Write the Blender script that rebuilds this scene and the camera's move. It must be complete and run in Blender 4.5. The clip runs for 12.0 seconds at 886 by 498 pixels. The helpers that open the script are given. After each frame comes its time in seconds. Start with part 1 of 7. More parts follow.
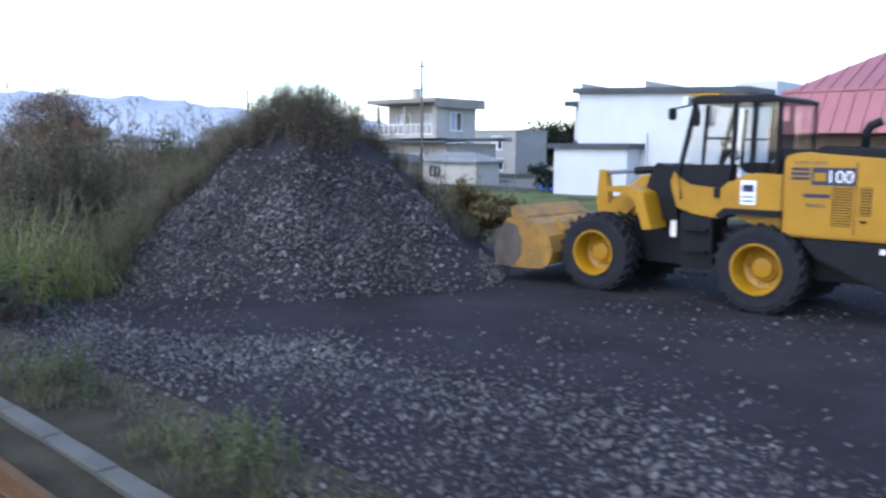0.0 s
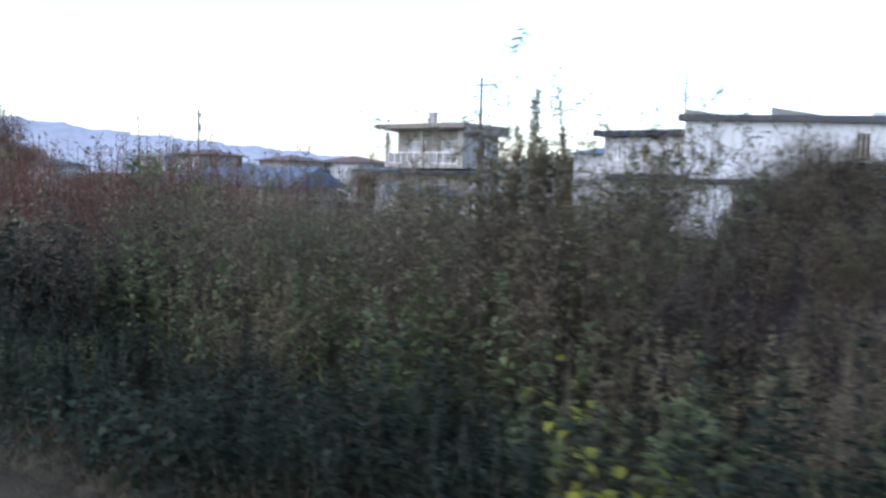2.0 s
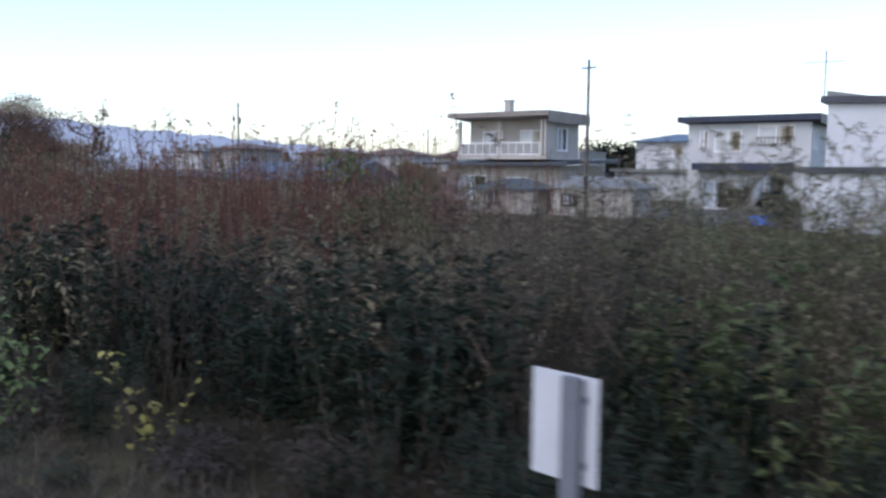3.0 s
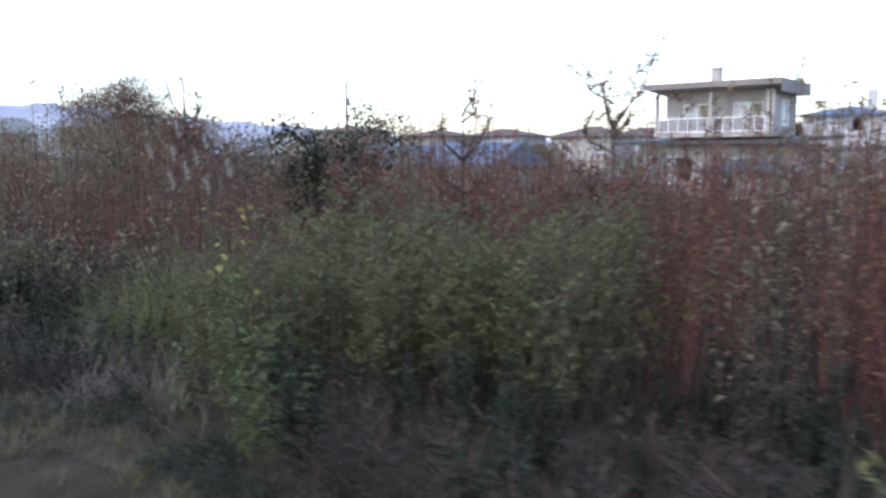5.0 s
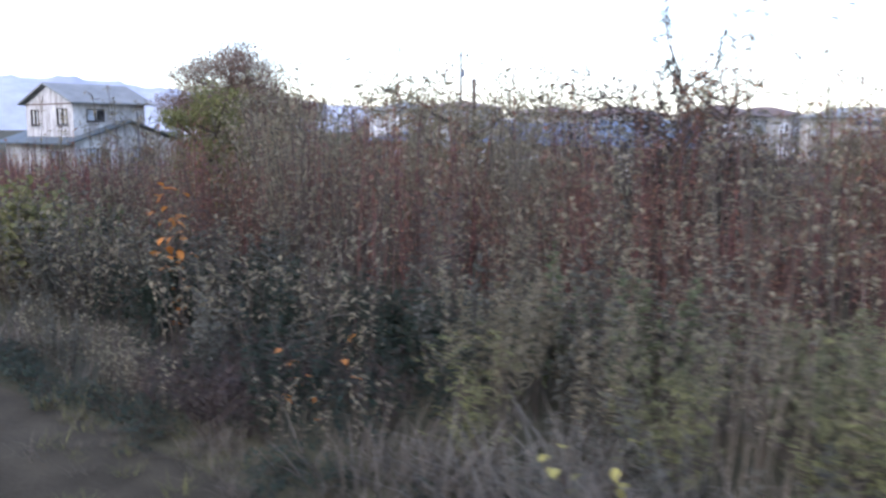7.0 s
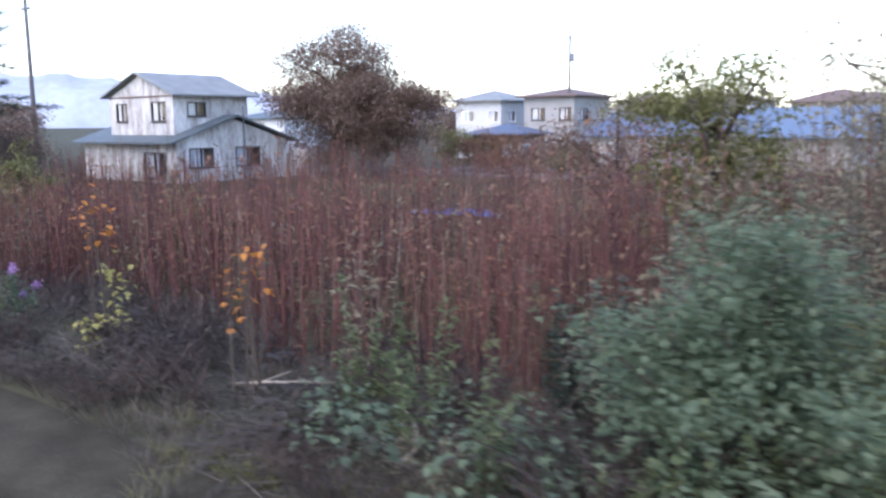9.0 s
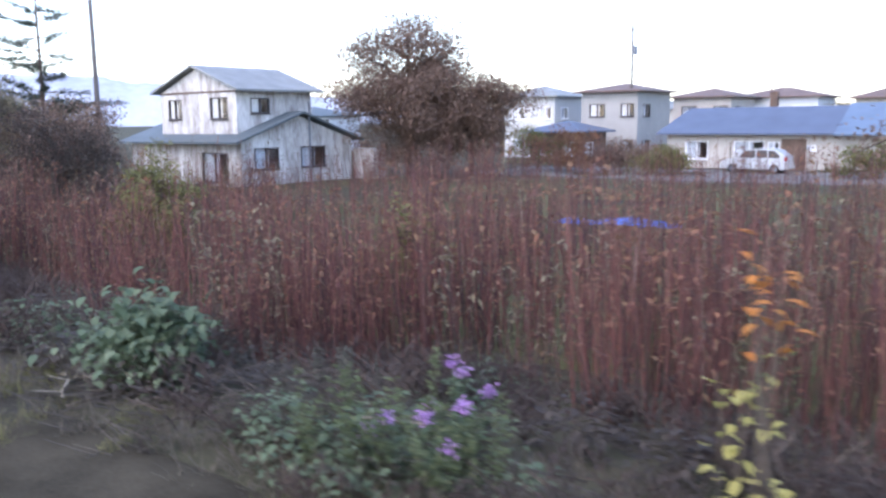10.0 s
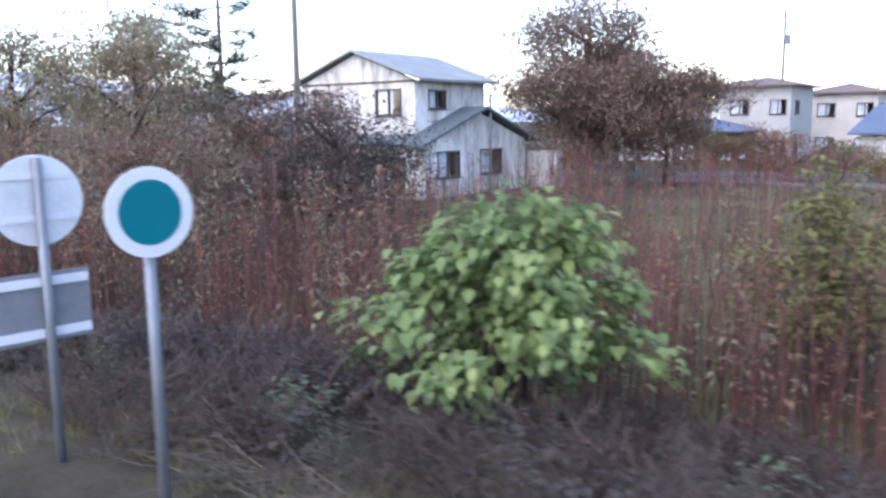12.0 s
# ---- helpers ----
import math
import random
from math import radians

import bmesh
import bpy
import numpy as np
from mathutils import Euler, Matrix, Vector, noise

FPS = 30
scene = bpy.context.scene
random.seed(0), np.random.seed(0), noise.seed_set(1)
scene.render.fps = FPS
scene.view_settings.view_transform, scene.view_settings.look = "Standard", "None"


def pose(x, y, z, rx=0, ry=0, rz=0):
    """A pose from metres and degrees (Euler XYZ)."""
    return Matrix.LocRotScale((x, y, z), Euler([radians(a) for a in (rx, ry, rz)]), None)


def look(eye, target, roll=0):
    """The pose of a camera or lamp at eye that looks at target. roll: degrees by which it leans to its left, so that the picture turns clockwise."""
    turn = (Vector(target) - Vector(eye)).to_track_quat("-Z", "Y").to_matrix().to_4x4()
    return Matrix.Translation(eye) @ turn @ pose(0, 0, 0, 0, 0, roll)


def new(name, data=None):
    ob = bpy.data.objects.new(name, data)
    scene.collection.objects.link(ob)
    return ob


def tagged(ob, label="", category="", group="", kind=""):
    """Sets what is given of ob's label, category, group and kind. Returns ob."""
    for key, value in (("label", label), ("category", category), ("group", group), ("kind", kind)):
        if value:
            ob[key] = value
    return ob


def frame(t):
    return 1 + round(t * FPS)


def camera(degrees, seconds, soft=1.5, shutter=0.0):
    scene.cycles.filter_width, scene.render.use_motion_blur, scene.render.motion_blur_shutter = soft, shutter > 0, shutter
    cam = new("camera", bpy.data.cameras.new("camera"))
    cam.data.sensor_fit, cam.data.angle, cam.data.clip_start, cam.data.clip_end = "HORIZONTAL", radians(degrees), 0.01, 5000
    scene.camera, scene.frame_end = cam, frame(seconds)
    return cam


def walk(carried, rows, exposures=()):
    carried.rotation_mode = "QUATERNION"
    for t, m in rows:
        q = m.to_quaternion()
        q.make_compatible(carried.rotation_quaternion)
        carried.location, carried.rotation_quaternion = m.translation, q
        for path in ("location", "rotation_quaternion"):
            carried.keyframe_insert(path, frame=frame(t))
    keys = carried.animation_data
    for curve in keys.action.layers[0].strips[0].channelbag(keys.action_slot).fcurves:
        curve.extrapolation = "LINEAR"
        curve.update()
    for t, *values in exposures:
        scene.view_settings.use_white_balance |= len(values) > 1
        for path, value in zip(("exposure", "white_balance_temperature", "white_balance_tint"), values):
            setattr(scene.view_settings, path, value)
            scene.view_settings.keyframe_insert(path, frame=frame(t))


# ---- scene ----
# the camera rides along a straight track: seconds, metres run, yaw, pitch, roll
EYE_Z = 2.3
PATH = [
    (0.0, 0.00, 43.12, -7.00, -0.34),
    (0.5, 3.59, 42.91, -7.15, -0.57),
    (0.8, 5.74, 42.56, -6.69, 0.07),
    (1.0, 7.17, 42.49, -6.57, 0.63),
    (1.5, 10.75, 41.96, -6.05, 0.09),
    (1.6, 11.46, 40.56, -6.10, -1.13),
    (1.7, 12.18, 38.61, -5.71, -1.23),
    (1.8, 12.89, 37.33, -5.37, -1.57),
    (1.9, 13.61, 36.33, -5.11, -1.55),
    (2.0, 14.32, 35.68, -4.85, -1.29),
    (2.5, 17.87, 35.56, -4.63, -1.12),
    (2.8, 19.99, 35.50, -5.29, -0.65),
    (3.0, 21.41, 35.93, -5.45, -0.51),
    (3.2, 22.84, 36.04, -5.82, -0.37),
    (4.8, 34.20, 37.40, -6.41, 0.46),
    (5.0, 35.60, 37.67, -6.66, 0.45),
    (5.5, 39.08, 38.42, -7.38, 0.17),
    (6.0, 42.51, 38.74, -7.90, -0.13),
    (6.5, 45.91, 38.80, -8.18, -0.24),
    (7.0, 49.27, 38.87, -8.16, -0.30),
    (7.2, 50.60, 38.90, -8.11, -0.15),
    (8.8, 61.36, 38.60, -8.47, -0.27),
    (9.0, 62.73, 38.40, -8.68, 0.50),
    (9.5, 66.18, 38.16, -8.67, 0.32),
    (10.0, 69.66, 37.89, -8.82, 0.67),
    (10.5, 73.19, 37.71, -8.82, 0.75),
    (11.0, 76.76, 37.39, -8.73, 0.60),
    (11.5, 80.37, 36.87, -8.75, 0.60),
    (12.0, 84.00, 36.50, -8.83, 0.68),
]
cam = camera(56.8, 12.0, soft=2.6, shutter=0.2)
walk(cam, [(t, pose(-s, 0, EYE_Z, 90 + p, r, yaw)) for t, s, yaw, p, r in PATH],
     exposures=[(0, 1.72, 5900, 11), (0.6, 1.55, 5950, 11), (1.1, 1.42, 6050, 12), (1.6, 1.62, 6100, 12), (2.1, 1.38, 6200, 13), (2.5, 1.18, 6250, 14), (3.2, 1.05, 6300, 15), (5.5, 1.75, 6350, 17), (7.2, 1.95, 6250, 19), (9.5, 2.2, 6300, 19), (12, 2.4, 6250, 18)])

# ---- light: thin evening cloud, sun low behind haze ----
world = bpy.data.worlds.new("world")
scene.world = world
world.use_nodes = True
wn = world.node_tree.nodes
wl = world.node_tree.links
sky = wn.new("ShaderNodeTexSky")
sky.sky_type = 'NISHITA'
sky.sun_disc = False
sky.sun_elevation = radians(48)
sky.sun_rotation = radians(180)
sky.air_density, sky.dust_density, sky.ozone_density = 1.0, 1.5, 1.0
wn["Background"].inputs["Strength"].default_value = 0.15
wl.new(sky.outputs[0], wn["Background"].inputs[0])
sun_data = bpy.data.lights.new("sun", 'SUN')
sun_data.energy, sun_data.angle, sun_data.color = 0.15, radians(60), (1.0, 0.95, 0.9)
sun = new("sun", sun_data)
sun.matrix_world = look((-5, -50, 55), (0, 0, 0))


# ---- materials ----
def ramp_of(nt, stops):
    r = nt.nodes.new("ShaderNodeValToRGB")
    e = r.color_ramp.elements
    while len(e) < len(stops):
        e.new(0.5)
    for k, (p, c) in zip(e, stops):
        k.position, k.color = p, (*c, 1)
    return r


def mat(name, color, rough=0.7, var=0.25, scale=3.0, fine=40.0, bump=0.15, metal=0.0, spec=0.4, tint=None, stretch=1.0):
    """A surface with stains at one scale and grain at another."""
    m = bpy.data.materials.new(name)
    m.use_nodes = True
    nt = m.node_tree
    b = nt.nodes["Principled BSDF"]
    tc = nt.nodes.new("ShaderNodeTexCoord")
    n1 = nt.nodes.new("ShaderNodeTexNoise")
    n2 = nt.nodes.new("ShaderNodeTexNoise")
    n1.inputs["Scale"].default_value, n2.inputs["Scale"].default_value = scale, fine
    n1.inputs["Detail"].default_value, n2.inputs["Detail"].default_value = 5, 3
    mp = nt.nodes.new("ShaderNodeMapping")
    mp.inputs["Scale"].default_value = (1, 1, 1 / stretch)
    nt.links.new(tc.outputs["Object"], mp.inputs["Vector"])
    nt.links.new(mp.outputs[0], n1.inputs["Vector"])
    nt.links.new(mp.outputs[0], n2.inputs["Vector"])
    mix = nt.nodes.new("ShaderNodeMath")
    mix.operation = 'MULTIPLY_ADD'
    mix.inputs[1].default_value, mix.inputs[2].default_value = 0.35, 0.0
    nt.links.new(n2.outputs[0], mix.inputs[0])
    add = nt.nodes.new("ShaderNodeMath")
    add.operation = 'MULTIPLY_ADD'
    add.inputs[1].default_value = 0.65
    nt.links.new(n1.outputs[0], add.inputs[0])
    nt.links.new(mix.outputs[0], add.inputs[2])
    dark = tint or tuple(c * (1 - var) for c in color)
    light = tuple(min(1, c * (1 + var * 0.7)) for c in color)
    r = ramp_of(nt, [(0.32, dark), (0.68, light)])
    nt.links.new(add.outputs[0], r.inputs[0])
    nt.links.new(r.outputs[0], b.inputs["Base Color"])
    b.inputs["Roughness"].default_value = rough
    b.inputs["Metallic"].default_value = metal
    b.inputs["Specular IOR Level"].default_value = spec
    if bump:
        bp = nt.nodes.new("ShaderNodeBump")
        bp.inputs["Strength"].default_value, bp.inputs["Distance"].default_value = bump, 0.02
        nt.links.new(add.outputs[0], bp.inputs["Height"])
        nt.links.new(bp.outputs[0], b.inputs["Normal"])
    return m


def leaf_mat(name, stops, rough=0.6, through_light=0.42, patch=0.35, even=0.5, gain=1.0):
    """Leaves: each one of its own tone, with patches that drift over the plants. even draws the tones together."""
    mid = [sum(c[k] for _, c in stops) / len(stops) * 0.85 for k in range(3)]
    stops = [(p, tuple(min(0.9, (c[k] * (1 - even) + mid[k] * even) * gain) for k in range(3))) for p, c in stops]
    m = bpy.data.materials.new(name)
    m.use_nodes = True
    nt = m.node_tree
    b = nt.nodes["Principled BSDF"]
    geo = nt.nodes.new("ShaderNodeNewGeometry")
    tc = nt.nodes.new("ShaderNodeTexCoord")
    n1 = nt.nodes.new("ShaderNodeTexNoise")
    n1.inputs["Scale"].default_value = 0.6
    n1.inputs["Detail"].default_value = 3
    nt.links.new(tc.outputs["Object"], n1.inputs["Vector"])
    a = nt.nodes.new("ShaderNodeMath")
    a.operation = 'MULTIPLY_ADD'
    a.inputs[1].default_value = 1 - patch
    s = nt.nodes.new("ShaderNodeMath")
    s.operation = 'MULTIPLY_ADD'
    s.inputs[1].default_value, s.inputs[2].default_value = patch * 2.4, -patch * 0.7
    nt.links.new(n1.outputs[0], s.inputs[0])
    nt.links.new(geo.outputs["Random Per Island"], a.inputs[0])
    nt.links.new(s.outputs[0], a.inputs[2])
    r = ramp_of(nt, stops)
    nt.links.new(a.outputs[0], r.inputs[0])
    nt.links.new(r.outputs[0], b.inputs["Base Color"])
    b.inputs["Roughness"].default_value = rough
    b.inputs["Specular IOR Level"].default_value = 0.3
    t = nt.nodes.new("ShaderNodeBsdfTranslucent")
    nt.links.new(r.outputs[0], t.inputs[0])
    mx = nt.nodes.new("ShaderNodeMixShader")
    mx.inputs[0].default_value = through_light
    nt.links.new(b.outputs[0], mx.inputs[1])
    nt.links.new(t.outputs[0], mx.inputs[2])
    nt.links.new(mx.outputs[0], nt.nodes["Material Output"].inputs[0])
    return m


def glass_mat(name):
    m = bpy.data.materials.new(name)
    m.use_nodes = True
    b = m.node_tree.nodes["Principled BSDF"]
    b.inputs["Base Color"].default_value = (0.93, 0.95, 0.96, 1)
    b.inputs["Roughness"].default_value = 0.03
    b.inputs["Transmission Weight"].default_value = 1.0
    b.inputs["IOR"].default_value = 1.45
    return m


def ground_mat():
    """Soil under weeds; dark chippings in the yard; mown grass by the houses."""
    m = mat("soil", (0.05, 0.047, 0.026), 0.95, 0.55, 0.35, 14, 0.6, spec=0.2)
    return m


M = dict(
    soil=ground_mat(),
    field=mat("rough_field", (0.07, 0.07, 0.03), 0.95, 0.4, 0.3, 6, 0.4, spec=0.15),
    chips=leaf_mat("asphalt_chips", [(0.0, (0.012, 0.012, 0.014)), (0.35, (0.038, 0.037, 0.039)), (0.7, (0.09, 0.087, 0.087)), (0.93, (0.155, 0.149, 0.143)), (1.0, (0.36, 0.34, 0.32))], 0.85, 0.0, 0.35, 0.0),
    yard=mat("dark_yard_earth", (0.025, 0.0235, 0.027), 0.95, 0.5, 0.7, 30, 0.9, spec=0.1),
    ballast=mat("old_ballast", (0.046, 0.04, 0.027), 0.95, 0.5, 2.0, 35, 0.8, spec=0.1),
    lawn=mat("mown_grass", (0.09, 0.11, 0.035), 0.95, 0.4, 0.5, 12, 0.5, spec=0.15),
    lane=mat("grey_lane", (0.13, 0.125, 0.12), 0.95, 0.3, 0.5, 20, 0.3),
    concrete=mat("weathered_concrete", (0.085, 0.085, 0.075), 0.9, 0.3, 2.0, 50, 0.3),
    rust=mat("rusty_steel", (0.085, 0.043, 0.014), 0.85, 0.4, 4.0, 60, 0.3, metal=0.1),
    yellow=mat("loader_yellow_paint", (0.33, 0.172, 0.005), 0.42, 0.2, 2.0, 30, 0.05, spec=0.4),
    yellow_worn=mat("worn_bucket_paint", (0.27, 0.14, 0.014), 0.6, 0.35, 3.0, 25, 0.2, tint=(0.1, 0.065, 0.035)),
    steel_worn=mat("worn_bucket_steel", (0.1, 0.085, 0.075), 0.6, 0.4, 4, 40, 0.2, metal=0.4),
    black=mat("black_enamel", (0.007, 0.0075, 0.011), 0.55, 0.3, 3, 40, 0.05, spec=0.2),
    rubber=mat("dusty_rubber", (0.017, 0.0175, 0.022), 0.9, 0.4, 5, 40, 0.3, spec=0.2),
    decal_blue=mat("decal_dark_blue", (0.015, 0.02, 0.06), 0.4, 0.1, 3, 30, 0),
    decal_white=mat("decal_white", (0.75, 0.76, 0.78), 0.4, 0.08, 3, 30, 0),
    white_wall=mat("white_render", (0.52, 0.54, 0.57), 0.8, 0.08, 0.6, 25, 0.1),
    cream_wall=mat("cream_siding", (0.4, 0.375, 0.34), 0.8, 0.15, 0.8, 25, 0.15),
    beige_wall=mat("beige_mortar", (0.4, 0.372, 0.34), 0.85, 0.15, 0.8, 25, 0.15),
    grey_wall=mat("grey_siding", (0.29, 0.285, 0.275), 0.8, 0.12, 0.8, 25, 0.15),
    pale_wall=mat("pale_grey_siding", (0.47, 0.475, 0.475), 0.75, 0.08, 0.8, 25, 0.1),
    old_wall=mat("peeling_whitewash", (0.52, 0.52, 0.51), 0.85, 0.4, 1.6, 9, 0.2, tint=(0.17, 0.145, 0.125), stretch=4.0),
    wood_wall=mat("dark_timber_boards", (0.12, 0.08, 0.06), 0.85, 0.4, 1.5, 20, 0.2),
    roof_dark=mat("dark_roof_metal", (0.05, 0.055, 0.07), 0.55, 0.25, 1.0, 20, 0.1),
    roof_teal=mat("faded_teal_roof", (0.075, 0.095, 0.105), 0.6, 0.3, 0.8, 15, 0.1),
    roof_blue=mat("blue_roof_metal", (0.075, 0.095, 0.14), 0.5, 0.15, 0.8, 15, 0.1),
    roof_sky=mat("bright_blue_roof", (0.1, 0.14, 0.2), 0.5, 0.15, 0.8, 15, 0.1),
    roof_brown=mat("brown_roof", (0.13, 0.09, 0.075), 0.7, 0.25, 0.8, 15, 0.1),
    roof_grey=mat("grey_roof_sheets", (0.2, 0.21, 0.205), 0.6, 0.3, 0.8, 15, 0.1),
    fascia=mat("taupe_fascia", (0.23, 0.2, 0.18), 0.7, 0.2, 0.8, 15, 0.1),
    navy=mat("navy_roof_metal", (0.022, 0.03, 0.055), 0.5, 0.2, 1.0, 20, 0.05),
    roof_red=mat("faded_red_roof", (0.3, 0.12, 0.13), 0.55, 0.2, 0.5, 15, 0.1),
    frame_white=mat("white_window_frame", (0.75, 0.76, 0.78), 0.5, 0.06, 3, 30, 0),
    frame_dark=mat("bronze_window_frame", (0.06, 0.05, 0.05), 0.5, 0.1, 3, 30, 0),
    curtain=mat("net_curtain", (0.5, 0.54, 0.6), 0.9, 0.15, 3, 14, 0.1),
    glass=glass_mat("window_glass"),
    pole_wood=mat("grey_timber_pole", (0.11, 0.1, 0.095), 0.9, 0.3, 2, 30, 0.2),
    pale_twig=mat("pale_dry_twig", (0.3, 0.26, 0.2), 0.9, 0.3, 4, 40, 0.2),
    galv=mat("galvanised_steel", (0.15, 0.165, 0.19), 0.5, 0.2, 4, 40, 0.1, metal=0.5),
    sign_white=mat("sign_white_enamel", (0.47, 0.49, 0.53), 0.45, 0.07, 4, 30, 0),
    sign_green=mat("sign_green_film", (0.0, 0.115, 0.145), 0.7, 0.08, 4, 30, 0, spec=0.1),
    sign_back=mat("sign_back_aluminium", (0.5, 0.52, 0.55), 0.5, 0.15, 4, 30, 0, metal=0.3),
    plate_dark=mat("plate_back_grey", (0.13, 0.14, 0.16), 0.6, 0.2, 4, 30, 0),
    car_paint=mat("silver_car_paint", (0.45, 0.47, 0.5), 0.3, 0.05, 2, 30, 0, metal=0.4),
    lamp_red=mat("red_lamp_glass", (0.4, 0.02, 0.02), 0.2, 0.1, 4, 30, 0),
    tarp=mat("blue_tarpaulin", (0.03, 0.16, 0.6), 0.55, 0.25, 2, 12, 0.4),
    orange=mat("orange_plastic", (0.75, 0.12, 0.04), 0.5, 0.1, 4, 30, 0),
    bark=mat("brown_bark", (0.08, 0.06, 0.05), 0.95, 0.4, 3, 25, 0.6),
    # woods paled to blue-grey, so distance haze is part of the colour
    hill=mat("hazy_hill_woods", (0.36, 0.395, 0.46), 1.0, 0.2, 0.004, 0.03, 0, spec=0.0),
    leaf_green=leaf_mat("dull_green_leaf", [(0, (0.0386, 0.0644, 0.03)), (0.5, (0.107, 0.155, 0.0686)), (0.85, (0.184, 0.215, 0.0965)), (1, (0.321, 0.3, 0.15))]),
    # dark leaf, set lower still for the shade down in the weed bank
    leaf_dark=leaf_mat("shaded_dark_bluish_leaf", [(0, (0.0112, 0.02, 0.0128)), (0.6, (0.0288, 0.048, 0.0288)), (0.92, (0.068, 0.092, 0.06)), (1, (0.144, 0.144, 0.104))], even=0.1, gain=0.8),
    leaf_olive=leaf_mat("olive_withering_leaf", [(0, (0.069, 0.0644, 0.046)), (0.5, (0.172, 0.157, 0.0968)), (0.85, (0.253, 0.22, 0.138)), (1, (0.46, 0.368, 0.253))], gain=1.25),
    leaf_red=leaf_mat("reddened_leaf", [(0, (0.0703, 0.0406, 0.039)), (0.4, (0.18, 0.0938, 0.0781)), (0.62, (0.219, 0.173, 0.0938)), (0.8, (0.312, 0.133, 0.0938)), (0.95, (0.453, 0.204, 0.109)), (1, (0.703, 0.39, 0.156))], gain=0.88),
    leaf_yellow=leaf_mat("yellowed_leaf", [(0.0, (0.24, 0.24, 0.07)), (0.6, (0.44, 0.41, 0.13)), (1.0, (0.58, 0.47, 0.16))]),
    leaf_lime=leaf_mat("light_green_leaf", [(0.0, (0.06, 0.105, 0.045)), (0.5, (0.15, 0.215, 0.085)), (0.85, (0.27, 0.325, 0.12)), (1.0, (0.48, 0.42, 0.08))], patch=0.5, even=0.1),
    leaf_gold=leaf_mat("gold_green_leaf", [(0.0, (0.08, 0.1, 0.02)), (0.5, (0.2, 0.22, 0.035)), (0.85, (0.33, 0.33, 0.05)), (1.0, (0.5, 0.44, 0.06))]),
    leaf_fresh=leaf_mat("fresh_green_leaf", [(0.0, (0.05, 0.065, 0.028)), (0.5, (0.125, 0.145, 0.062)), (0.85, (0.21, 0.215, 0.105)), (1.0, (0.36, 0.32, 0.18))], gain=1.2),
    litter=leaf_mat("dark_stem_litter", [(0.0, (0.02, 0.017, 0.017)), (0.7, (0.055, 0.045, 0.042)), (0.92, (0.12, 0.1, 0.085)), (1.0, (0.4, 0.35, 0.28))], 0.85, 0.05, 0.2),
    leaf_khaki=leaf_mat("khaki_leaf", [(0.0, (0.05, 0.055, 0.025)), (0.5, (0.12, 0.125, 0.05)), (0.85, (0.2, 0.19, 0.08)), (1.0, (0.36, 0.32, 0.08))], gain=1.10),
    leaf_rusty=leaf_mat("rust_and_green_leaf", [(0.0, (0.07, 0.05, 0.035)), (0.3, (0.16, 0.085, 0.06)), (0.55, (0.15, 0.14, 0.06)), (0.8, (0.24, 0.22, 0.09)), (1.0, (0.4, 0.3, 0.1))], patch=0.6),
    leaf_teal=leaf_mat("cool_green_leaf", [(0.0, (0.035, 0.06, 0.035)), (0.6, (0.1, 0.145, 0.085)), (1.0, (0.22, 0.25, 0.15))], gain=1.20),
    leaf_orange=leaf_mat("orange_leaf", [(0.0, (0.4, 0.12, 0.03)), (1.0, (0.6, 0.28, 0.06))]),
    leaf_brown=leaf_mat("brown_tree_leaf", [(0, (0.103, 0.0805, 0.069)), (0.5, (0.23, 0.155, 0.138)), (0.9, (0.333, 0.218, 0.172)), (1, (0.483, 0.345, 0.161))], gain=0.8),
    leaf_dusk=leaf_mat("dark_brown_leaf", [(0, (0.0175, 0.015, 0.015)), (0.5, (0.0525, 0.0413, 0.0387)), (0.88, (0.1, 0.0825, 0.0688)), (1, (0.25, 0.219, 0.169))], gain=0.85),
    leaf_grey=leaf_mat("grey_green_leaf", [(0, (0.0356, 0.0396, 0.0301)), (0.5, (0.0915, 0.0915, 0.0673)), (0.88, (0.135, 0.131, 0.0994)), (1, (0.238, 0.222, 0.174))], gain=1.15),
    leaf_pine=leaf_mat("conifer_needles", [(0.0, (0.0195, 0.0325, 0.0234)), (0.7, (0.052, 0.0715, 0.052)), (1.0, (0.091, 0.104, 0.078))]),
    stalk_red=leaf_mat("red_brown_stalk", [(0, (0.018, 0.011, 0.013)), (0.35, (0.05, 0.022, 0.023)), (0.65, (0.12, 0.042, 0.036)), (0.85, (0.15, 0.07, 0.054)), (0.95, (0.2, 0.15, 0.12)), (1, (0.3, 0.25, 0.2))], 0.7, 0.05, 0.3, 0.1, 1.25),
    stalk_dry=leaf_mat("dry_stalk", [(0, (0.0338, 0.027, 0.022)), (0.6, (0.0722, 0.0575, 0.0439)), (0.93, (0.11, 0.0891, 0.0676)), (1, (0.237, 0.194, 0.144))], 0.8, 0.05),
    grass_green=leaf_mat("tall_green_grass", [(0.0, (0.05, 0.065, 0.03)), (0.6, (0.13, 0.15, 0.065)), (1.0, (0.26, 0.25, 0.13))], gain=1.1),
    grass_fresh=leaf_mat("fresh_arching_grass", [(0.0, (0.06, 0.085, 0.03)), (0.5, (0.17, 0.2, 0.07)), (0.85, (0.28, 0.28, 0.11)), (1.0, (0.42, 0.38, 0.17))], even=0.25, gain=1.1),
    grass_dry=leaf_mat("dry_grass", [(0.0, (0.05, 0.042, 0.034)), (0.6, (0.13, 0.11, 0.085)), (1.0, (0.26, 0.22, 0.16))]),
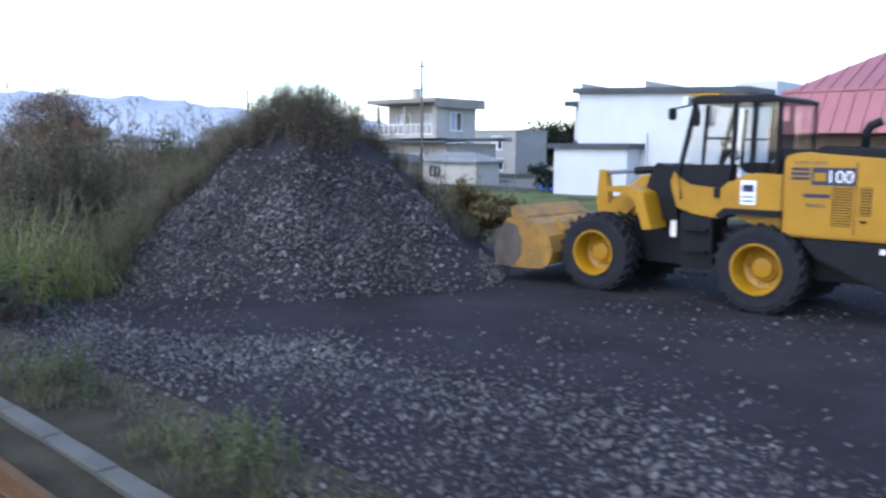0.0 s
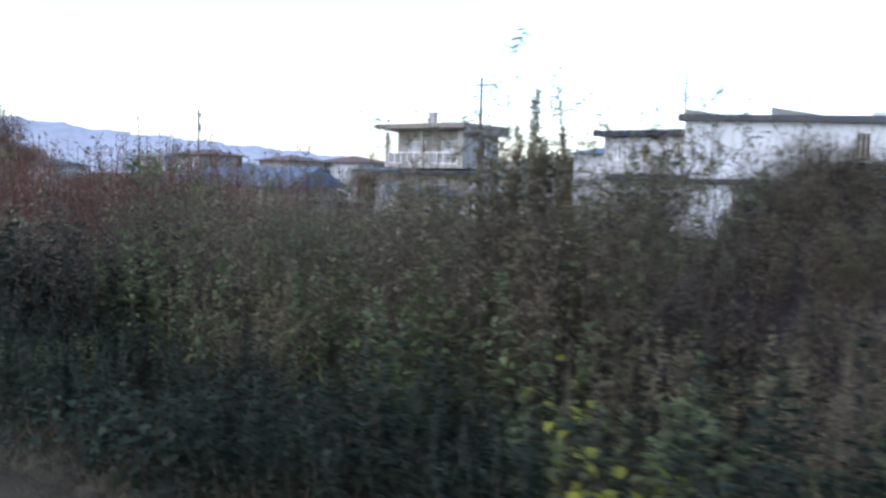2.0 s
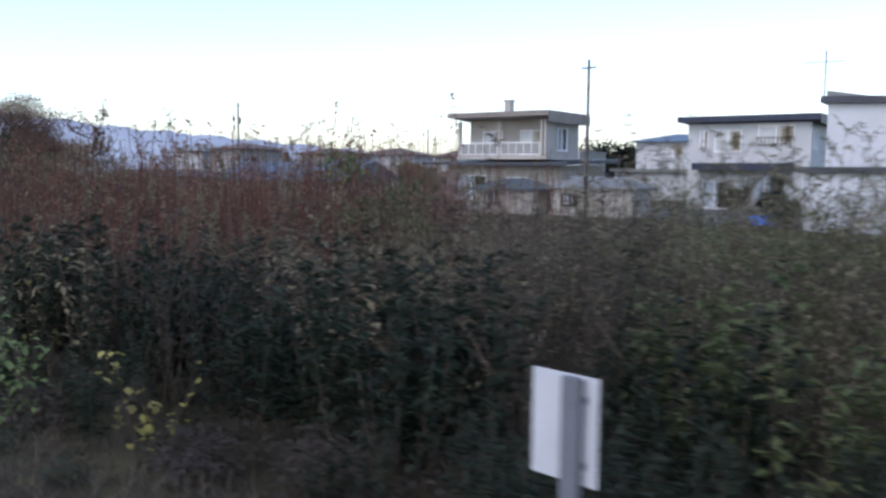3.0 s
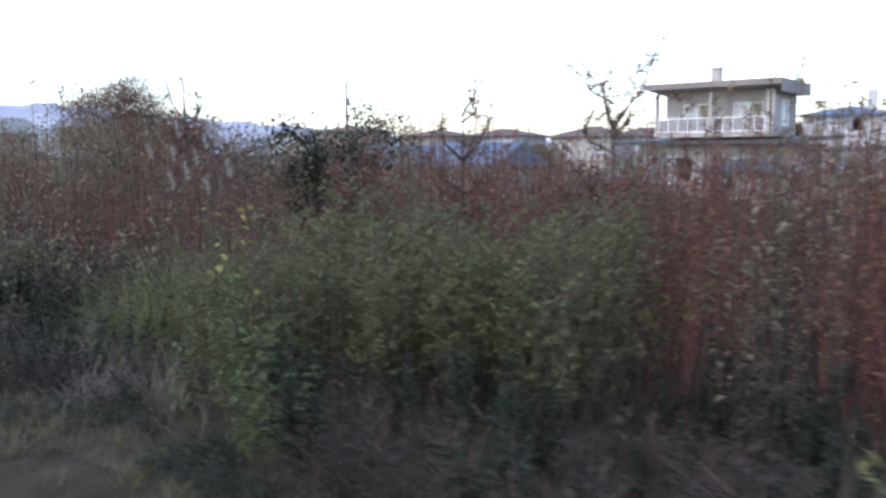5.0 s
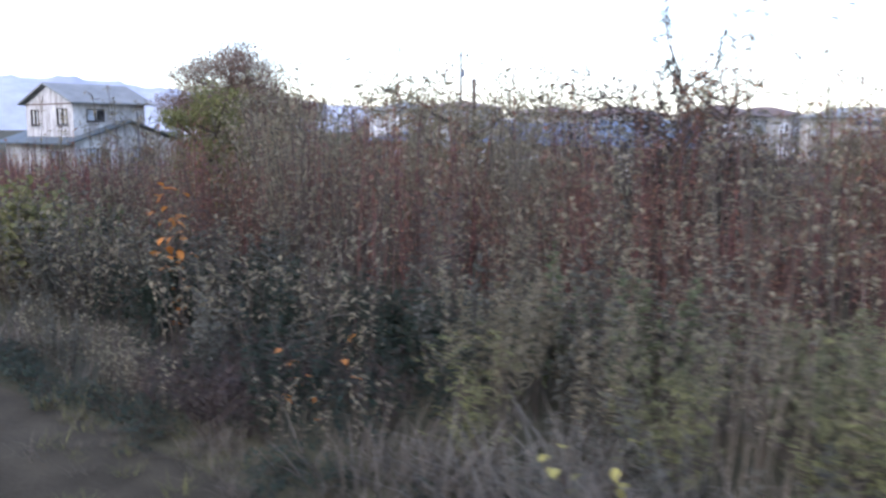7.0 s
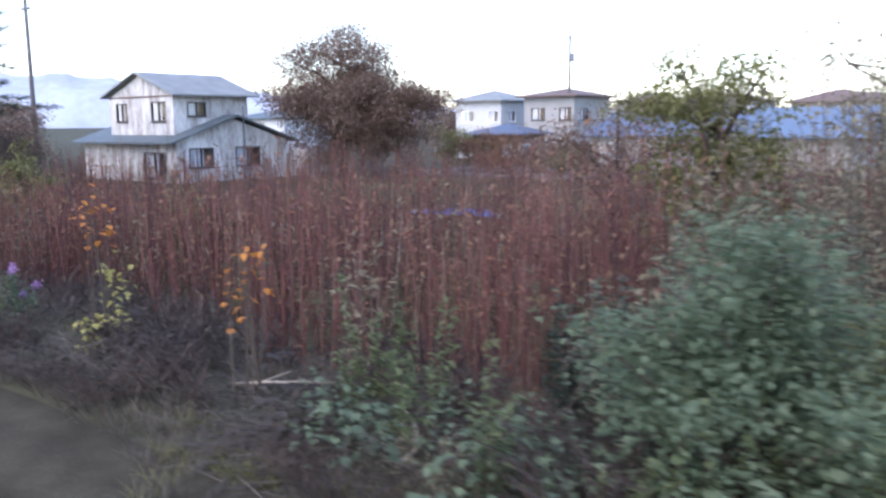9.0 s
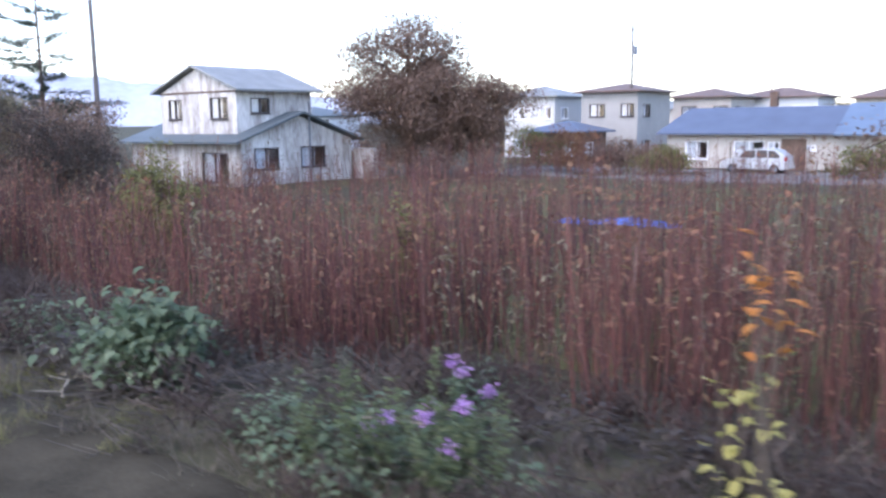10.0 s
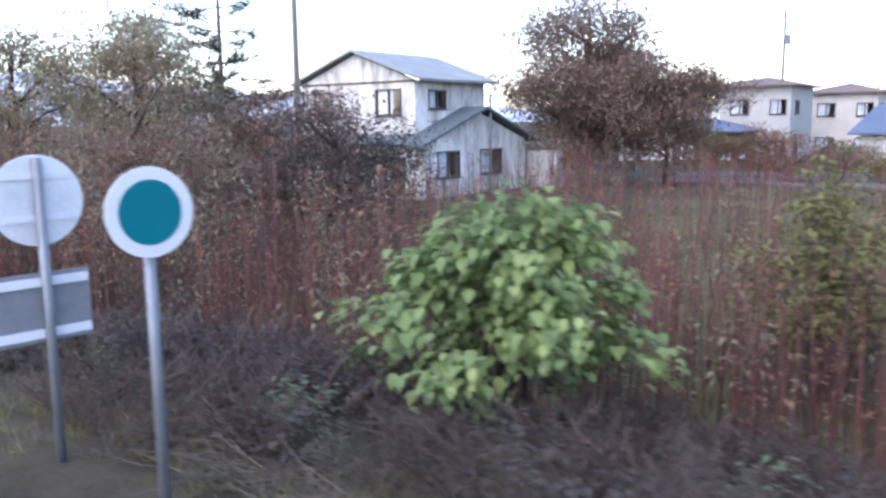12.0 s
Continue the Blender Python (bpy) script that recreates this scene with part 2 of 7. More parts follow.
    grass_pale=leaf_mat("grey_dry_grass", [(0.0, (0.09, 0.08, 0.065)), (0.6, (0.19, 0.17, 0.14)), (1.0, (0.32, 0.29, 0.23))]),
    stalk_dark=leaf_mat("dark_twig", [(0.0, (0.016, 0.01, 0.009)), (0.6, (0.045, 0.029, 0.025)), (0.9, (0.09, 0.065, 0.052)), (1.0, (0.3, 0.25, 0.19))], 0.85, 0.05, even=0.1),
    stalk_pale=leaf_mat("tan_stem", [(0.0, (0.08, 0.068, 0.05)), (0.7, (0.16, 0.135, 0.1)), (1.0, (0.26, 0.22, 0.16))], 0.8, 0.05),
    leaf_ash=leaf_mat("ash_grey_leaf", [(0.0, (0.04, 0.04, 0.042)), (0.6, (0.085, 0.083, 0.085)), (1.0, (0.17, 0.165, 0.16))]),
    leaf_gold_weed=leaf_mat("goldenrod_leaf", [(0.0, (0.09, 0.105, 0.035)), (0.5, (0.2, 0.21, 0.075)), (0.85, (0.3, 0.29, 0.12)), (1.0, (0.44, 0.4, 0.2))]),
    plume=leaf_mat("silver_grass_plume", [(0.0, (0.4, 0.36, 0.32)), (1.0, (0.62, 0.58, 0.54))]),
    petal=leaf_mat("mauve_petal", [(0.0, (0.42, 0.22, 0.5)), (1.0, (0.62, 0.4, 0.68))]),
)


# ---- building helpers ----
def part(name, bm, material, parent=None, label="", smooth=False, bevel=0.0):
    if bevel:
        bmesh.ops.bevel(bm, geom=bm.edges[:], offset=bevel, segments=2, affect='EDGES', clamp_overlap=True)
    bmesh.ops.recalc_face_normals(bm, faces=bm.faces[:])
    me = bpy.data.meshes.new(name)
    bm.to_mesh(me)
    bm.free()
    if smooth:
        for p in me.polygons:
            p.use_smooth = True
    me.materials.append(material)
    ob = new(name, me)
    if parent is not None:
        ob.parent = parent
    if label:
        tagged(ob, label)
    return ob


def thing(name, at, label, category, group="", kind="", turn=0.0):
    ob = new(name)
    ob.empty_display_size = 0.2
    ob.matrix_basis = pose(*at, 0, 0, turn)
    return tagged(ob, label, category, group, kind)


def boxes(*bs):
    """One bmesh of boxes x0, y0, z0, x1, y1, z1."""
    bm = bmesh.new()
    for x0, y0, z0, x1, y1, z1 in bs:
        m = Matrix.Translation(((x0 + x1) / 2, (y0 + y1) / 2, (z0 + z1) / 2)) @ Matrix.Diagonal((abs(x1 - x0), abs(y1 - y0), abs(z1 - z0), 1))
        bmesh.ops.create_cube(bm, size=1, matrix=m)
    return bm


def prism(outline, y0, y1):
    """A side outline of x, z pairs drawn out from y0 to y1."""
    bm = bmesh.new()
    a = [bm.verts.new((x, y0, z)) for x, z in outline]
    b = [bm.verts.new((x, y1, z)) for x, z in outline]
    bm.faces.new(a)
    bm.faces.new(b[::-1])
    n = len(a)
    for i in range(n):
        bm.faces.new((a[i], b[i], b[(i + 1) % n], a[(i + 1) % n]))
    return bm


def tube(points, radii, sides=10, bm=None, caps=True):
    """A round bar along points."""
    bm = bm or bmesh.new()
    rings = []
    for i, p in enumerate(points):
        p = Vector(p)
        d = Vector(points[min(i + 1, len(points) - 1)]) - Vector(points[max(i - 1, 0)])
        q = d.to_track_quat('Z', 'Y')
        r = radii[i] if hasattr(radii, '__len__') else radii
        rings.append([bm.verts.new(p + q @ Vector((r * math.cos(2 * math.pi * k / sides), r * math.sin(2 * math.pi * k / sides), 0))) for k in range(sides)])
    for a, b in zip(rings, rings[1:]):
        for k in range(sides):
            bm.faces.new((a[k], a[(k + 1) % sides], b[(k + 1) % sides], b[k]))
    if caps:
        bm.faces.new(rings[0][::-1])
        bm.faces.new(rings[-1])
    return bm


def lathe(profile, axis_y=0.0, segs=32, caps=True):
    """Rings of radius, offset along y."""
    bm = bmesh.new()
    rings = [[bm.verts.new((r * math.cos(2 * math.pi * k / segs), axis_y + o, r * math.sin(2 * math.pi * k / segs))) for k in range(segs)] for r, o in profile]
    for a, b in zip(rings, rings[1:]):
        for k in range(segs):
            bm.faces.new((a[k], a[(k + 1) % segs], b[(k + 1) % segs], b[k]))
    if caps and profile[0][0] > 1e-4:
        bm.faces.new(rings[0])
    if caps and profile[-1][0] > 1e-4:
        bm.faces.new(rings[-1][::-1])
    return bm


def mesh_from(name, v, f, material, kind="", smooth=False):
    """A triangle mesh from arrays."""
    me = bpy.data.meshes.new(name)
    v, f = np.asarray(v, np.float32), np.asarray(f, np.int32)
    me.vertices.add(len(v))
    me.vertices.foreach_set("co", v.ravel())
    me.loops.add(f.size)
    me.loops.foreach_set("vertex_index", f.ravel())
    me.polygons.add(len(f))
    me.polygons.foreach_set("loop_start", np.arange(0, f.size, 3, dtype=np.int32))
    me.update(calc_edges=True)
    if smooth:
        me.polygons.foreach_set("use_smooth", np.ones(len(f), bool))
    me.materials.append(material)
    return new(name, me)


# ---- the lie of the land ----
def step(a, b, x):
    k = np.clip((x - a) / (b - a), 0, 1)
    return k * k * (3 - 2 * k)


def lumps(x, y, f=1.0):
    return (np.sin(x * 0.9 * f + 1.3 * np.sin(y * 0.7 * f)) + np.sin(y * 1.1 * f + 1.7 * np.sin(x * 0.6 * f + 2)) + 0.5 * np.sin((x + y) * 2.3 * f)) / 2.5


def land(x, y):
    """Height of the ground: level by the track and in the yard, lower among the weeds and by the houses."""
    x, y = np.asarray(x, float), np.asarray(y, float)
    far = -0.55 - 0.65 * step(-58, -88, x)
    weeds = step(3.3, 9.0, y) * far + 0.06 * lumps(x, y) * step(2.8, 4.0, y)
    yard = step(14.5, 24, y) * far + 0.03 * lumps(x, y, 1.6) * step(2.8, 4.0, y)
    k = step(-13.0, -15.5, x)
    z = weeds * k + yard * (1 - k)
    return np.where(y < -1.5, -0.4 * step(-1.5, -6, y), z)


def pile_height(x, y):
    """The heap of broken asphalt: a steep cone with a lower ridge running back from it."""
    ax, ay, bx, by = -12.45, 9.75, -16.5, 10.5
    u = np.clip(((x - ax) * (bx - ax) + (y - ay) * (by - ay)) / ((bx - ax) ** 2 + (by - ay) ** 2), 0, 1)
    dx, dy = x - ax - u * (bx - ax), y - ay - u * (by - ay)
    ang = np.arctan2(dy, dx)
    rad = (3.92 - 1.0 * u) - 0.3 * np.clip(np.cos(ang - 0.3), 0, 1) ** 2 + 0.25 * np.sin(3 * ang + 0.6) + 0.12 * np.sin(7 * ang + 1.0)
    h = np.clip(1 - np.hypot(dx, dy) / rad, 0, 1)
    return (3.2 + 0.12 * u) * np.minimum(h * 1.03, 0.6 * h + 0.37) + 0.09 * lumps(x, y, 2.2) * np.clip(h * 4, 0, 1)


def top_of(x, y):
    return np.maximum(land(x, y), land(x, y) + pile_height(x, y))


def grid_mesh(name, xs, ys, zf, material):
    X, Y = np.meshgrid(xs, ys)
    Z = zf(X, Y)
    n, m = len(xs), len(ys)
    idx = np.arange(n * m).reshape(m, n)
    a, b, c, d = idx[:-1, :-1].ravel(), idx[:-1, 1:].ravel(), idx[1:, 1:].ravel(), idx[1:, :-1].ravel()
    f = np.concatenate([np.stack([a, b, c], 1), np.stack([a, c, d], 1)])
    return mesh_from(name, np.stack([X.ravel(), Y.ravel(), Z.ravel()], 1), f, material, smooth=True)


gx = np.concatenate([[-4000, -2000, -900, -500, -300, -220, -170], np.arange(-140, 24, 0.8), [40, 80, 200, 600, 2000, 4000]])
gy = np.concatenate([[-4000, -1500, -400, -100, -40, -20, -10, -6, -4], np.arange(-3, 30, 0.4), np.arange(30, 100, 4), [120, 160, 240, 400, 800, 1600, 4500]])
tagged(grid_mesh("ground", gx, gy, land, M['soil']), "uneven dark soil under weeds falling away from the track", "ground", kind="structure")


def sheet(name, x0, x1, y0, y1, lift, material, label, category, wob=0.3, step_m=0.7):
    """A thin cover lying on the land, with a wavering edge."""
    xs, ys = np.arange(x0, x1 + 0.01, step_m), np.arange(y0, y1 + 0.01, step_m)
    ob = grid_mesh(name, xs, ys, lambda X, Y: land(X, Y) + lift - 0.5 * (np.minimum.reduce([X - x0, x1 - X, Y - y0, y1 - Y]) < wob * (0.5 + 0.5 * lumps(X, Y, 2.0))), material)
    return tagged(ob, label, category, kind="structure")


sheet("yard", -15.5, 22, 3.0, 20.5, 0.02, M['yard'], "dark trodden yard of crushed asphalt and earth", "yard", 0.6)
sheet("lawn", -36, -3, 25, 45, 0.02, M['lawn'], "rough mown lawn in front of the white house", "lawn", 0.8)
sheet("field", -97, -66, 8.5, 43, 0.02, M['field'], "rough olive green field behind red stalks", "field", 0.8)
sheet("lane", -75, -30, 47.5, 64, 0.02, M['lane'], "grey gravelled lane between the houses", "lane", 0.8, 1.0)
sheet("driveway", -104, -76, 44, 57, 0.02, M['lane'], "grey gravelled forecourt with a parked car", "driveway", 0.8, 1.0)

# trackside: ballast shoulder, cable trough lids, a rusty rail
tagged(grid_mesh("ballast", np.arange(-130, 21, 0.5), np.array([-1.4, 0, 1.2, 1.7, 2.2, 2.5, 2.8, 3.05, 3.3]),
                 lambda X, Y: 0.02 + 0.02 * lumps(X, Y, 3) - 0.08 * (Y > 3.2), M['ballast']), "dusty tan ballast shoulder with dead grass", "ballast", kind="structure")
trough = thing("cable_trough", (0, 0, 0), "weathered grey concrete cable trough beside the track", "trough", kind="structure")
bm0 = boxes((-0.47, 2.34, 0.0, 0.47, 2.5, 0.075))
bmesh.ops.bevel(bm0, geom=bm0.edges[:], offset=0.008, segments=1, affect='EDGES')
lid_me = bpy.data.meshes.new("lid")
bm0.to_mesh(lid_me)
bm0.free()
lid_me.materials.append(M['concrete'])
for i in range(150):
    if 17 - i * 0.955 < -31:
        continue
    lid = new("lid", lid_me)
    lid.parent = trough
    lid.location = (17 - i * 0.955, 0.006 * math.sin(i * 2.1), 0.006 * math.sin(i * 1.3))
bm = prism([(-0.07, 0), (0.07, 0), (0.06, 0.02), (0.01, 0.03), (0.01, 0.1), (0.035, 0.11), (0.035, 0.14), (-0.035, 0.14), (-0.035, 0.11), (-0.01, 0.1), (-0.01, 0.03), (-0.06, 0.02)], -75, 75)
bmesh.ops.rotate(bm, verts=bm.verts[:], cent=(0, 0, 0), matrix=Matrix.Rotation(radians(90), 3, 'Z'))
bmesh.ops.translate(bm, verts=bm.verts[:], vec=(-55, 1.86, 0.02))
rail = part("rail", bm, M['rust'])
tagged(rail, "rusty orange steel rail on the ballast", "rail", kind="structure")


# ---- plants ----
class Plant:
    """A plant's triangles, gathered piece by piece."""

    def __init__(self):
        self.v, self.f, self.n = [], [], 0

    def add(self, v, f):
        self.v.append(np.asarray(v, float))
        self.f.append(np.asarray(f) + self.n)
        self.n += len(v)

    def leaf(self, p, d, length, width, fold=0.25, up=(0, 0, 1)):
        p, d = np.asarray(p, float), np.asarray(d, float)
        d = d / np.linalg.norm(d)
        side = np.cross(d, up)
        side = side / (np.linalg.norm(side) + 1e-6)
        nrm = np.cross(side, d)
        mid = p + d * length * 0.45
        w = side * width / 2
        self.add([p, mid + w + nrm * fold * width, p + d * length - nrm * 0.15 * length, mid - w + nrm * fold * width], [[0, 1, 2], [0, 2, 3]])

    def blade(self, p, d, length, width, bend):
        p, d = np.asarray(p, float), np.asarray(d, float)
        h = np.array([d[0], d[1], 0])
        h = h / (np.linalg.norm(h) + 1e-6)
        side = np.array([-h[1], h[0], 0]) * width / 2
        pts, up, a = [p], math.atan2(d[2], math.hypot(d[0], d[1])), 0
        for k in range(3):
            a = up - bend * (k + 0.5) / 3
            pts.append(pts[-1] + (h * math.cos(a) + np.array([0, 0, math.sin(a)])) * length / 3)
        self.add([pts[0] - side, pts[0] + side, pts[1] - side, pts[1] + side, pts[2] - side * 0.7, pts[2] + side * 0.7, pts[3]],
                 [[0, 1, 3], [0, 3, 2], [2, 3, 5], [2, 5, 4], [4, 5, 6]])

    def stem(self, p, q, r0, r1):
        p, q = np.asarray(p, float), np.asarray(q, float)
        d = q - p
        a = np.cross(d, [0.3, 0.8, 0.1])
        a = a / (np.linalg.norm(a) + 1e-6)
        b = np.cross(d / (np.linalg.norm(d) + 1e-6), a)
        if r0 < 0.0055:
            self.add([p - b * r0, p + b * r0, q + b * r1, q - b * r1], [[0, 1, 2], [0, 2, 3]])
            return
        ring = [a * math.cos(k * 2.094) + b * math.sin(k * 2.094) for k in range(3)]
        self.add([p + c * r0 for c in ring] + [q + c * r1 for c in ring], [[0, 1, 4], [0, 4, 3], [1, 2, 5], [1, 5, 4], [2, 0, 3], [2, 3, 5]])

    def arrays(self):
        return np.concatenate(self.v), np.concatenate(self.f)


rng = np.random.RandomState(7)


def U(a, b):
    return rng.uniform(a, b)


def leaf_cloud(p, d, length, width, fold=0.2):
    """Many leaves at once: places, ways, lengths and widths."""
    d = d / (np.linalg.norm(d, axis=1, keepdims=True) + 1e-9)
    side = np.cross(d, np.array([0.0, 0.0, 1.0]))
    side /= np.linalg.norm(side, axis=1, keepdims=True) + 1e-6
    nrm = np.cross(side, d)
    L, W = length[:, None], width[:, None]
    mid = p + d * L * 0.45 + nrm * fold * W
    v = np.stack([p, mid + side * W / 2, p + d * L - nrm * 0.15 * L, mid - side * W / 2], 1).reshape(-1, 3)
    f = (np.array([[0, 1, 2], [0, 2, 3]])[None] + (np.arange(len(p)) * 4)[:, None, None]).reshape(-1, 3)
    return v, f


def oval_cloud(p, d, length, width, fold=0.12):
    """Many broad leaves with rounded sides and a drooping tip."""
    d = d / (np.linalg.norm(d, axis=1, keepdims=True) + 1e-9)
    side = np.cross(d, np.array([0.0, 0.0, 1.0]))
    side /= np.linalg.norm(side, axis=1, keepdims=True) + 1e-6
    nrm = np.cross(side, d)
    L, W = length[:, None], width[:, None]
    a, b = p + d * L * 0.22 + nrm * fold * W, p + d * L * 0.62 + nrm * fold * W * 0.6
    v = np.stack([p, a + side * W * 0.44, b + side * W * 0.46, p + d * L - nrm * 0.22 * L, b - side * W * 0.46, a - side * W * 0.44, p + d * L * 0.4], 1).reshape(-1, 3)
    f = (np.array([[6, 0, 1], [6, 1, 2], [6, 2, 3], [6, 3, 4], [6, 4, 5], [6, 5, 0]])[None] + (np.arange(len(p)) * 7)[:, None, None]).reshape(-1, 3)
    return v, f


def leafy_weed(h, stems, leaves, ll, lw, spread=0.25, rise=(-0.5, 0.7), low=0.12, r0=0.006):
    """Upright weed with leaves all along its stems: leaves and stems apart."""
    L, S = Plant(), Plant()
    for _ in range(stems):
        a = U(0, 6.28)
        b = np.array([U(-0.12, 0.12), U(-0.12, 0.12), -0.15])
        hh = h * U(0.65, 1.08)
        t = b + np.array([math.cos(a) * spread * U(0.2, 1), math.sin(a) * spread * U(0.2, 1), hh])
        S.stem(b, t, r0, 0.003)
        for k in range(leaves):
            u = U(low, 1.0)
            p = b + (t - b) * u
            g = U(0, 6.28)
            L.leaf(p, (math.cos(g), math.sin(g), U(*rise)), ll * U(0.6, 1.15) * (1.15 - 0.5 * u), lw * U(0.7, 1.2), 0.25)
    return L.arrays(), S.arrays()


def bare_stalks(h, n, tufts, spread=0.35, r0=0.009):
    """Dead stalks with withered tufts near their tops."""
    L, S = Plant(), Plant()
    for _ in range(n):
        b = np.array([U(-spread, spread), U(-spread, spread), -0.15])
        hh = h * U(0.6, 1.1)
        t = b + np.array([U(-0.16, 0.16), U(-0.16, 0.16), hh])
        S.stem(b, t, r0, r0 * 0.45)
        for _ in range(tufts):
            u = min(0.98, U(0.35, 1.15))
            p = b + (t - b) * u
            g = U(0, 6.28)
            d = np.array([math.cos(g), math.sin(g), U(0.1, 1.4)])
            if rng.rand() < 0.4:
                q = p + d / np.linalg.norm(d) * U(0.05, 0.16)
                S.stem(p, q, 0.005, 0.003)
                p = q
            L.leaf(p, d + np.array([0, 0, U(-1.6, 0.4)]), U(0.04, 0.11), U(0.02, 0.05), 0.3)
    return L.arrays(), S.arrays()


def grass_tuft(h, n, spread=0.15, width=0.012, bend=1.6):
    L = Plant()
    for _ in range(n):
        a = U(0, 6.28)
        L.blade((U(-spread, spread), U(-spread, spread), -0.1), (math.cos(a) * U(0.1, 0.6), math.sin(a) * U(0.1, 0.6), 1), h * U(0.55, 1.15), width * U(0.7, 1.3), U(0.3, bend))
    return L.arrays(), None


def broad_clump(r, h, n, ll):
    """A low mound of broad leaves on thin stems."""
    L, S = Plant(), Plant()
    for _ in range(n):
        a, q, e = U(0, 6.28), U(0, 1) ** 0.6, U(0.15, 1)
        p = np.array([math.cos(a) * r * q, math.sin(a) * r * q, h * e * (1 - 0.55 * q * q)])
        L.leaf(p, (math.cos(a) + U(-0.8, 0.8), math.sin(a) + U(-0.8, 0.8), U(-0.7, 0.35)), ll * U(0.55, 1.15), ll * U(0.5, 0.95), 0.15)
        if rng.rand() < 0.25:
            S.stem((p[0] * 0.3, p[1] * 0.3, -0.1), p, 0.006, 0.003)
    return L.arrays(), S.arrays()


def bushy_weed(h, r, stems=5, twigs=7, leaves=4, ll=0.085, lw=0.034):
    """A branching weed: stems fanning out, side twigs set with small leaves."""
    L, S = Plant(), Plant()
    for i in range(stems):
        a = 6.283 * i / stems + U(-0.5, 0.5)
        b = np.array([U(-0.1, 0.1), U(-0.1, 0.1), -0.15])
        t = b + np.array([math.cos(a) * r * U(0.15, 0.8), math.sin(a) * r * U(0.15, 0.8), h * U(0.7, 1.05)])
        S.stem(b, t, 0.008, 0.003)
        for k in range(twigs):
            u = U(0.3, 1.0)
            p = b + (t - b) * u
            g = U(0, 6.283)
            q = p + np.array([math.cos(g), math.sin(g), U(0.2, 1.3)]) * U(0.12, 0.34) * (1.3 - 0.6 * u)
            S.stem(p, q, 0.0054, 0.0035)
            for _ in range(leaves):
                w = p + (q - p) * U(0.15, 1.08)
                f = U(0, 6.283)
                L.leaf(w, (math.cos(f), math.sin(f), U(-0.6, 0.7)), ll * U(0.6, 1.2), lw * U(0.7, 1.3), 0.2)
    return L.arrays(), S.arrays()


def litter(n, size):
    """Dry stems lying about."""
    L = Plant()
    for _ in range(n):
        a, q = U(0, 6.28), np.array([U(-0.3, 0.3), U(-0.3, 0.3), U(0.0, 0.1)])
        w = q + np.array([math.cos(a), math.sin(a), U(-0.1, 0.5)]) * size * U(0.4, 1.0)
        L.stem(q, w, 0.006, 0.003)
    return L.arrays(), None


def scatter(name, forms, pts, size, material, label, category, lean=0.12, which=0):
    """Many plants of a kind as one mesh."""
    V, F, n = [], [], 0
    pts = np.asarray(pts, float)
    if not len(pts):
        return None
    r = np.random.RandomState(len(pts))
    pick = r.randint(0, len(forms), len(pts))
    rot = r.uniform(0, 6.283, len(pts))
    sc = np.asarray(size) * r.uniform(0.8, 1.1, len(pts))
    le = r.normal(0, lean, (len(pts), 2))
    for k, form in enumerate(forms):
        if form[which] is None:
            continue
        v, f = form[which]
        i = np.where(pick == k)[0]
        if not len(i):
            continue
        c, s = np.cos(rot[i])[:, None], np.sin(rot[i])[:, None]
        x, y, z = v[:, 0][None], v[:, 1][None], v[:, 2][None]
        X, Y = (c * x - s * y) * sc[i][:, None], (s * x + c * y) * sc[i][:, None]
        Z = z * sc[i][:, None]
        X, Y = X + le[i, :1] * Z + pts[i, :1], Y + le[i, 1:] * Z + pts[i, 1:2]
        Z = Z + pts[i, 2:]
        V.append(np.stack([X, Y, Z], 2).reshape(-1, 3))
        F.append((f[None] + (np.arange(len(i)) * len(v))[:, None, None]).reshape(-1, 3) + n)
        n += len(i) * len(v)
    ob = mesh_from(name, np.concatenate(V), np.concatenate(F), material)
    return tagged(ob, label, category, kind="stuff")


def strewn(x0, x1, y0, y1, gap, keep=lambda x, y: True, r=None):
    """Uneven points over a stretch of the land."""
    r = r or np.random.RandomState(int(abs(x0 * 13 + y0 * 7 + gap * 100)))
    out = []
    for x in np.arange(x0, x1, gap):
        for y in np.arange(y0, y1, gap):
            a, b = x + r.uniform(0, gap), y + r.uniform(0, gap)
            if keep(a, b):
                out.append((a, b, float(top_of(a, b))))
    return out


# ---- houses ----
def panel(parent, name, axis, ox, oy, length, z0, z1, material, holes=(), thick=0.16):
    """An outer wall with openings cut through. axis 'x': faces -y, runs along +x from ox; 'y': faces +x, runs along +y from oy."""
    us = sorted({0, length, *[h[0] for h in holes], *[h[2] for h in holes]})
    zs = sorted({z0, z1, *[h[1] for h in holes], *[h[3] for h in holes]})
    bm = bmesh.new()
    for za, zb in zip(zs, zs[1:]):
        for a, b in zip(us, us[1:]):
            if not any(h[0] <= (a + b) / 2 <= h[2] and h[1] <= (za + zb) / 2 <= h[3] for h in holes):
                if axis == 'x':
                    c = ((ox + a + ox + b) / 2, oy + thick / 2, (za + zb) / 2)
                    d = (b - a, thick, zb - za, 1)
                else:
                    c = (ox - thick / 2, (oy + a + oy + b) / 2, (za + zb) / 2)
                    d = (thick, b - a, zb - za, 1)
                bmesh.ops.create_cube(bm, size=1, matrix=Matrix.Translation(c) @ Matrix.Diagonal(d))
    bmesh.ops.remove_doubles(bm, verts=bm.verts[:], dist=0.001)
    return part(name, bm, material, parent)


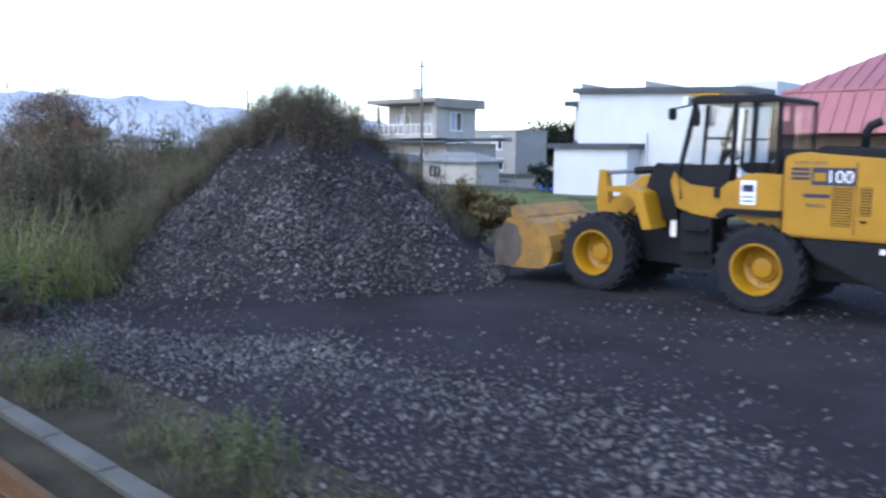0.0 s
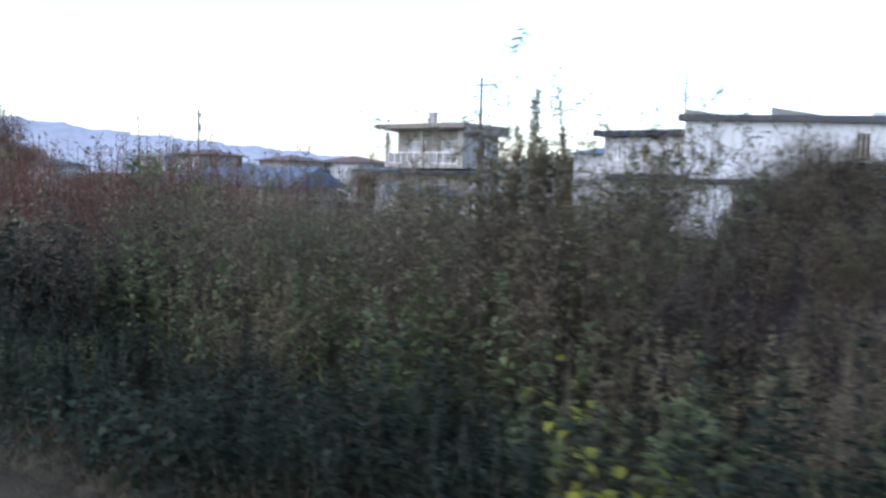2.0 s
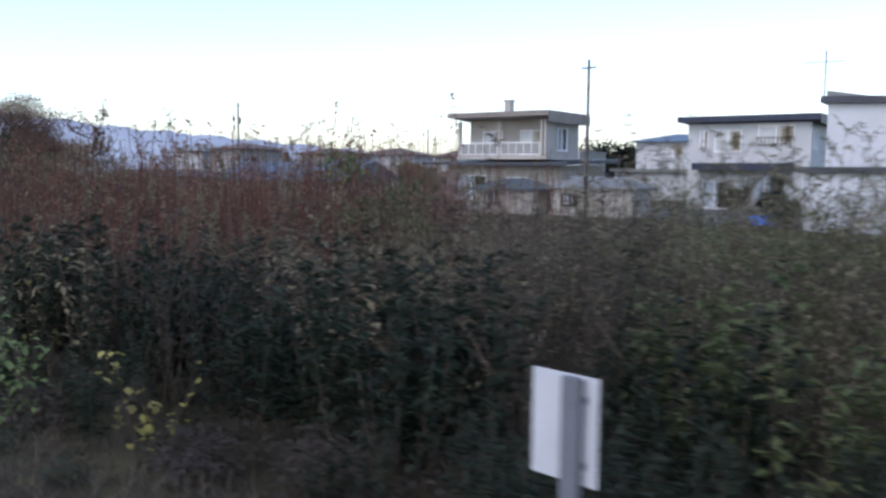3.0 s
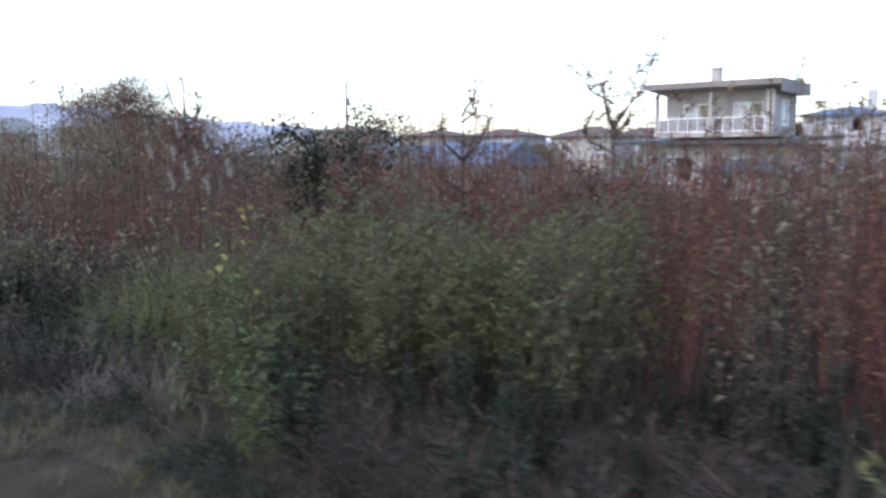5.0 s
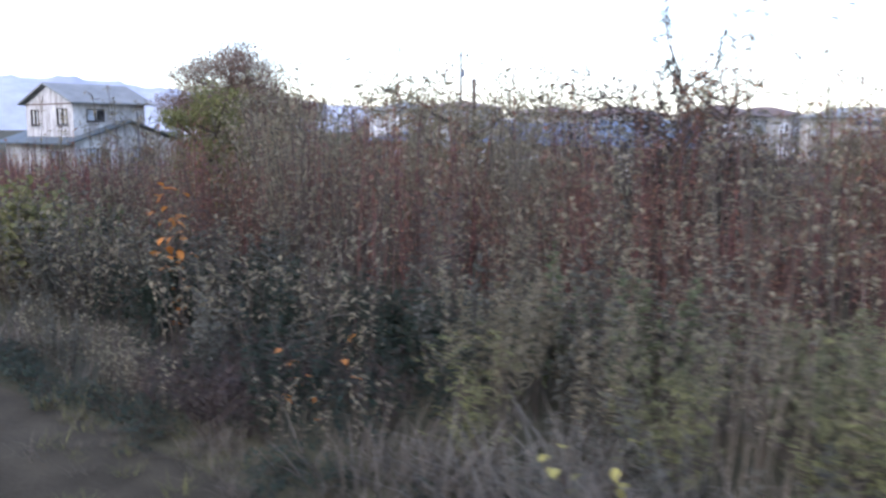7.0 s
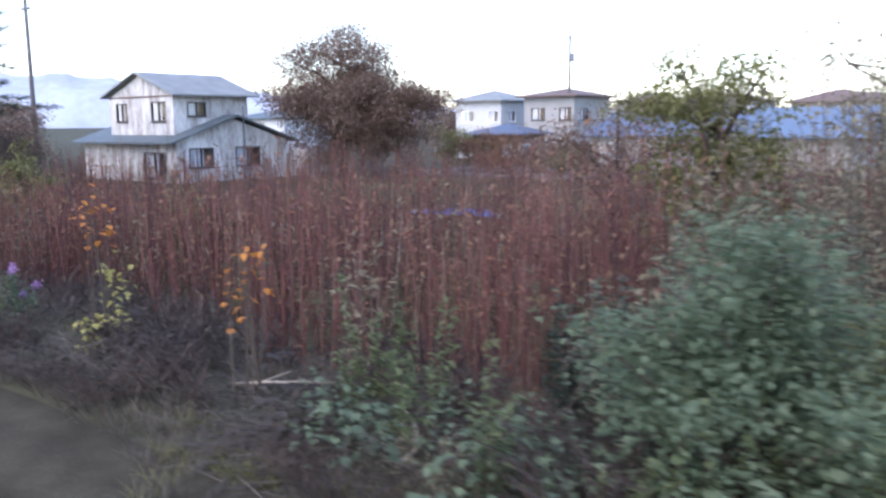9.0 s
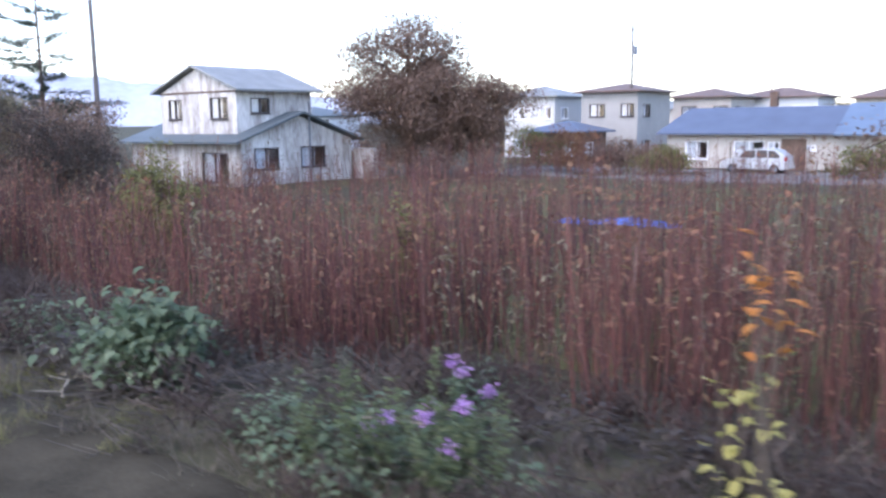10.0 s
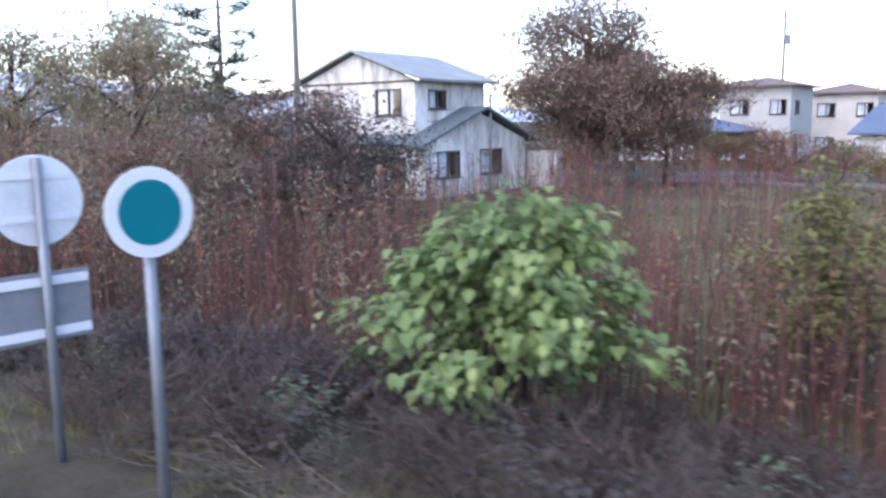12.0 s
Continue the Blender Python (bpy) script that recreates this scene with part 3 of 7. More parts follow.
def bar(axis, ox, oy, u0, z0, u1, z1, out, inn):
    """Box on a wall from out metres proud to inn metres inside."""
    if axis == 'x':
        return (ox + u0, oy - out, z0, ox + u1, oy + inn, z1)
    return (ox - inn, oy + u0, z0, ox + out, oy + u1, z1)


def window(parent, axis, ox, oy, h, frame_mat, leaves=2, sill=True, curtain=True):
    u0, z0, u1, z1 = h
    w = 0.07
    bs = [bar(axis, ox, oy, u0, z0, u0 + w, z1, 0.03, 0.1), bar(axis, ox, oy, u1 - w, z0, u1, z1, 0.03, 0.1),
          bar(axis, ox, oy, u0 + w, z0, u1 - w, z0 + w, 0.03, 0.1), bar(axis, ox, oy, u0 + w, z1 - w, u1 - w, z1, 0.03, 0.1)]
    for k in range(1, leaves):
        u = u0 + (u1 - u0) * k / leaves
        bs.append(bar(axis, ox, oy, u - 0.04, z0 + w, u + 0.04, z1 - w, 0.02, 0.09))
    win = part("window", boxes(*bs), frame_mat, parent)
    for k in range(leaves):
        a, b = u0 + (u1 - u0) * k / leaves, u0 + (u1 - u0) * (k + 1) / leaves
        pn = part("pane", boxes(bar(axis, ox, oy, a + 0.03, z0 + 0.03, b - 0.03, z1 - 0.03, -0.05, 0.056)), M['glass'], win)
        pn.visible_shadow = False
    if curtain:
        part("curtain", boxes(bar(axis, ox, oy, u0 + 0.02, z0 + 0.03, u0 + (u1 - u0) * 0.62, z1 - 0.03, -0.12, 0.14)), M['curtain'], win)
    if sill:
        part("sill", boxes(bar(axis, ox, oy, u0 - 0.05, z0 - 0.06, u1 + 0.05, z0, 0.09, -0.002)), frame_mat, win)
    return win


def block(h, x0, x1, y0, y1, z0, z1, wall, front=(), side=(), frame_mat=None, names=("wall", "wall"), leaves=2):
    """Four walls and a ceiling slab; windows in the front and in the side towards +x, in metres from the corner."""
    frame_mat = frame_mat or M['frame_white']
    panel(h, names[0], 'x', x0, y0, x1 - x0, z0, z1, wall, front)
    panel(h, names[1], 'y', x1, y0 + 0.16, y1 - y0 - 0.32, z0, z1, wall, [(a - 0.16, b, c - 0.16, d) for a, b, c, d in side])
    part("wall", boxes((x0, y1 - 0.16, z0, x1, y1, z1)), wall, h)
    part("wall", boxes((x0, y0 + 0.16, z0, x0 + 0.16, y1 - 0.16, z1)), wall, h)
    part("inner_floor", boxes((x0 + 0.16, y0 + 0.16, z0 + 0.02, x1 - 0.16, y1 - 0.16, z0 + 0.1)), M['wood_wall'], h)
    for q in front:
        window(h, 'x', x0, y0, q, frame_mat, leaves)
    for q in side:
        window(h, 'y', x1, y0, q, frame_mat, leaves)


def slab_roof(h, x0, x1, y0, y1, zf, zb, thick, material, name="roof", edge=None):
    """A flat roof that falls from the front zf to the back zb, with a fascia."""
    bm = bmesh.new()
    vs = [bm.verts.new(c) for c in ((x0, y0, zf - thick), (x1, y0, zf - thick), (x1, y1, zb - thick), (x0, y1, zb - thick), (x0, y0, zf), (x1, y0, zf), (x1, y1, zb), (x0, y1, zb))]
    for q in ((0, 1, 2, 3), (4, 5, 6, 7), (0, 1, 5, 4), (1, 2, 6, 5), (2, 3, 7, 6), (3, 0, 4, 7)):
        bm.faces.new([vs[i] for i in q])
    r = part(name, bm, material, h)
    if edge:
        part("fascia", boxes((x0 - 0.03, y0 - 0.03, zf - thick - 0.05, x1 + 0.03, y0 - 0.003, zf + 0.03), (x1 + 0.003, y0 - 0.03, zb - thick - 0.05, x1 + 0.03, y1, zf + 0.02)), edge, r)
    return r


def hip_roof(h, x0, x1, y0, y1, z0, z1, material, inset=None, axis='x', over=0.12):
    """A hipped roof on a thin eave; inset: how far the ridge's ends stand in (0 gives gables)."""
    bm = bmesh.new()
    if inset is None:
        inset = min(x1 - x0, y1 - y0) / 2
    if axis == 'x':
        ym = (y0 + y1) / 2
        rd = [(x0 + inset, ym, z1), (x1 - inset, ym, z1)]
    else:
        xm = (x0 + x1) / 2
        rd = [(xm, y0 + inset, z1), (xm, y1 - inset, z1)]
    base = [bm.verts.new((x, y, z0)) for x, y in ((x0, y0), (x1, y0), (x1, y1), (x0, y1))]
    low = [bm.verts.new((x, y, z0 - over)) for x, y in ((x0, y0), (x1, y0), (x1, y1), (x0, y1))]
    r0, r1 = [bm.verts.new(c) for c in rd]
    if axis == 'x':
        fs = [(base[0], base[1], r1, r0), (base[1], base[2], r1), (base[2], base[3], r0, r1), (base[3], base[0], r0)]
    else:
        fs = [(base[1], base[2], r1, r0), (base[0], base[1], r0), (base[3], base[0], r0, r1), (base[2], base[3], r1)]
    for f in fs:
        bm.faces.new(f)
    for i in range(4):
        bm.faces.new((low[i], low[(i + 1) % 4], base[(i + 1) % 4], base[i]))
    bm.faces.new(low[::-1])
    return part("roof", bm, material, h)


def gable_wall(h, x, y0, y1, z0, z1, material, thick=0.16, axis='y'):
    """The triangle of wall under a gable."""
    bm = bmesh.new()
    if axis == 'y':
        a = [(x, y0, z0), (x, y1, z0), (x, (y0 + y1) / 2, z1)]
        b = [(x - thick, p[1], p[2]) for p in a]
    else:
        a = [(y0, x, z0), (y1, x, z0), ((y0 + y1) / 2, x, z1)]
        b = [(p[0], x + thick, p[2]) for p in a]
    va, vb = [bm.verts.new(p) for p in a], [bm.verts.new(p) for p in b]
    bm.faces.new(va)
    bm.faces.new(vb[::-1])
    for i in range(3):
        bm.faces.new((va[i], va[(i + 1) % 3], vb[(i + 1) % 3], vb[i]))
    return part("gable", bm, material, h)


def gable_roof(h, x0, x1, y0, y1, z0, z1, material, thick=0.12):
    """Two slopes with the ridge along y and open gable ends."""
    xm = (x0 + x1) / 2
    for xe in (x0, x1):
        bm = bmesh.new()
        vs = [bm.verts.new(c) for c in ((xe, y0, z0), (xm, y0, z1), (xm, y1, z1), (xe, y1, z0))]
        vt = [bm.verts.new(v.co + Vector((0, 0, thick))) for v in vs]
        bm.faces.new(vs)
        bm.faces.new(vt[::-1])
        for i in range(4):
            bm.faces.new((vs[i], vs[(i + 1) % 4], vt[(i + 1) % 4], vt[i]))
        part("roof_slope", bm, material, h)


def house_veranda():
    h = thing("house", (0, 0, 0), "two-storey beige house with a deep upper veranda and flat roof", "house")
    # ground floor
    block(h, -59.6, -49.4, 53.2, 60.0, -0.7, 2.75, M['beige_wall'], [(0.7, 0.2, 3.8, 2.0), (5.6, 0.6, 7.4, 1.9)], [(1.5, 0.8, 3.2, 2.0)])
    slab_roof(h, -61.0, -48.3, 51.9, 61.0, 2.95, 3.35, 0.16, M['roof_teal'], edge=M['roof_dark'])
    # upper floor, set back behind the veranda
    block(h, -58.3, -50.9, 54.6, 58.8, 3.2, 6.25, M['beige_wall'], [(1.2, 3.55, 3.0, 5.45), (4.6, 3.55, 6.5, 5.45)], [(0.7, 3.9, 2.3, 5.6)])
    part("floor_slab", boxes((-58.6, 53.2, 3.22, -50.7, 54.59, 3.5)), M['cream_wall'], h)
    panel(h, "side_wall", 'y', -50.75, 53.25, 1.34, 3.52, 6.15, M['beige_wall'])
    for x in (-58.45, -54.8, -51.15):
        part("post", boxes((x - 0.11, 53.28, 3.5, x + 0.11, 53.5, 6.12)), M['cream_wall'], h)
    for x0, x1 in ((-58.3, -54.95), (-54.65, -51.3)):
        rl = part("railing", boxes((x0, 53.3, 4.42, x1, 53.38, 4.5), (x0, 53.3, 3.56, x1, 53.38, 3.62)), M['frame_white'], h)
        n = 5
        for k in range(n + 1):
            part("baluster", boxes((x0 + (x1 - x0 - 0.05) * k / n, 53.31, 3.62, x0 + (x1 - x0 - 0.05) * k / n + 0.05, 53.37, 4.42)), M['frame_white'], rl)
        pn = part("glass_panel", boxes((x0 + 0.06, 53.335, 3.66, x1 - 0.06, 53.345, 4.38)), M['grey_wall'], rl)
    slab_roof(h, -59.1, -50.2, 52.6, 59.3, 6.72, 6.25, 0.3, M['beige_wall'], edge=M['fascia'])
    part("chimney", boxes((-55.35, 54.9, 6.3, -54.8, 55.4, 7.7), (-55.42, 54.83, 7.7, -54.73, 55.47, 7.82)), M['cream_wall'], h)
    return h


def garden_shed(x0, x1, y0, y1, ztop, label, roof):
    h = thing("garden_shed", (0, 0, 0), label, "shed", "sheds beside the veranda house")
    block(h, x0, x1, y0, y1, -0.62, ztop - 0.45, M['cream_wall'], [(0.8, 0.1, 2.0, 0.9)], [], M['frame_dark'])
    hip_roof(h, x0 - 0.35, x1 + 0.35, y0 - 0.35, y1 + 0.35, ztop - 0.42, ztop + 0.25, roof)
    return h


def house_white():
    h = thing("white_house", (0, 0, 0), "large plain white rendered house with a dark flat roof edge", "house")
    block(h, -30.2, -19.3, 45.0, 53.5, -0.65, 5.75, M['white_wall'], [(8.7, 3.75, 9.25, 5.0), (9.05, 0.75, 9.85, 1.3)], [], M['frame_dark'])
    bm = bmesh.new()
    vs = [bm.verts.new(c) for c in ((-30.5, 44.7, 5.86), (-19.0, 44.7, 5.46), (-19.0, 53.8, 5.46), (-30.5, 53.8, 5.86), (-30.5, 44.7, 6.2), (-19.0, 44.7, 5.8), (-19.0, 53.8, 5.8), (-30.5, 53.8, 6.2))]
    for q in ((0, 1, 2, 3), (4, 5, 6, 7), (0, 1, 5, 4), (1, 2, 6, 5), (2, 3, 7, 6), (3, 0, 4, 7)):
        bm.faces.new([vs[i] for i in q])
    part("roof", bm, M['roof_dark'], h)
    part("wall_infill", boxes((-30.2, 45.002, 5.75, -25.5, 45.16, 5.85)), M['white_wall'], h)
    part("roof_box", boxes((-21.4, 48.5, 5.5, -18.9, 53, 6.35)), M['white_wall'], h)
    bm = prism([(-30.4, 6.1), (-27.6, 6.05), (-30.4, 6.55)], 45.6, 46.0)
    part("roof_upstand", bm, M['roof_grey'], h)
    bm = prism([(-25.8, 6.0), (-22.6, 5.9), (-25.8, 6.5)], 45.6, 46.0)
    part("roof_upstand", bm, M['roof_grey'], h)
    # low porch with its own dark roof
    part("porch_wall", boxes((-30.9, 43.4, -0.65, -25.6, 44.99, 2.35)), M['white_wall'], h)
    part("porch_roof", boxes((-31.2, 43.1, 2.36, -25.3, 44.99, 2.66)), M['roof_dark'], h)
    part("downpipe", tube([(-25.2, 44.9, -0.6), (-25.2, 44.9, 3.3)], 0.06), M['white_wall'], h)
    # roof mast with an aerial
    part("aerial_mast", tube([(-30.6, 46, 6.1), (-30.6, 46, 8.6)], 0.035, 6), M['galv'], h)
    part("aerial", boxes((-31.6, 45.98, 8.0, -29.7, 46.02, 8.04), (-30.9, 45.6, 7.4, -30.86, 46.4, 7.44)), M['galv'], h)
    return h


def house_pale():
    h = thing("pale_house", (0, 0, 0), "pale grey two-storey house with a navy roof edge and canopy", "house")
    block(h, -44.6, -35.3, 65.9, 73, -0.6, 6.2, M['pale_wall'],
          [(0.9, 4.3, 1.6, 5.7), (2.1, 4.0, 4.2, 5.7), (5.4, 4.6, 8.1, 6.0), (1.2, -0.5, 3.3, 1.7), (4.6, 0.3, 7.6, 2.1)], [(0.9, 4.2, 1.9, 5.5), (1.0, 0.4, 2.2, 2.0)])
    slab_roof(h, -45.3, -34.6, 65.2, 73.6, 6.75, 6.5, 0.4, M['navy'], edge=M['navy'])
    part("canopy", boxes((-43.8, 64.5, 2.55, -36.4, 65.89, 3.1)), M['navy'], h, "navy metal canopy over the door")
    part("balcony_rail", boxes((-39.2, 65.7, 4.55, -36.5, 65.78, 4.6), (-39.2, 65.7, 5.05, -36.5, 65.78, 5.1), *[(-39.2 + 0.3 * k, 65.72, 4.6, -39.16 + 0.3 * k, 65.76, 5.05) for k in range(10)]), M['frame_dark'], h)
    part("porch_post", boxes((-40.5, 65.0, -0.6, -40.3, 65.2, 2.6)), M['pale_wall'], h)
    return h


def house_wing():
    h = thing("pale_house", (0, 0, 0), "pale grey house with a sky-blue hipped roof and chimney", "house")
    block(h, -57.0, -49.6, 84.8, 91, -0.6, 5.6, M['pale_wall'], [(3.0, 4.0, 5.2, 5.4), (1.0, 0.6, 5.2, 2.0)], [])
    hip_roof(h, -57.6, -49.0, 84.2, 91.6, 5.65, 6.5, M['roof_sky'])
    part("low_roof", boxes((-59.0, 82.4, 2.4, -49.4, 84.78, 2.7)), M['roof_grey'], h)
    part("low_wall", boxes((-58.6, 83.0, -0.6, -49.8, 84.79, 2.39)), M['pale_wall'], h)
    part("chimney", boxes((-51.6, 85.6, 5.7, -50.9, 86.3, 7.9)), M['pale_wall'], h)
    return h


def house_grey():
    h = thing("grey_house", (0, 0, 0), "plain grey two-storey block with a flat roof", "house")
    block(h, -65, -58.8, 75, 81, -0.6, 4.35, M['grey_wall'], [(2.6, 2.2, 4.2, 3.8), (2.4, -0.2, 4.4, 1.2)], [])
    slab_roof(h, -65.1, -58.7, 74.9, 81.1, 4.45, 4.4, 0.12, M['grey_wall'])
    return h


def barn_red():
    h = thing("red_barn", (0, 0, 0), "barn with a faded red ribbed metal gambrel roof", "barn")
    part("wall", boxes((-11.4, 30.6, -0.6, 4, 38, 2.89)), M['wood_wall'], h)
    bm = bmesh.new()
    eave = [bm.verts.new(c) for c in ((-11.9, 29.9, 2.9), (5, 29.9, 2.9), (5, 43.1, 2.9), (-11.9, 43.1, 2.9))]
    knee = [bm.verts.new(c) for c in ((-11.9, 31.0, 4.4), (5, 31.0, 4.4), (5, 42.0, 4.4), (-11.9, 42.0, 4.4))]
    ridge = [bm.verts.new(c) for c in ((-8.0, 36.5, 6.95), (5, 36.5, 6.95))]
    bm.faces.new(eave[::-1])
    for i in range(4):
        bm.faces.new((eave[i], eave[(i + 1) % 4], knee[(i + 1) % 4], knee[i]))
    bm.faces.new((knee[0], knee[1], ridge[1], ridge[0]))
    bm.faces.new((knee[1], knee[2], ridge[1]))
    bm.faces.new((knee[2], knee[3], ridge[0], ridge[1]))
    bm.faces.new((knee[3], knee[0], ridge[0]))
    r = part("roof", bm, M['roof_red'], h)
    part("knee_trim", tube([(-11.9, 30.98, 4.41), (5, 30.98, 4.41)], 0.05, 6), M['roof_red'], r)
    for k in range(34):
        x = -11.8 + 0.5 * k
        u = min(1.0, (x + 11.9) / 3.9)
        part("rib", tube([(x, 29.88, 2.93), (x, 30.98, 4.43), (x, 31 + 5.5 * u, 4.43 + 2.55 * u)], 0.03, 5), M['roof_red'], r)
    return h


def house_old():
    h = thing("old_house", (0, 0, 0), "weathered whitewashed house with peeling walls and grey sheet roofs", "house")
    # low part, its gable towards +x
    block(h, -117.5, -106.7, 29.3, 38.0, -1.4, 1.35, M['old_wall'], [(7.2, -1.0, 9.6, 0.7)], [(0.9, -0.3, 2.7, 0.95), (4.4, -0.3, 6.4, 0.95)], M['frame_dark'])
    gable_wall(h, -106.7, 29.3, 38.0, 1.35, 2.75, M['old_wall'])
    bm = bmesh.new()
    for s, (ya, yb) in enumerate(((28.6, 33.65), (38.7, 33.65))):
        vs = [bm.verts.new(c) for c in ((-118, ya, 1.2), (-106.2, ya, 1.2), (-106.2, yb, 2.9), (-118, yb, 2.9))]
        vt = [bm.verts.new(v.co + Vector((0, 0, 0.12))) for v in vs]
        bm.faces.new(vs)
        bm.faces.new(vt[::-1])
        for i in range(4):
            bm.faces.new((vs[i], vs[(i + 1) % 4], vt[(i + 1) % 4], vt[i]))
    part("low_roof", bm, M['roof_teal'], h)
    # upper storey, its gable towards the track
    block(h, -115.0, -107.7, 29.9, 35.6, 1.4, 4.2, M['old_wall'], [(0.8, 2.6, 2.1, 3.8), (4.9, 2.6, 6.5, 3.85)], [(1.0, 2.9, 2.4, 3.8)], M['frame_dark'])
    gable_wall(h, 29.9, -115.0, -107.7, 4.2, 5.55, M['old_wall'], axis='x')
    gable_roof(h, -115.5, -107.1, 29.5, 36.2, 4.15, 5.65, M['roof_grey'])
    part("gable_trim", boxes((-115.0, 29.86, 4.12, -107.7, 29.895, 4.22)), M['wood_wall'], h)
    part("flue", tube([(-106.4, 34.2, -1.3), (-106.4, 34.2, 3.6)], 0.06, 8), M['galv'], h)
    part("lean_to", boxes((-106.68, 38.2, -1.4, -104.9, 39.2, 0.7)), M['old_wall'], h)
    return h


def house_blue_roof():
    h = thing("blue_roofed_house", (0, 0, 0), "long low cream house with a blue metal roof", "house")
    block(h, -94.0, -75.0, 58.1, 65, -1.45, 1.15, M['cream_wall'], [(1.4, -0.55, 3.1, 0.75), (4.9, -1.3, 7.0, 0.75), (7.2, -0.8, 8.0, 0.7), (9.6, 0.15, 10.3, 0.5)], [])
    part("porch", boxes((-85.9, 58.05, -1.4, -84.3, 58.095, 0.9)), M['wood_wall'], h, "dark recessed porch door")
    hip_roof(h, -94.6, -79.5, 57.4, 65.7, 1.3, 3.1, M['roof_blue'], 1.0)
    r = hip_roof(h, -82.4, -74.0, 56.9, 65.9, 1.25, 3.25, M['roof_sky'], 0.0)
    part("chimney", boxes((-88.0, 62.2, 2.4, -87.5, 62.7, 4.2)), M['wood_wall'], h)
    return h


def far_house(x, y, w, d, z1, wall, roof, label, storeys=2, rise=1.1, z0=-1.5, frame_mat=None):
    h = thing("far_house", (x, y, 0), label, "house", "houses of the far row")
    ws, ss = [], []
    hs = (z1 - z0) / storeys
    for k in range(storeys):
        b = z0 + hs * k + 0.9
        n = max(2, int(w / 3))
        for i in range(n):
            u = w * (i + 0.3 + 0.12 * ((i * 7 + k * 3) % 3)) / n
            ws.append((round(u, 2), round(b, 2), round(min(u + 1.5, w - 0.3), 2), round(b + 1.15, 2)))
        ss.append((1.2, b, 2.6, b + 1.1))
    block(h, 0, w, 0, d, z0, z1, wall, ws, ss, frame_mat)
    hip_roof(h, -0.6, w + 0.6, -0.6, d + 0.6, z1 + 0.02, z1 + rise, roof)
    return h


house_veranda()
garden_shed(-53.4, -48.4, 48.0, 50.6, 1.55, "small cream garden shed with a grey-teal roof", M['roof_teal'])
garden_shed(-47.6, -41.8, 48.4, 51.2, 1.75, "small pale garden shed with a flat blue-grey roof", M['roof_grey'])
house_white()
house_pale()
house_wing()
house_grey()
barn_red()
house_old()
house_blue_roof()
far_house(-114.9, 68, 5.6, 6, 4.6, M['pale_wall'], M['roof_grey'], "far white two-storey house with pale roof")
far_house(-105.8, 66.8, 5.4, 7, 4.8, M['grey_wall'], M['roof_brown'], "far grey house with a shallow brown roof", rise=0.8, frame_mat=M['frame_dark'])
far_house(-101.8, 78, 5.6, 7, 4.4, M['beige_wall'], M['roof_brown'], "far beige house with a shallow brown roof", rise=0.9, frame_mat=M['frame_dark'])
far_house(-107.0, 60, 4.6, 5, 1.4, M['wood_wall'], M['roof_blue'], "low timber shed house with a blue roof", 1, 0.9)
far_house(-98.5, 86, 8, 7, 4.4, M['white_wall'], M['roof_brown'], "far white house with a brown roof", rise=1.0)
far_house(-88, 90, 8, 7, 4.2, M['cream_wall'], M['roof_brown'], "far cream house with a dark gable roof", rise=1.3)
far_house(-76, 96, 8, 7, 4.0, M['cream_wall'], M['roof_grey'], "far pale house with a grey roof", rise=1.2)
far_house(-90, 110, 9, 7, 4.6, M['grey_wall'], M['roof_brown'], "distant grey house with a brown roof", rise=1.2)
far_house(-73, 105, 12, 8, 4.0, M['wood_wall'], M['roof_brown'], "distant dark house with a brown roof", rise=1.0)
far_house(-62, 96, 8, 8, 4.4, M['wood_wall'], M['roof_brown'], "distant brown house with a shallow roof", rise=1.0)
far_house(-140, 100, 9, 8, 3.4, M['grey_wall'], M['roof_teal'], "distant grey house with a teal roof", rise=1.2)
far_house(-120, 105, 9, 8, 3.6, M['cream_wall'], M['roof_grey'], "distant cream house with a grey roof", rise=1.2)
far_house(-154, 70, 10, 8, 3.2, M['white_wall'], M['roof_teal'], "distant white house with a teal roof", rise=1.2)


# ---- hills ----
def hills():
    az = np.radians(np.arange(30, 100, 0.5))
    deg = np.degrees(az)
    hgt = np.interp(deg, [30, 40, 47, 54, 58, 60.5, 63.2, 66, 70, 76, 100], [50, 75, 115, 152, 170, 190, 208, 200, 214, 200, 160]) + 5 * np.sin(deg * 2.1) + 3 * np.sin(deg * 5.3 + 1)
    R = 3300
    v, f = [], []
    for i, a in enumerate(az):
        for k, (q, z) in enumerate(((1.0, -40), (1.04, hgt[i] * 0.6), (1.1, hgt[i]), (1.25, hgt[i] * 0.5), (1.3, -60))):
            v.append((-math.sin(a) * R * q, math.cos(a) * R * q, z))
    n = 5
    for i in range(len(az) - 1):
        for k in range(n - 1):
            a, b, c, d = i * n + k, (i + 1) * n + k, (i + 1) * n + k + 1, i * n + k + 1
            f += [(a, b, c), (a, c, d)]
    return tagged(mesh_from("backdrop", v, f, M['hill'], smooth=True), "wooded hills on the far horizon, coloured pale blue with haze", "hills", kind="structure")


hills()


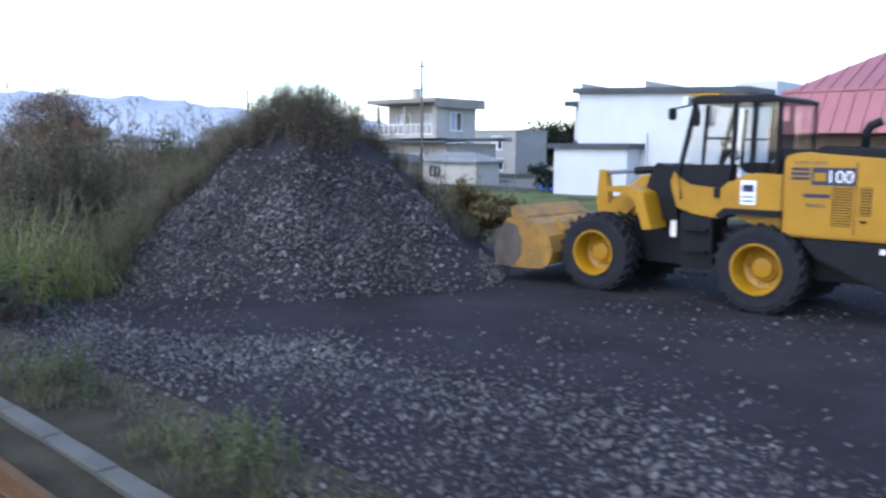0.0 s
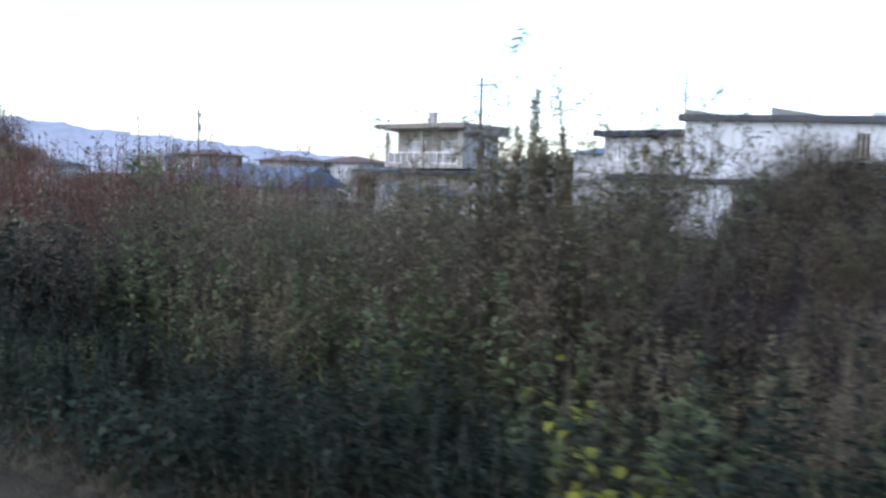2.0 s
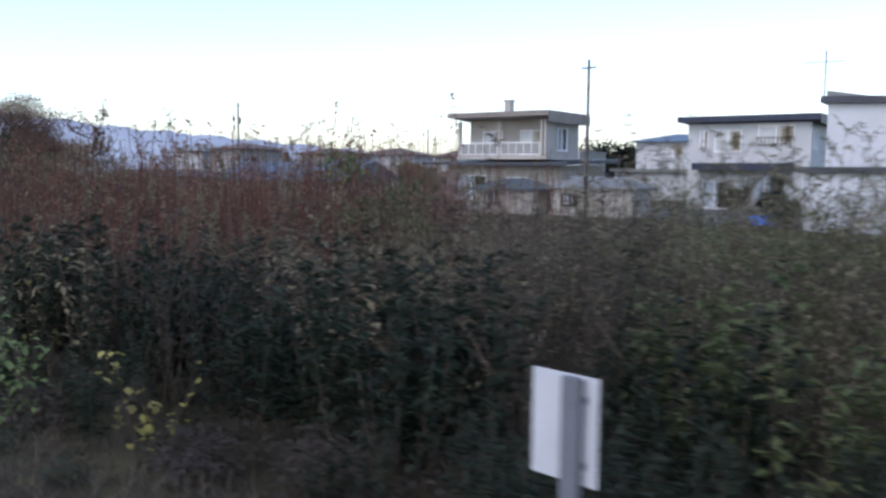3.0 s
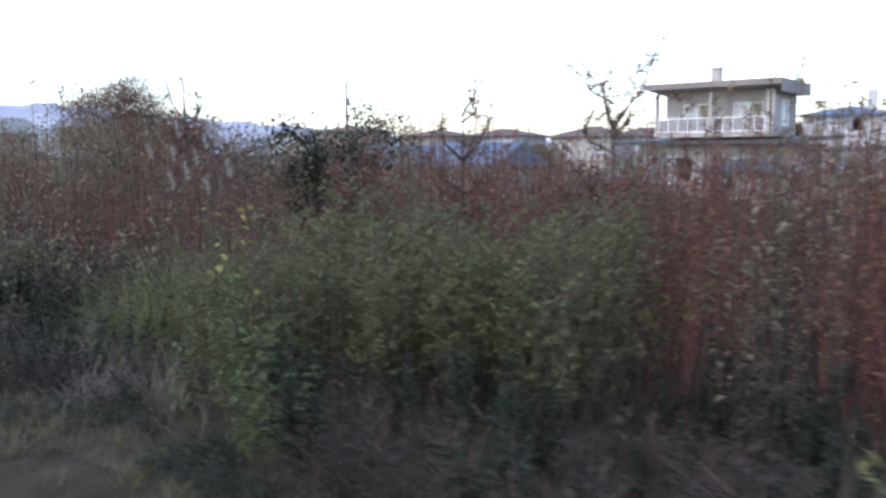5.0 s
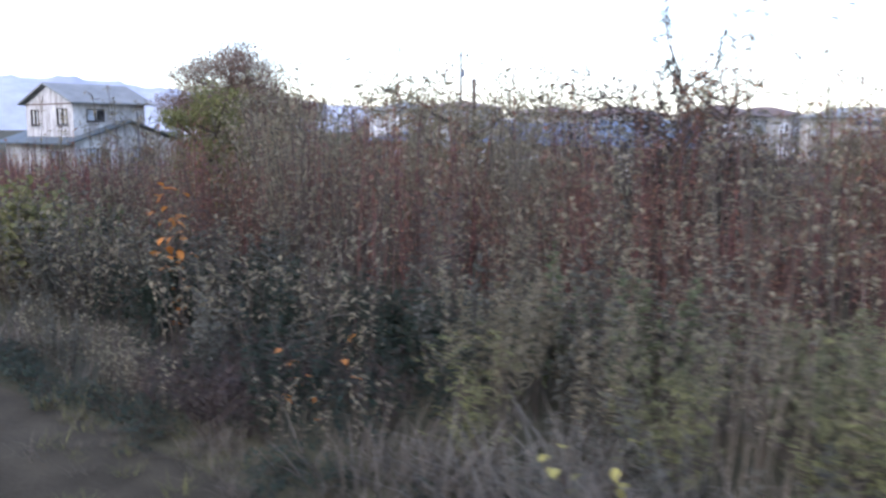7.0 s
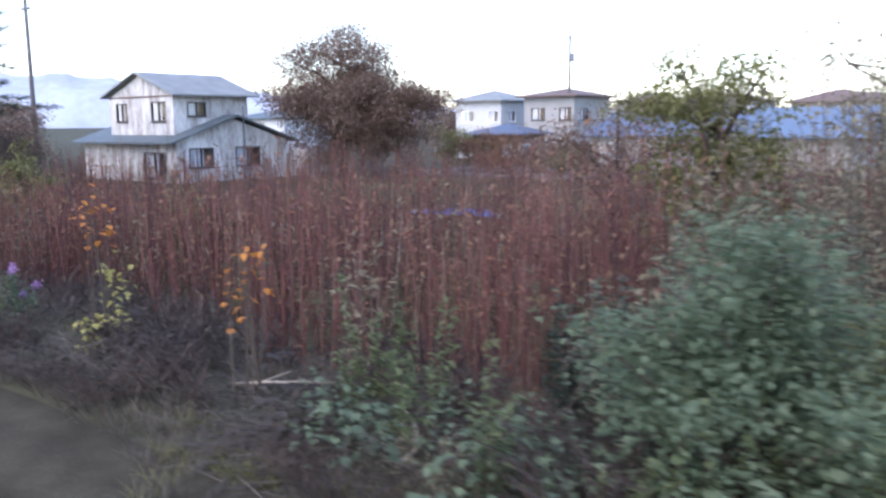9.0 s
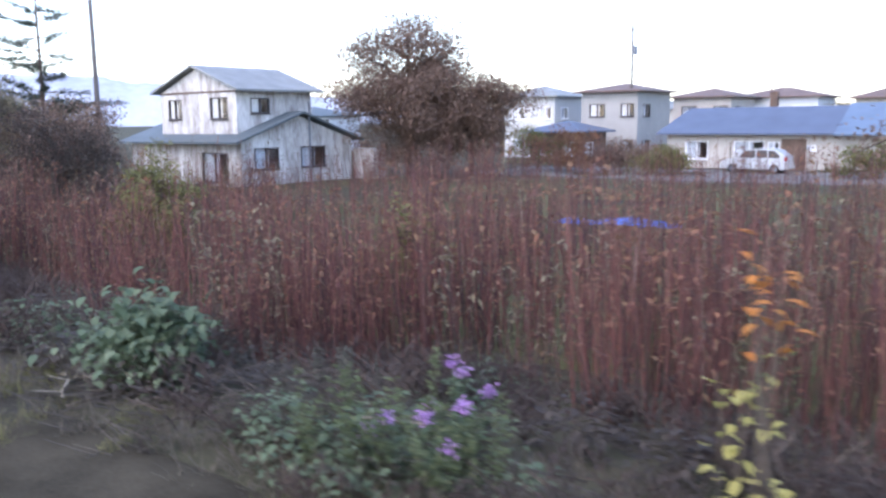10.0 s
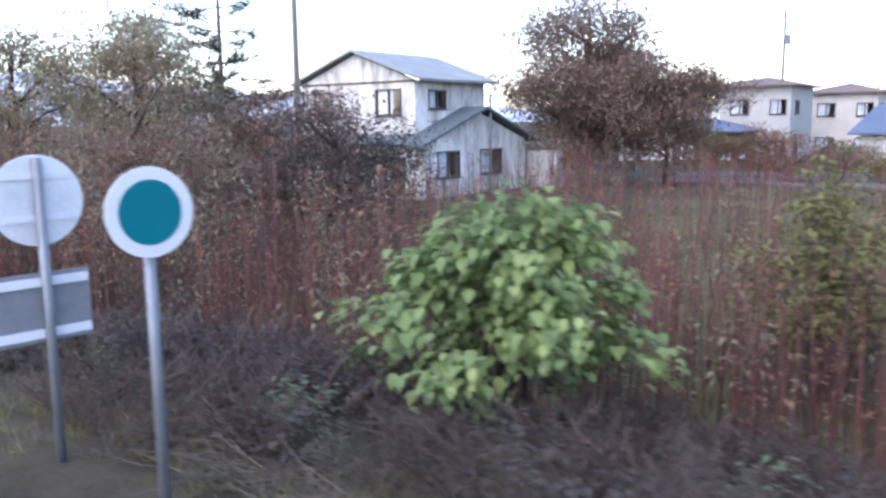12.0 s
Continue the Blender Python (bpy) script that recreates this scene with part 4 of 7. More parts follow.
# ---- poles ----
def utility_pole(x, y, z0, z1, label, r=0.13, box=True, lean=(0, 0)):
    p = thing("utility_pole", (x, y, z0), label, "pole")
    h = z1 - z0
    part("pole", tube([(0, 0, -0.4), (lean[0] * 0.5, lean[1] * 0.5, h / 2), (lean[0], lean[1], h)], [r, r * 0.85, r * 0.65], 12), M['pole_wood'], p, smooth=True)
    part("crossarm", boxes((lean[0] - 0.45, lean[1] - 0.05, h - 0.5, lean[0] + 0.45, lean[1] + 0.05, h - 0.42)), M['galv'], p)
    for sx in (-0.38, 0.0, 0.38):
        part("insulator", tube([(lean[0] + sx, lean[1], h - 0.42), (lean[0] + sx, lean[1], h - 0.25)], 0.04, 8), M['frame_white'], p)
    if box:
        part("transformer", tube([(0.28, -0.05, h - 2.6), (0.28, -0.05, h - 1.85)], 0.2, 12), M['galv'], p)
    return p


utility_pole(-42.46, 43.06, -0.55, 8.64, "slender grey timber utility pole in rough grass", 0.11, False)
utility_pole(-101.25, 67.35, -1.2, 10.42, "tall grey utility pole with a small transformer", 0.15)
utility_pole(-105.12, 20.12, -1.2, 8.6, "weathered grey utility pole rising out of brown weeds", 0.13, False)
utility_pole(-100.5, 105, -1.2, 9.0, "distant grey utility pole among houses", 0.13, False)

# ---- trees ----
def tree(name, x, y, z0, height, spread, leaf_material, label, seed, n_limbs=9, n_leaf=5200, leaf_len=0.3, crown_from=0.3, squash=1.0, fill=0):
    """A trunk with limbs and twigs; a crown of many small leaves round the twig ends."""
    r = np.random.RandomState(seed)
    t = thing(name, (x, y, z0), label, "tree")
    bm = tube([(0, 0, -0.3), (0.1, 0.05, height * 0.25), (0.0, 0.1, height * 0.55), (0.05, 0, height * 0.85)], [0.045 * height * 0.5, 0.035 * height * 0.5, 0.02 * height * 0.5, 0.01 * height], 9)
    ends = [np.array([0.05, 0, height * 0.85])]
    for i in range(n_limbs):
        a = 6.283 * i / n_limbs + r.uniform(-0.4, 0.4)
        u = r.uniform(0.12, 0.75)
        b = np.array([0, 0, height * u])
        reach = spread * r.uniform(0.6, 1.0) * (1.15 - 0.6 * max(0, u - 0.4))
        e = b + np.array([math.cos(a) * reach, math.sin(a) * reach, height * r.uniform(0.1, 0.32)])
        m = (b + e) / 2 + np.array([0, 0, 0.1 * height * 0.3])
        tube([b, m, e], [0.05 * height * 0.25, 0.03 * height * 0.25, 0.012], 6, bm)
        ends += [e, m * 0.5 + e * 0.5]
        for k in range(3):
            q = m + (e - m) * r.uniform(0, 1)
            w = q + r.normal(0, 1, 3) * np.array([0.3, 0.3, 0.22]) * spread * 0.7
            tube([q, w], [0.02, 0.008], 4, bm)
            ends.append(w)
    part("trunk", bm, M['bark'], t, smooth=True)
    for _ in range(fill):
        d = r.normal(0, 1, 3)
        d = d / np.linalg.norm(d) * r.uniform(0.35, 1.0)
        u = 0.5 + 0.46 * d[2]
        wide = spread * (0.82 + 0.25 * math.sin(3 * math.atan2(d[1], d[0]) + seed)) * (1.08 - 0.35 * max(0.0, u - 0.5))
        ends.append(np.array([d[0] * wide, d[1] * wide, height * u]))
    ends = np.array(ends)
    keep = ends[ends[:, 2] > height * crown_from * 0.8]
    n_leaf, leaf_len = int(n_leaf * 0.52), leaf_len * 1.28
    per = n_leaf // len(keep)
    n = per * len(keep)
    d = r.normal(0, 1, (n, 3))
    sz = np.repeat(spread * r.uniform(0.22, 0.42, len(keep)), per)[:, None]
    d = d / np.linalg.norm(d, axis=1, keepdims=True) * sz * r.uniform(0.2, 1.0, (n, 1)) ** 0.5
    p = np.repeat(keep, per, 0) + d * np.array([1.15, 1.15, 0.75 * squash])
    v, f = leaf_cloud(p, r.normal(0, 1, (n, 3)) + np.array([0, 0, -0.3]), leaf_len * r.uniform(0.5, 1.2, n), leaf_len * r.uniform(0.35, 0.7, n))
    c = mesh_from("crown", v, f, leaf_material)
    c.parent = t
    return t


def conifer(x, y, z0, height, label, seed):
    r = np.random.RandomState(seed)
    t = thing("conifer", (x, y, z0), label, "tree")
    bm = tube([(0, 0, -0.3), (0, 0, height)], [0.14, 0.02], 8)
    P = Plant()
    for i in range(56):
        u = r.uniform(0.22, 0.98)
        a = r.uniform(0, 6.283)
        L = (1 - u) * height * 0.4 * r.uniform(0.4, 1.1) + 0.45
        b = np.array([0, 0, height * u])
        e = b + np.array([math.cos(a) * L, math.sin(a) * L, L * r.uniform(-0.1, 0.35)])
        tube([b, e], [0.03, 0.008], 4, bm)
        n = int(40 + 60 * L)
        q = b + (e - b) * r.uniform(0.3, 1.05, (n, 1)) + r.normal(0, 0.07, (n, 3))
        w = np.stack([math.cos(a) + r.normal(0, 0.7, n), math.sin(a) + r.normal(0, 0.7, n), r.uniform(-0.2, 0.7, n)], 1)
        P.add(*leaf_cloud(q, w, r.uniform(0.12, 0.26, n), np.full(n, 0.05)))
    part("trunk", bm, M['bark'], t, smooth=True)
    c = mesh_from("needles", *P.arrays(), M['leaf_pine'])
    c.parent = t
    return t


tree("broad_tree", -104.8, 41.5, -1.3, 10.7, 4.3, M['leaf_brown'], "broad brown autumn tree beside the old house", 3, 14, 80000, 0.16, 0.0, fill=70)
tree("broad_tree", -100.9, 43.0, -1.3, 7.2, 3.2, M['leaf_brown'], "lower brown autumn tree merging with a taller one", 4, 12, 42000, 0.16, 0.0, fill=50)
tree("broad_tree", -103.2, 40.2, -1.3, 4.8, 3.6, M['leaf_brown'], "low brown skirt of scrub under the broad trees", 33, 9, 26000, 0.15, 0.0, fill=36)
tree("small_tree", -67.5, 13.1, -0.9, 4.15, 1.25, M['leaf_khaki'], "small brownish green tree among the red stalks", 5, 8, 20000, 0.085, 0.0, fill=60)
tree("small_tree", -60.3, 14.7, -0.8, 5.0, 2.5, M['leaf_olive'], "bushy olive tree among withered weeds", 6, 8, 22000, 0.1, 0.0, fill=60)
tree("small_tree", -47.8, 12.0, -0.7, 3.8, 1.35, M['leaf_dark'], "small dark green bush tree among weeds", 8, 7, 14000, 0.085, 0.0, fill=50)
tree("small_tree", -51.5, 15.0, -0.7, 3.6, 1.5, M['leaf_olive'], "low olive bush among withered weeds", 28, 7, 6000, 0.12, 0.1, fill=16)
tree("small_tree", -55.8, 15.5, -0.7, 4.0, 2.1, M['leaf_dusk'], "low dark bush tree behind dead weeds", 61, 8, 14000, 0.09, 0.0, fill=50)
tree("small_tree", -64.4, 13.6, -0.8, 3.9, 1.7, M['leaf_olive'], "low olive bush tree behind dead weeds", 62, 8, 12000, 0.09, 0.0, fill=50)
tree("small_tree", -51.2, 16.5, -0.7, 3.8, 2.0, M['leaf_olive'], "spreading olive bush behind dead weeds", 63, 8, 12000, 0.09, 0.0, fill=50)
tree("small_tree", -71.0, 16.5, -0.9, 4.1, 1.9, M['leaf_brown'], "brown bush tree behind dead weeds", 64, 8, 12000, 0.09, 0.0, fill=50)
tree("garden_tree", -121, 78, -1.2, 5.5, 4.0, M['leaf_brown'], "brown garden tree among far roofs", 65, 8, 9000, 0.3, 0.0, fill=40)
tree("garden_tree", -128, 84, -1.2, 5.0, 4.0, M['leaf_olive'], "olive garden tree among far roofs", 66, 8, 9000, 0.3, 0.0, fill=40)
tree("garden_tree", -86, 84, -1.2, 4.6, 3.4, M['leaf_olive'], "olive garden tree behind the low house", 67, 8, 9000, 0.3, 0.0, fill=40)
tree("scrub_tree", -110.5, 13.0, -1.0, 6.4, 2.6, M['leaf_olive'], "yellow-green scrub tree behind brown thicket", 35, 9, 34000, 0.11, 0.1, fill=30)
tree("scrub_tree", -101.0, 11.0, -1.0, 4.2, 2.0, M['leaf_brown'], "dark brown leafless thicket", 36, 14, 26000, 0.08, 0.0, fill=70)
tree("scrub_tree", -97.5, 14.0, -1.0, 3.8, 2.0, M['leaf_dusk'], "dark brown thicket of thin stems", 37, 14, 26000, 0.08, 0.0, fill=70)
conifer(-107.6, 18.9, -1.2, 11.2, "thin ragged dark conifer in brown scrub", 11)
tree("scrub_tree", -104.5, 13.5, -1.0, 6.6, 2.4, M['leaf_olive'], "rounded yellow-green scrub tree at the weeds' edge", 12, 9, 34000, 0.11, 0.1, fill=30)
tree("scrub_tree", -112, 19.5, -1.2, 6.0, 3.4, M['leaf_olive'], "brownish scrub tree behind the weeds", 13, 9, 34000, 0.14, 0.1, fill=30)
tree("scrub_tree", -102.2, 17.0, -1.2, 4.6, 2.2, M['leaf_brown'], "reddish brown scrub tree among dead stalks", 14, 9, 30000, 0.1, 0.1, fill=30)
tree("scrub_tree", -33.0, 14.0, -0.6, 2.9, 1.3, M['leaf_green'], "green rounded scrub among brown weeds", 16, 8, 7000, 0.12, 0.1, fill=18)
tree("hedge_bush", -97.5, 49.5, -1.2, 2.7, 2.2, M['leaf_red'], "reddish garden hedge before the far houses", 51, 8, 8000, 0.15, 0.0, fill=20)
tree("hedge_bush", -93.5, 50.5, -1.2, 2.3, 2.2, M['leaf_brown'], "low brown garden hedge before the far houses", 52, 8, 8000, 0.15, 0.0, fill=20)
tree("hedge_bush", -100.8, 51.0, -1.2, 3.0, 2.0, M['leaf_khaki'], "green garden hedge before the timber shed", 53, 8, 8000, 0.15, 0.0, fill=20)
tree("hedge_bush", -90.2, 49.0, -1.2, 1.9, 1.8, M['leaf_khaki'], "low green garden hedge at the forecourt", 54, 8, 6000, 0.15, 0.0, fill=20)
tree("hedge_bush", -79.0, 50.0, -1.2, 1.9, 1.6, M['leaf_khaki'], "low hedge beside the forecourt and car", 55, 8, 6000, 0.15, 0.0, fill=20)
tree("garden_tree", -60, 88, -0.6, 6.0, 3.6, M['leaf_dark'], "dark green garden tree among far houses", 17, 8, 9000, 0.4, 0.1, fill=30)
tree("garden_tree", -65.5, 90, -0.6, 5.6, 3.2, M['leaf_red'], "reddish garden tree among far houses", 34, 8, 7000, 0.4, 0.1, fill=24)
tree("garden_bush", -11.2, 12.9, 0.1, 1.45, 0.62, M['leaf_rusty'], "low rust and green bush behind the asphalt heap", 18, 8, 7000, 0.13, 0.05, fill=18)
tree("garden_bush", -31.8, 43.5, -0.6, 1.9, 0.9, M['leaf_dark'], "clipped dark bush beside the white house", 19, 7, 3600, 0.14, 0.05, fill=14)
tree("garden_bush", -40.0, 63.8, -0.6, 1.7, 0.9, M['leaf_dark'], "clipped round dark bush before the pale house", 20, 7, 9000, 0.1, 0.0, fill=70)
tree("garden_bush", -37.6, 63.8, -0.6, 1.3, 1.0, M['leaf_dark'], "low clipped dark bush before the pale house", 27, 7, 9000, 0.1, 0.0, fill=70)


def sapling(x, y, z0, height, spread, leaf_material, label, seed, n_leaf=900):
    """A thin tree: fine rising twigs, sparse leaves."""
    r = np.random.RandomState(seed)
    t = thing("sapling", (x, y, z0), label, "tree")
    bm = tube([(0, 0, -0.3), (0.05, 0.03, height * 0.4), (0.02, 0.08, height * 0.72), (0.1, 0.05, height)], [0.035, 0.028, 0.016, 0.005], 6)
    P = Plant()
    for k in range(16):
        u = r.uniform(0.3, 0.9)
        a = r.uniform(0, 6.283)
        b = np.array([0.03, 0.05, height * u])
        reach = spread * r.uniform(0.4, 1.0) * (1.15 - 0.6 * u)
        e = b + np.array([math.cos(a) * reach, math.sin(a) * reach, height * r.uniform(0.08, 0.26)])
        m = b * 0.5 + e * 0.5 + np.array([math.cos(a), math.sin(a), -0.3]) * 0.12
        tube([b, m, e], [0.022, 0.016, 0.007], 5, bm)
        for j in range(5):
            q = m + (e - m) * r.uniform(-0.6, 1.0)
            w = q + r.normal(0, 0.3, 3) * spread * 0.5 + np.array([0, 0, 0.2])
            tube([q, w], [0.01, 0.005], 4, bm)
            n = n_leaf // 80
            g = r.uniform(0, 6.283, n)
            P.add(*leaf_cloud(q + (w - q) * r.uniform(0.1, 1.1, (n, 1)) + r.normal(0, 0.03, (n, 3)), np.stack([np.cos(g), np.sin(g), r.uniform(-0.9, 0.6, n)], 1), r.uniform(0.06, 0.13, n), r.uniform(0.03, 0.06, n)))
    part("trunk", bm, M['bark'], t, smooth=True)
    c = mesh_from("crown", *P.arrays(), leaf_material)
    c.parent = t
    return t


sapling(-55.1, 13.6, -0.7, 5.4, 1.6, M['leaf_dusk'], "thin sapling that has lost most leaves", 9, 1400)
sapling(-54.0, 12.9, -0.7, 4.0, 1.1, M['leaf_red'], "slight sapling with few reddish leaves", 30, 800)
sapling(-44.5, 12.0, -0.6, 4.0, 1.1, M['leaf_red'], "slender rust-leaved sapling above dead stalks", 41, 1000)
sapling(-41.5, 12.0, -0.6, 4.1, 1.3, M['leaf_red'], "leaning rust-leaved sapling above dead stalks", 42, 1200)


# ---- weeds ----
F_leafy = [leafy_weed(1.25, 5, 40, 0.11, 0.042, 0.3, (-0.4, 1.1), 0.35) for _ in range(5)]
F_tall = [leafy_weed(1.75, 4, 60, 0.1, 0.026, 0.26, (0.1, 1.6), 0.4) for _ in range(5)]
F_stalk = [bare_stalks(1.75, 15, 2, 0.42, 0.0075) for _ in range(6)]
F_talldead = [bare_stalks(2.75, 5, 18, 0.3) for _ in range(5)]
F_tallstalk = [bare_stalks(2.75, 8, 11, 0.4) for _ in range(6)]
F_dead = [bare_stalks(1.2, 6, 11, 0.25) for _ in range(5)]
F_grass = [grass_tuft(1.15, 54, 0.2, 0.014, 2.3) for _ in range(4)]
F_short = [grass_tuft(0.5, 28, 0.18, 0.011) for _ in range(4)]
F_broad = [broad_clump(0.42, 0.65, 80, 0.11) for _ in range(5)]
F_bushy = [bushy_weed(2.4, 0.55) for _ in range(7)]
F_giant = [bushy_weed(3.6, 0.7, 5, 12) for _ in range(6)]
F_lush = [bushy_weed(2.2, 0.7, 8, 11, 9, 0.09, 0.024) for _ in range(6)]
F_spire = [leafy_weed(3.6, 5, 280, 0.1, 0.04, 0.12, (0.3, 1.8), 0.35, 0.012) for _ in range(4)]
F_litter = [litter(14, 0.5) for _ in range(4)]
F_tangle = [bushy_weed(0.75, 0.75, 8, 9, 2, 0.055, 0.024) for _ in range(6)]
F_reed = [bare_stalks(2.0, 12, 2, 0.3, 0.005) for _ in range(4)]
F_gold = [bushy_weed(1.4, 0.6, 10, 9, 8, 0.08, 0.017) for _ in range(6)]
F_arch = [grass_tuft(1.75, 130, 0.28, 0.01, 3.2) for _ in range(5)]


def noise2(x, y, f, o=0.0):
    return noise.noise(Vector((x * f + o, y * f - o, o)))


# stands with an outline of their own: middle, half widths, what grows there, size
PATCHES = [
    (-12.9, 4.75, 1.1, 0.85, ('arch', 'arch', 'lush_low', 'arch', 'reed'), 1.1),
    (-12.6, 3.75, 1.2, 0.4, ('tangle', 'leafy', 'tangle'), 0.7),
    (-16.2, 4.4, 1.4, 0.9, ('nettle', 'leafy', 'nettle', 'broad'), 1.1),
    (-14.8, 5.9, 1.2, 0.7, ('tall', 'reed', 'nettle'), 0.95),
    (-46.5, 4.9, 0.75, 1.7, ('nettle', 'thicket', 'tangle'), 0.7),
    (-45.5, 4.3, 1.1, 0.75, ('nettle', 'tangle', 'broad'), 0.8),
    (-48.5, 4.6, 1.1, 1.0, ('gold', 'lush_low', 'arch', 'gold', 'reed'), 1.0),
    (-50.8, 4.3, 1.7, 0.8, ('pale_tuft', 'grey_weed', 'pale_tuft', 'gold', 'reed'), 0.75),
    (-38.6, 4.6, 2.4, 1.05, ('nettle', 'tangle', 'thicket_low', 'nettle'), 0.8),
    (-54.8, 4.4, 1.9, 0.8, ('tangle', 'nettle', 'tangle', 'broad', 'grey_weed'), 0.8),
    (-55.6, 6.2, 1.7, 1.0, ('nettle', 'thicket', 'dead'), 1.0),
    (-44.3, 6.2, 1.1, 1.1, ('arch', 'pale_tuft', 'leafy', 'reed', 'arch'), 1.0),
    (-43.0, 4.3, 1.7, 0.65, ('pale_tuft', 'nettle', 'tangle', 'pale_tuft', 'dead'), 0.75),
    (-65.0, 4.3, 2.6, 0.7, ('teal', 'teal', 'leafy', 'tangle'), 0.95),
    (-63.2, 5.8, 1.2, 0.9, ('gold', 'teal', 'leafy'), 1.1),
    (-90.5, 5.2, 2.2, 1.0, ('ash', 'ash', 'tangle'), 1.0),
    (-77.6, 4.4, 1.2, 0.5, ('teal', 'teal', 'tangle'), 0.9),
    (-73.2, 3.9, 1.2, 0.5, ('teal', 'leafy', 'teal', 'tangle'), 0.7),
]


def crown(x, y):
    """The height that the weeds' tops keep under, above the level of the track."""
    top = float(np.interp(x, [-70, -66, -62, -50, -46, -38, -33, -31, -29, -21, -20.2, -19.3, -18, -16.9, -16.3, -13.5],
                          [2.1, 2.5, 2.95, 2.95, 3.0, 3.1, 3.05, 2.85, 2.58, 2.45, 2.65, 3.15, 3.1, 2.8, 1.95, 1.85]))
    return min(top, 1.3 + 0.42 * max(0.0, y - 3.6))


def zone(x, y):
    """Which weed grows where, and how tall."""
    n1, n2 = noise2(x, y, 0.35, 3.1), noise2(x, y, 0.16, 8.4)
    k, j = noise2(x, y, 1.1, 5.0), noise2(x, y, 0.75, 12.0)
    m = 1.0 + 0.4 * n1 + 0.25 * j
    for px, py, rx, ry, kinds, size in PATCHES:
        if ((x - px) / rx) ** 2 + ((y - py) / ry) ** 2 < 1 + 0.5 * k:
            return kinds[int(9.99 * abs(j + 0.5 * k)) % len(kinds)], size * (1 + 0.25 * k)
    if y < 3.6 + 0.4 * n1:
        if x < -60 and k < 0.1:
            return ('litter', 1.0) if j > -0.1 else ('tangle', 0.5)
        return ('short_dry', 0.7) if k > 0.0 else (('broad', 0.4) if x > -60 else ('teal', 0.7))
    if x > -14.8 and y < 6.6 and x < -11.9:
        # grass mound at the foot of the heap
        return ('grass', 1.05 + 0.3 * k) if k > -0.1 else (('lush', 0.5 + 0.2 * j) if k > -0.25 else ('high', 0.4))
    if x > -24:
        if y < 5.4:
            g = 1.3 if x > -18 else 1.0
            return ('broad', 1.0 * m * g) if k > 0.15 else (('nettle', 0.95 * m * g) if j > -0.2 else ('leafy', 0.9 * m * g))
        if -19.9 < x < -16.7 and 5.8 < y < 9.2:
            return ('high', 1.6) if k > 0.0 else (('high_green', 1.6) if j > -0.1 else ('thicket', 1.45))
        g = 1.25 if x < -17 else 0.6
        if y < 6.4:
            g = max(g, 0.95)
            return ('leafy', 1.35 * m * g) if k > -0.1 else (('nettle', 1.4 * m * g) if j > 0.15 else ('tall', 1.0 * m * g))
        return ('high', 0.86 * m * g) if k > -0.05 else (('high_green', 0.8 * m * g) if j > -0.1 else ('lush', 0.95 * m * g))
    if x > -34:
        # dark nettle and thicket kinds stand in for shade within the bank
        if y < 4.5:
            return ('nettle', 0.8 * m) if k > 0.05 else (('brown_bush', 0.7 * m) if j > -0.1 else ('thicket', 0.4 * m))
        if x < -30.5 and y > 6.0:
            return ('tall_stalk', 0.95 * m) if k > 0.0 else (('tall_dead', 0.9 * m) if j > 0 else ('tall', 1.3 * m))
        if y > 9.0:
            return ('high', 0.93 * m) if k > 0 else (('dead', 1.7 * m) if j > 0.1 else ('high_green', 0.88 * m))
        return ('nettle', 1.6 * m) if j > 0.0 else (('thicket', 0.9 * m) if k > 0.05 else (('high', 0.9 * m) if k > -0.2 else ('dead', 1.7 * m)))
    if x > -46:
        if -43.8 < x < -35.7 - 0.47 * y and 5.0 < y < 9.6:
            h = min(1.1, 0.66 + 0.2 * (y - 5.0)) + 0.12 * n1
            return ('lush', h) if k > -0.05 else (('high_green', h) if j > 0.0 else (('leafy', 1.3 * h) if k > -0.25 else ('reed', h)))
        if y > 7.0:
            m = min(m, 1.12)
            g = (1.0 if y < 9 else 1.36) if x > -40 else (0.98 if y < 10 else 1.1)
            return ('tall_stalk', g * m) if k > 0.0 else (('rust_weed', 1.05 * g * m) if j > -0.1 else ('tall_dead', g * m))
        if x > -39.6 and y < 6.2:
            return ('brown_bush', 0.8 * m) if k > 0.0 else (('thicket', 0.45 * m) if j > 0.0 else ('nettle', 0.65 * m))
        if x > -39.2:
            return ('thicket', 0.6 * m) if k > -0.05 else (('dead', 1.2 * m) if j > 0.1 else ('nettle', 0.9 * m))
        return ('grey_weed', 1.0 * m) if k > 0.05 else (('leafy', 0.9 * m) if j > 0 else (('lush', 0.4 * m) if k > -0.2 else ('short_dry', 1.4)))
    if x > -66:
        if math.hypot(x + 51.3, y - 6.2) < 1.3:
            return ('lush', 0.55 * m) if k > -0.05 else (('grey_weed', 1.1 * m) if j > 0 else ('high', 0.6 * m))
        if y < 4.8:
            if -48.2 > x > -51.8 and y > 4.0:
                return ('grass', 0.8 * m) if k > 0.1 else (('grey_weed', 0.75 * m) if j > 0 else ('lush', 0.36 * m))
            return ('short_dry', 1.4 * m) if j > 0.1 else (('grey_weed', 0.6 * m) if k > 0.05 else (('nettle', 0.65 * m) if n1 > 0 else ('dead', 0.6 * m)))
        if y < 7.6:
            if -50 > x > -53.5 or n1 > 0.3:
                return ('tall', 1.05 * m) if k > 0.1 else (('leafy', 1.25 * m) if j > -0.1 else ('grey_weed', 1.3 * m))
            return ('grey_weed', 1.2 * m) if k > 0.1 else (('nettle', 1.0 * m) if j > 0.05 else (('dead', 1.4 * m) if k > -0.25 else ('high', 0.6 * m)))
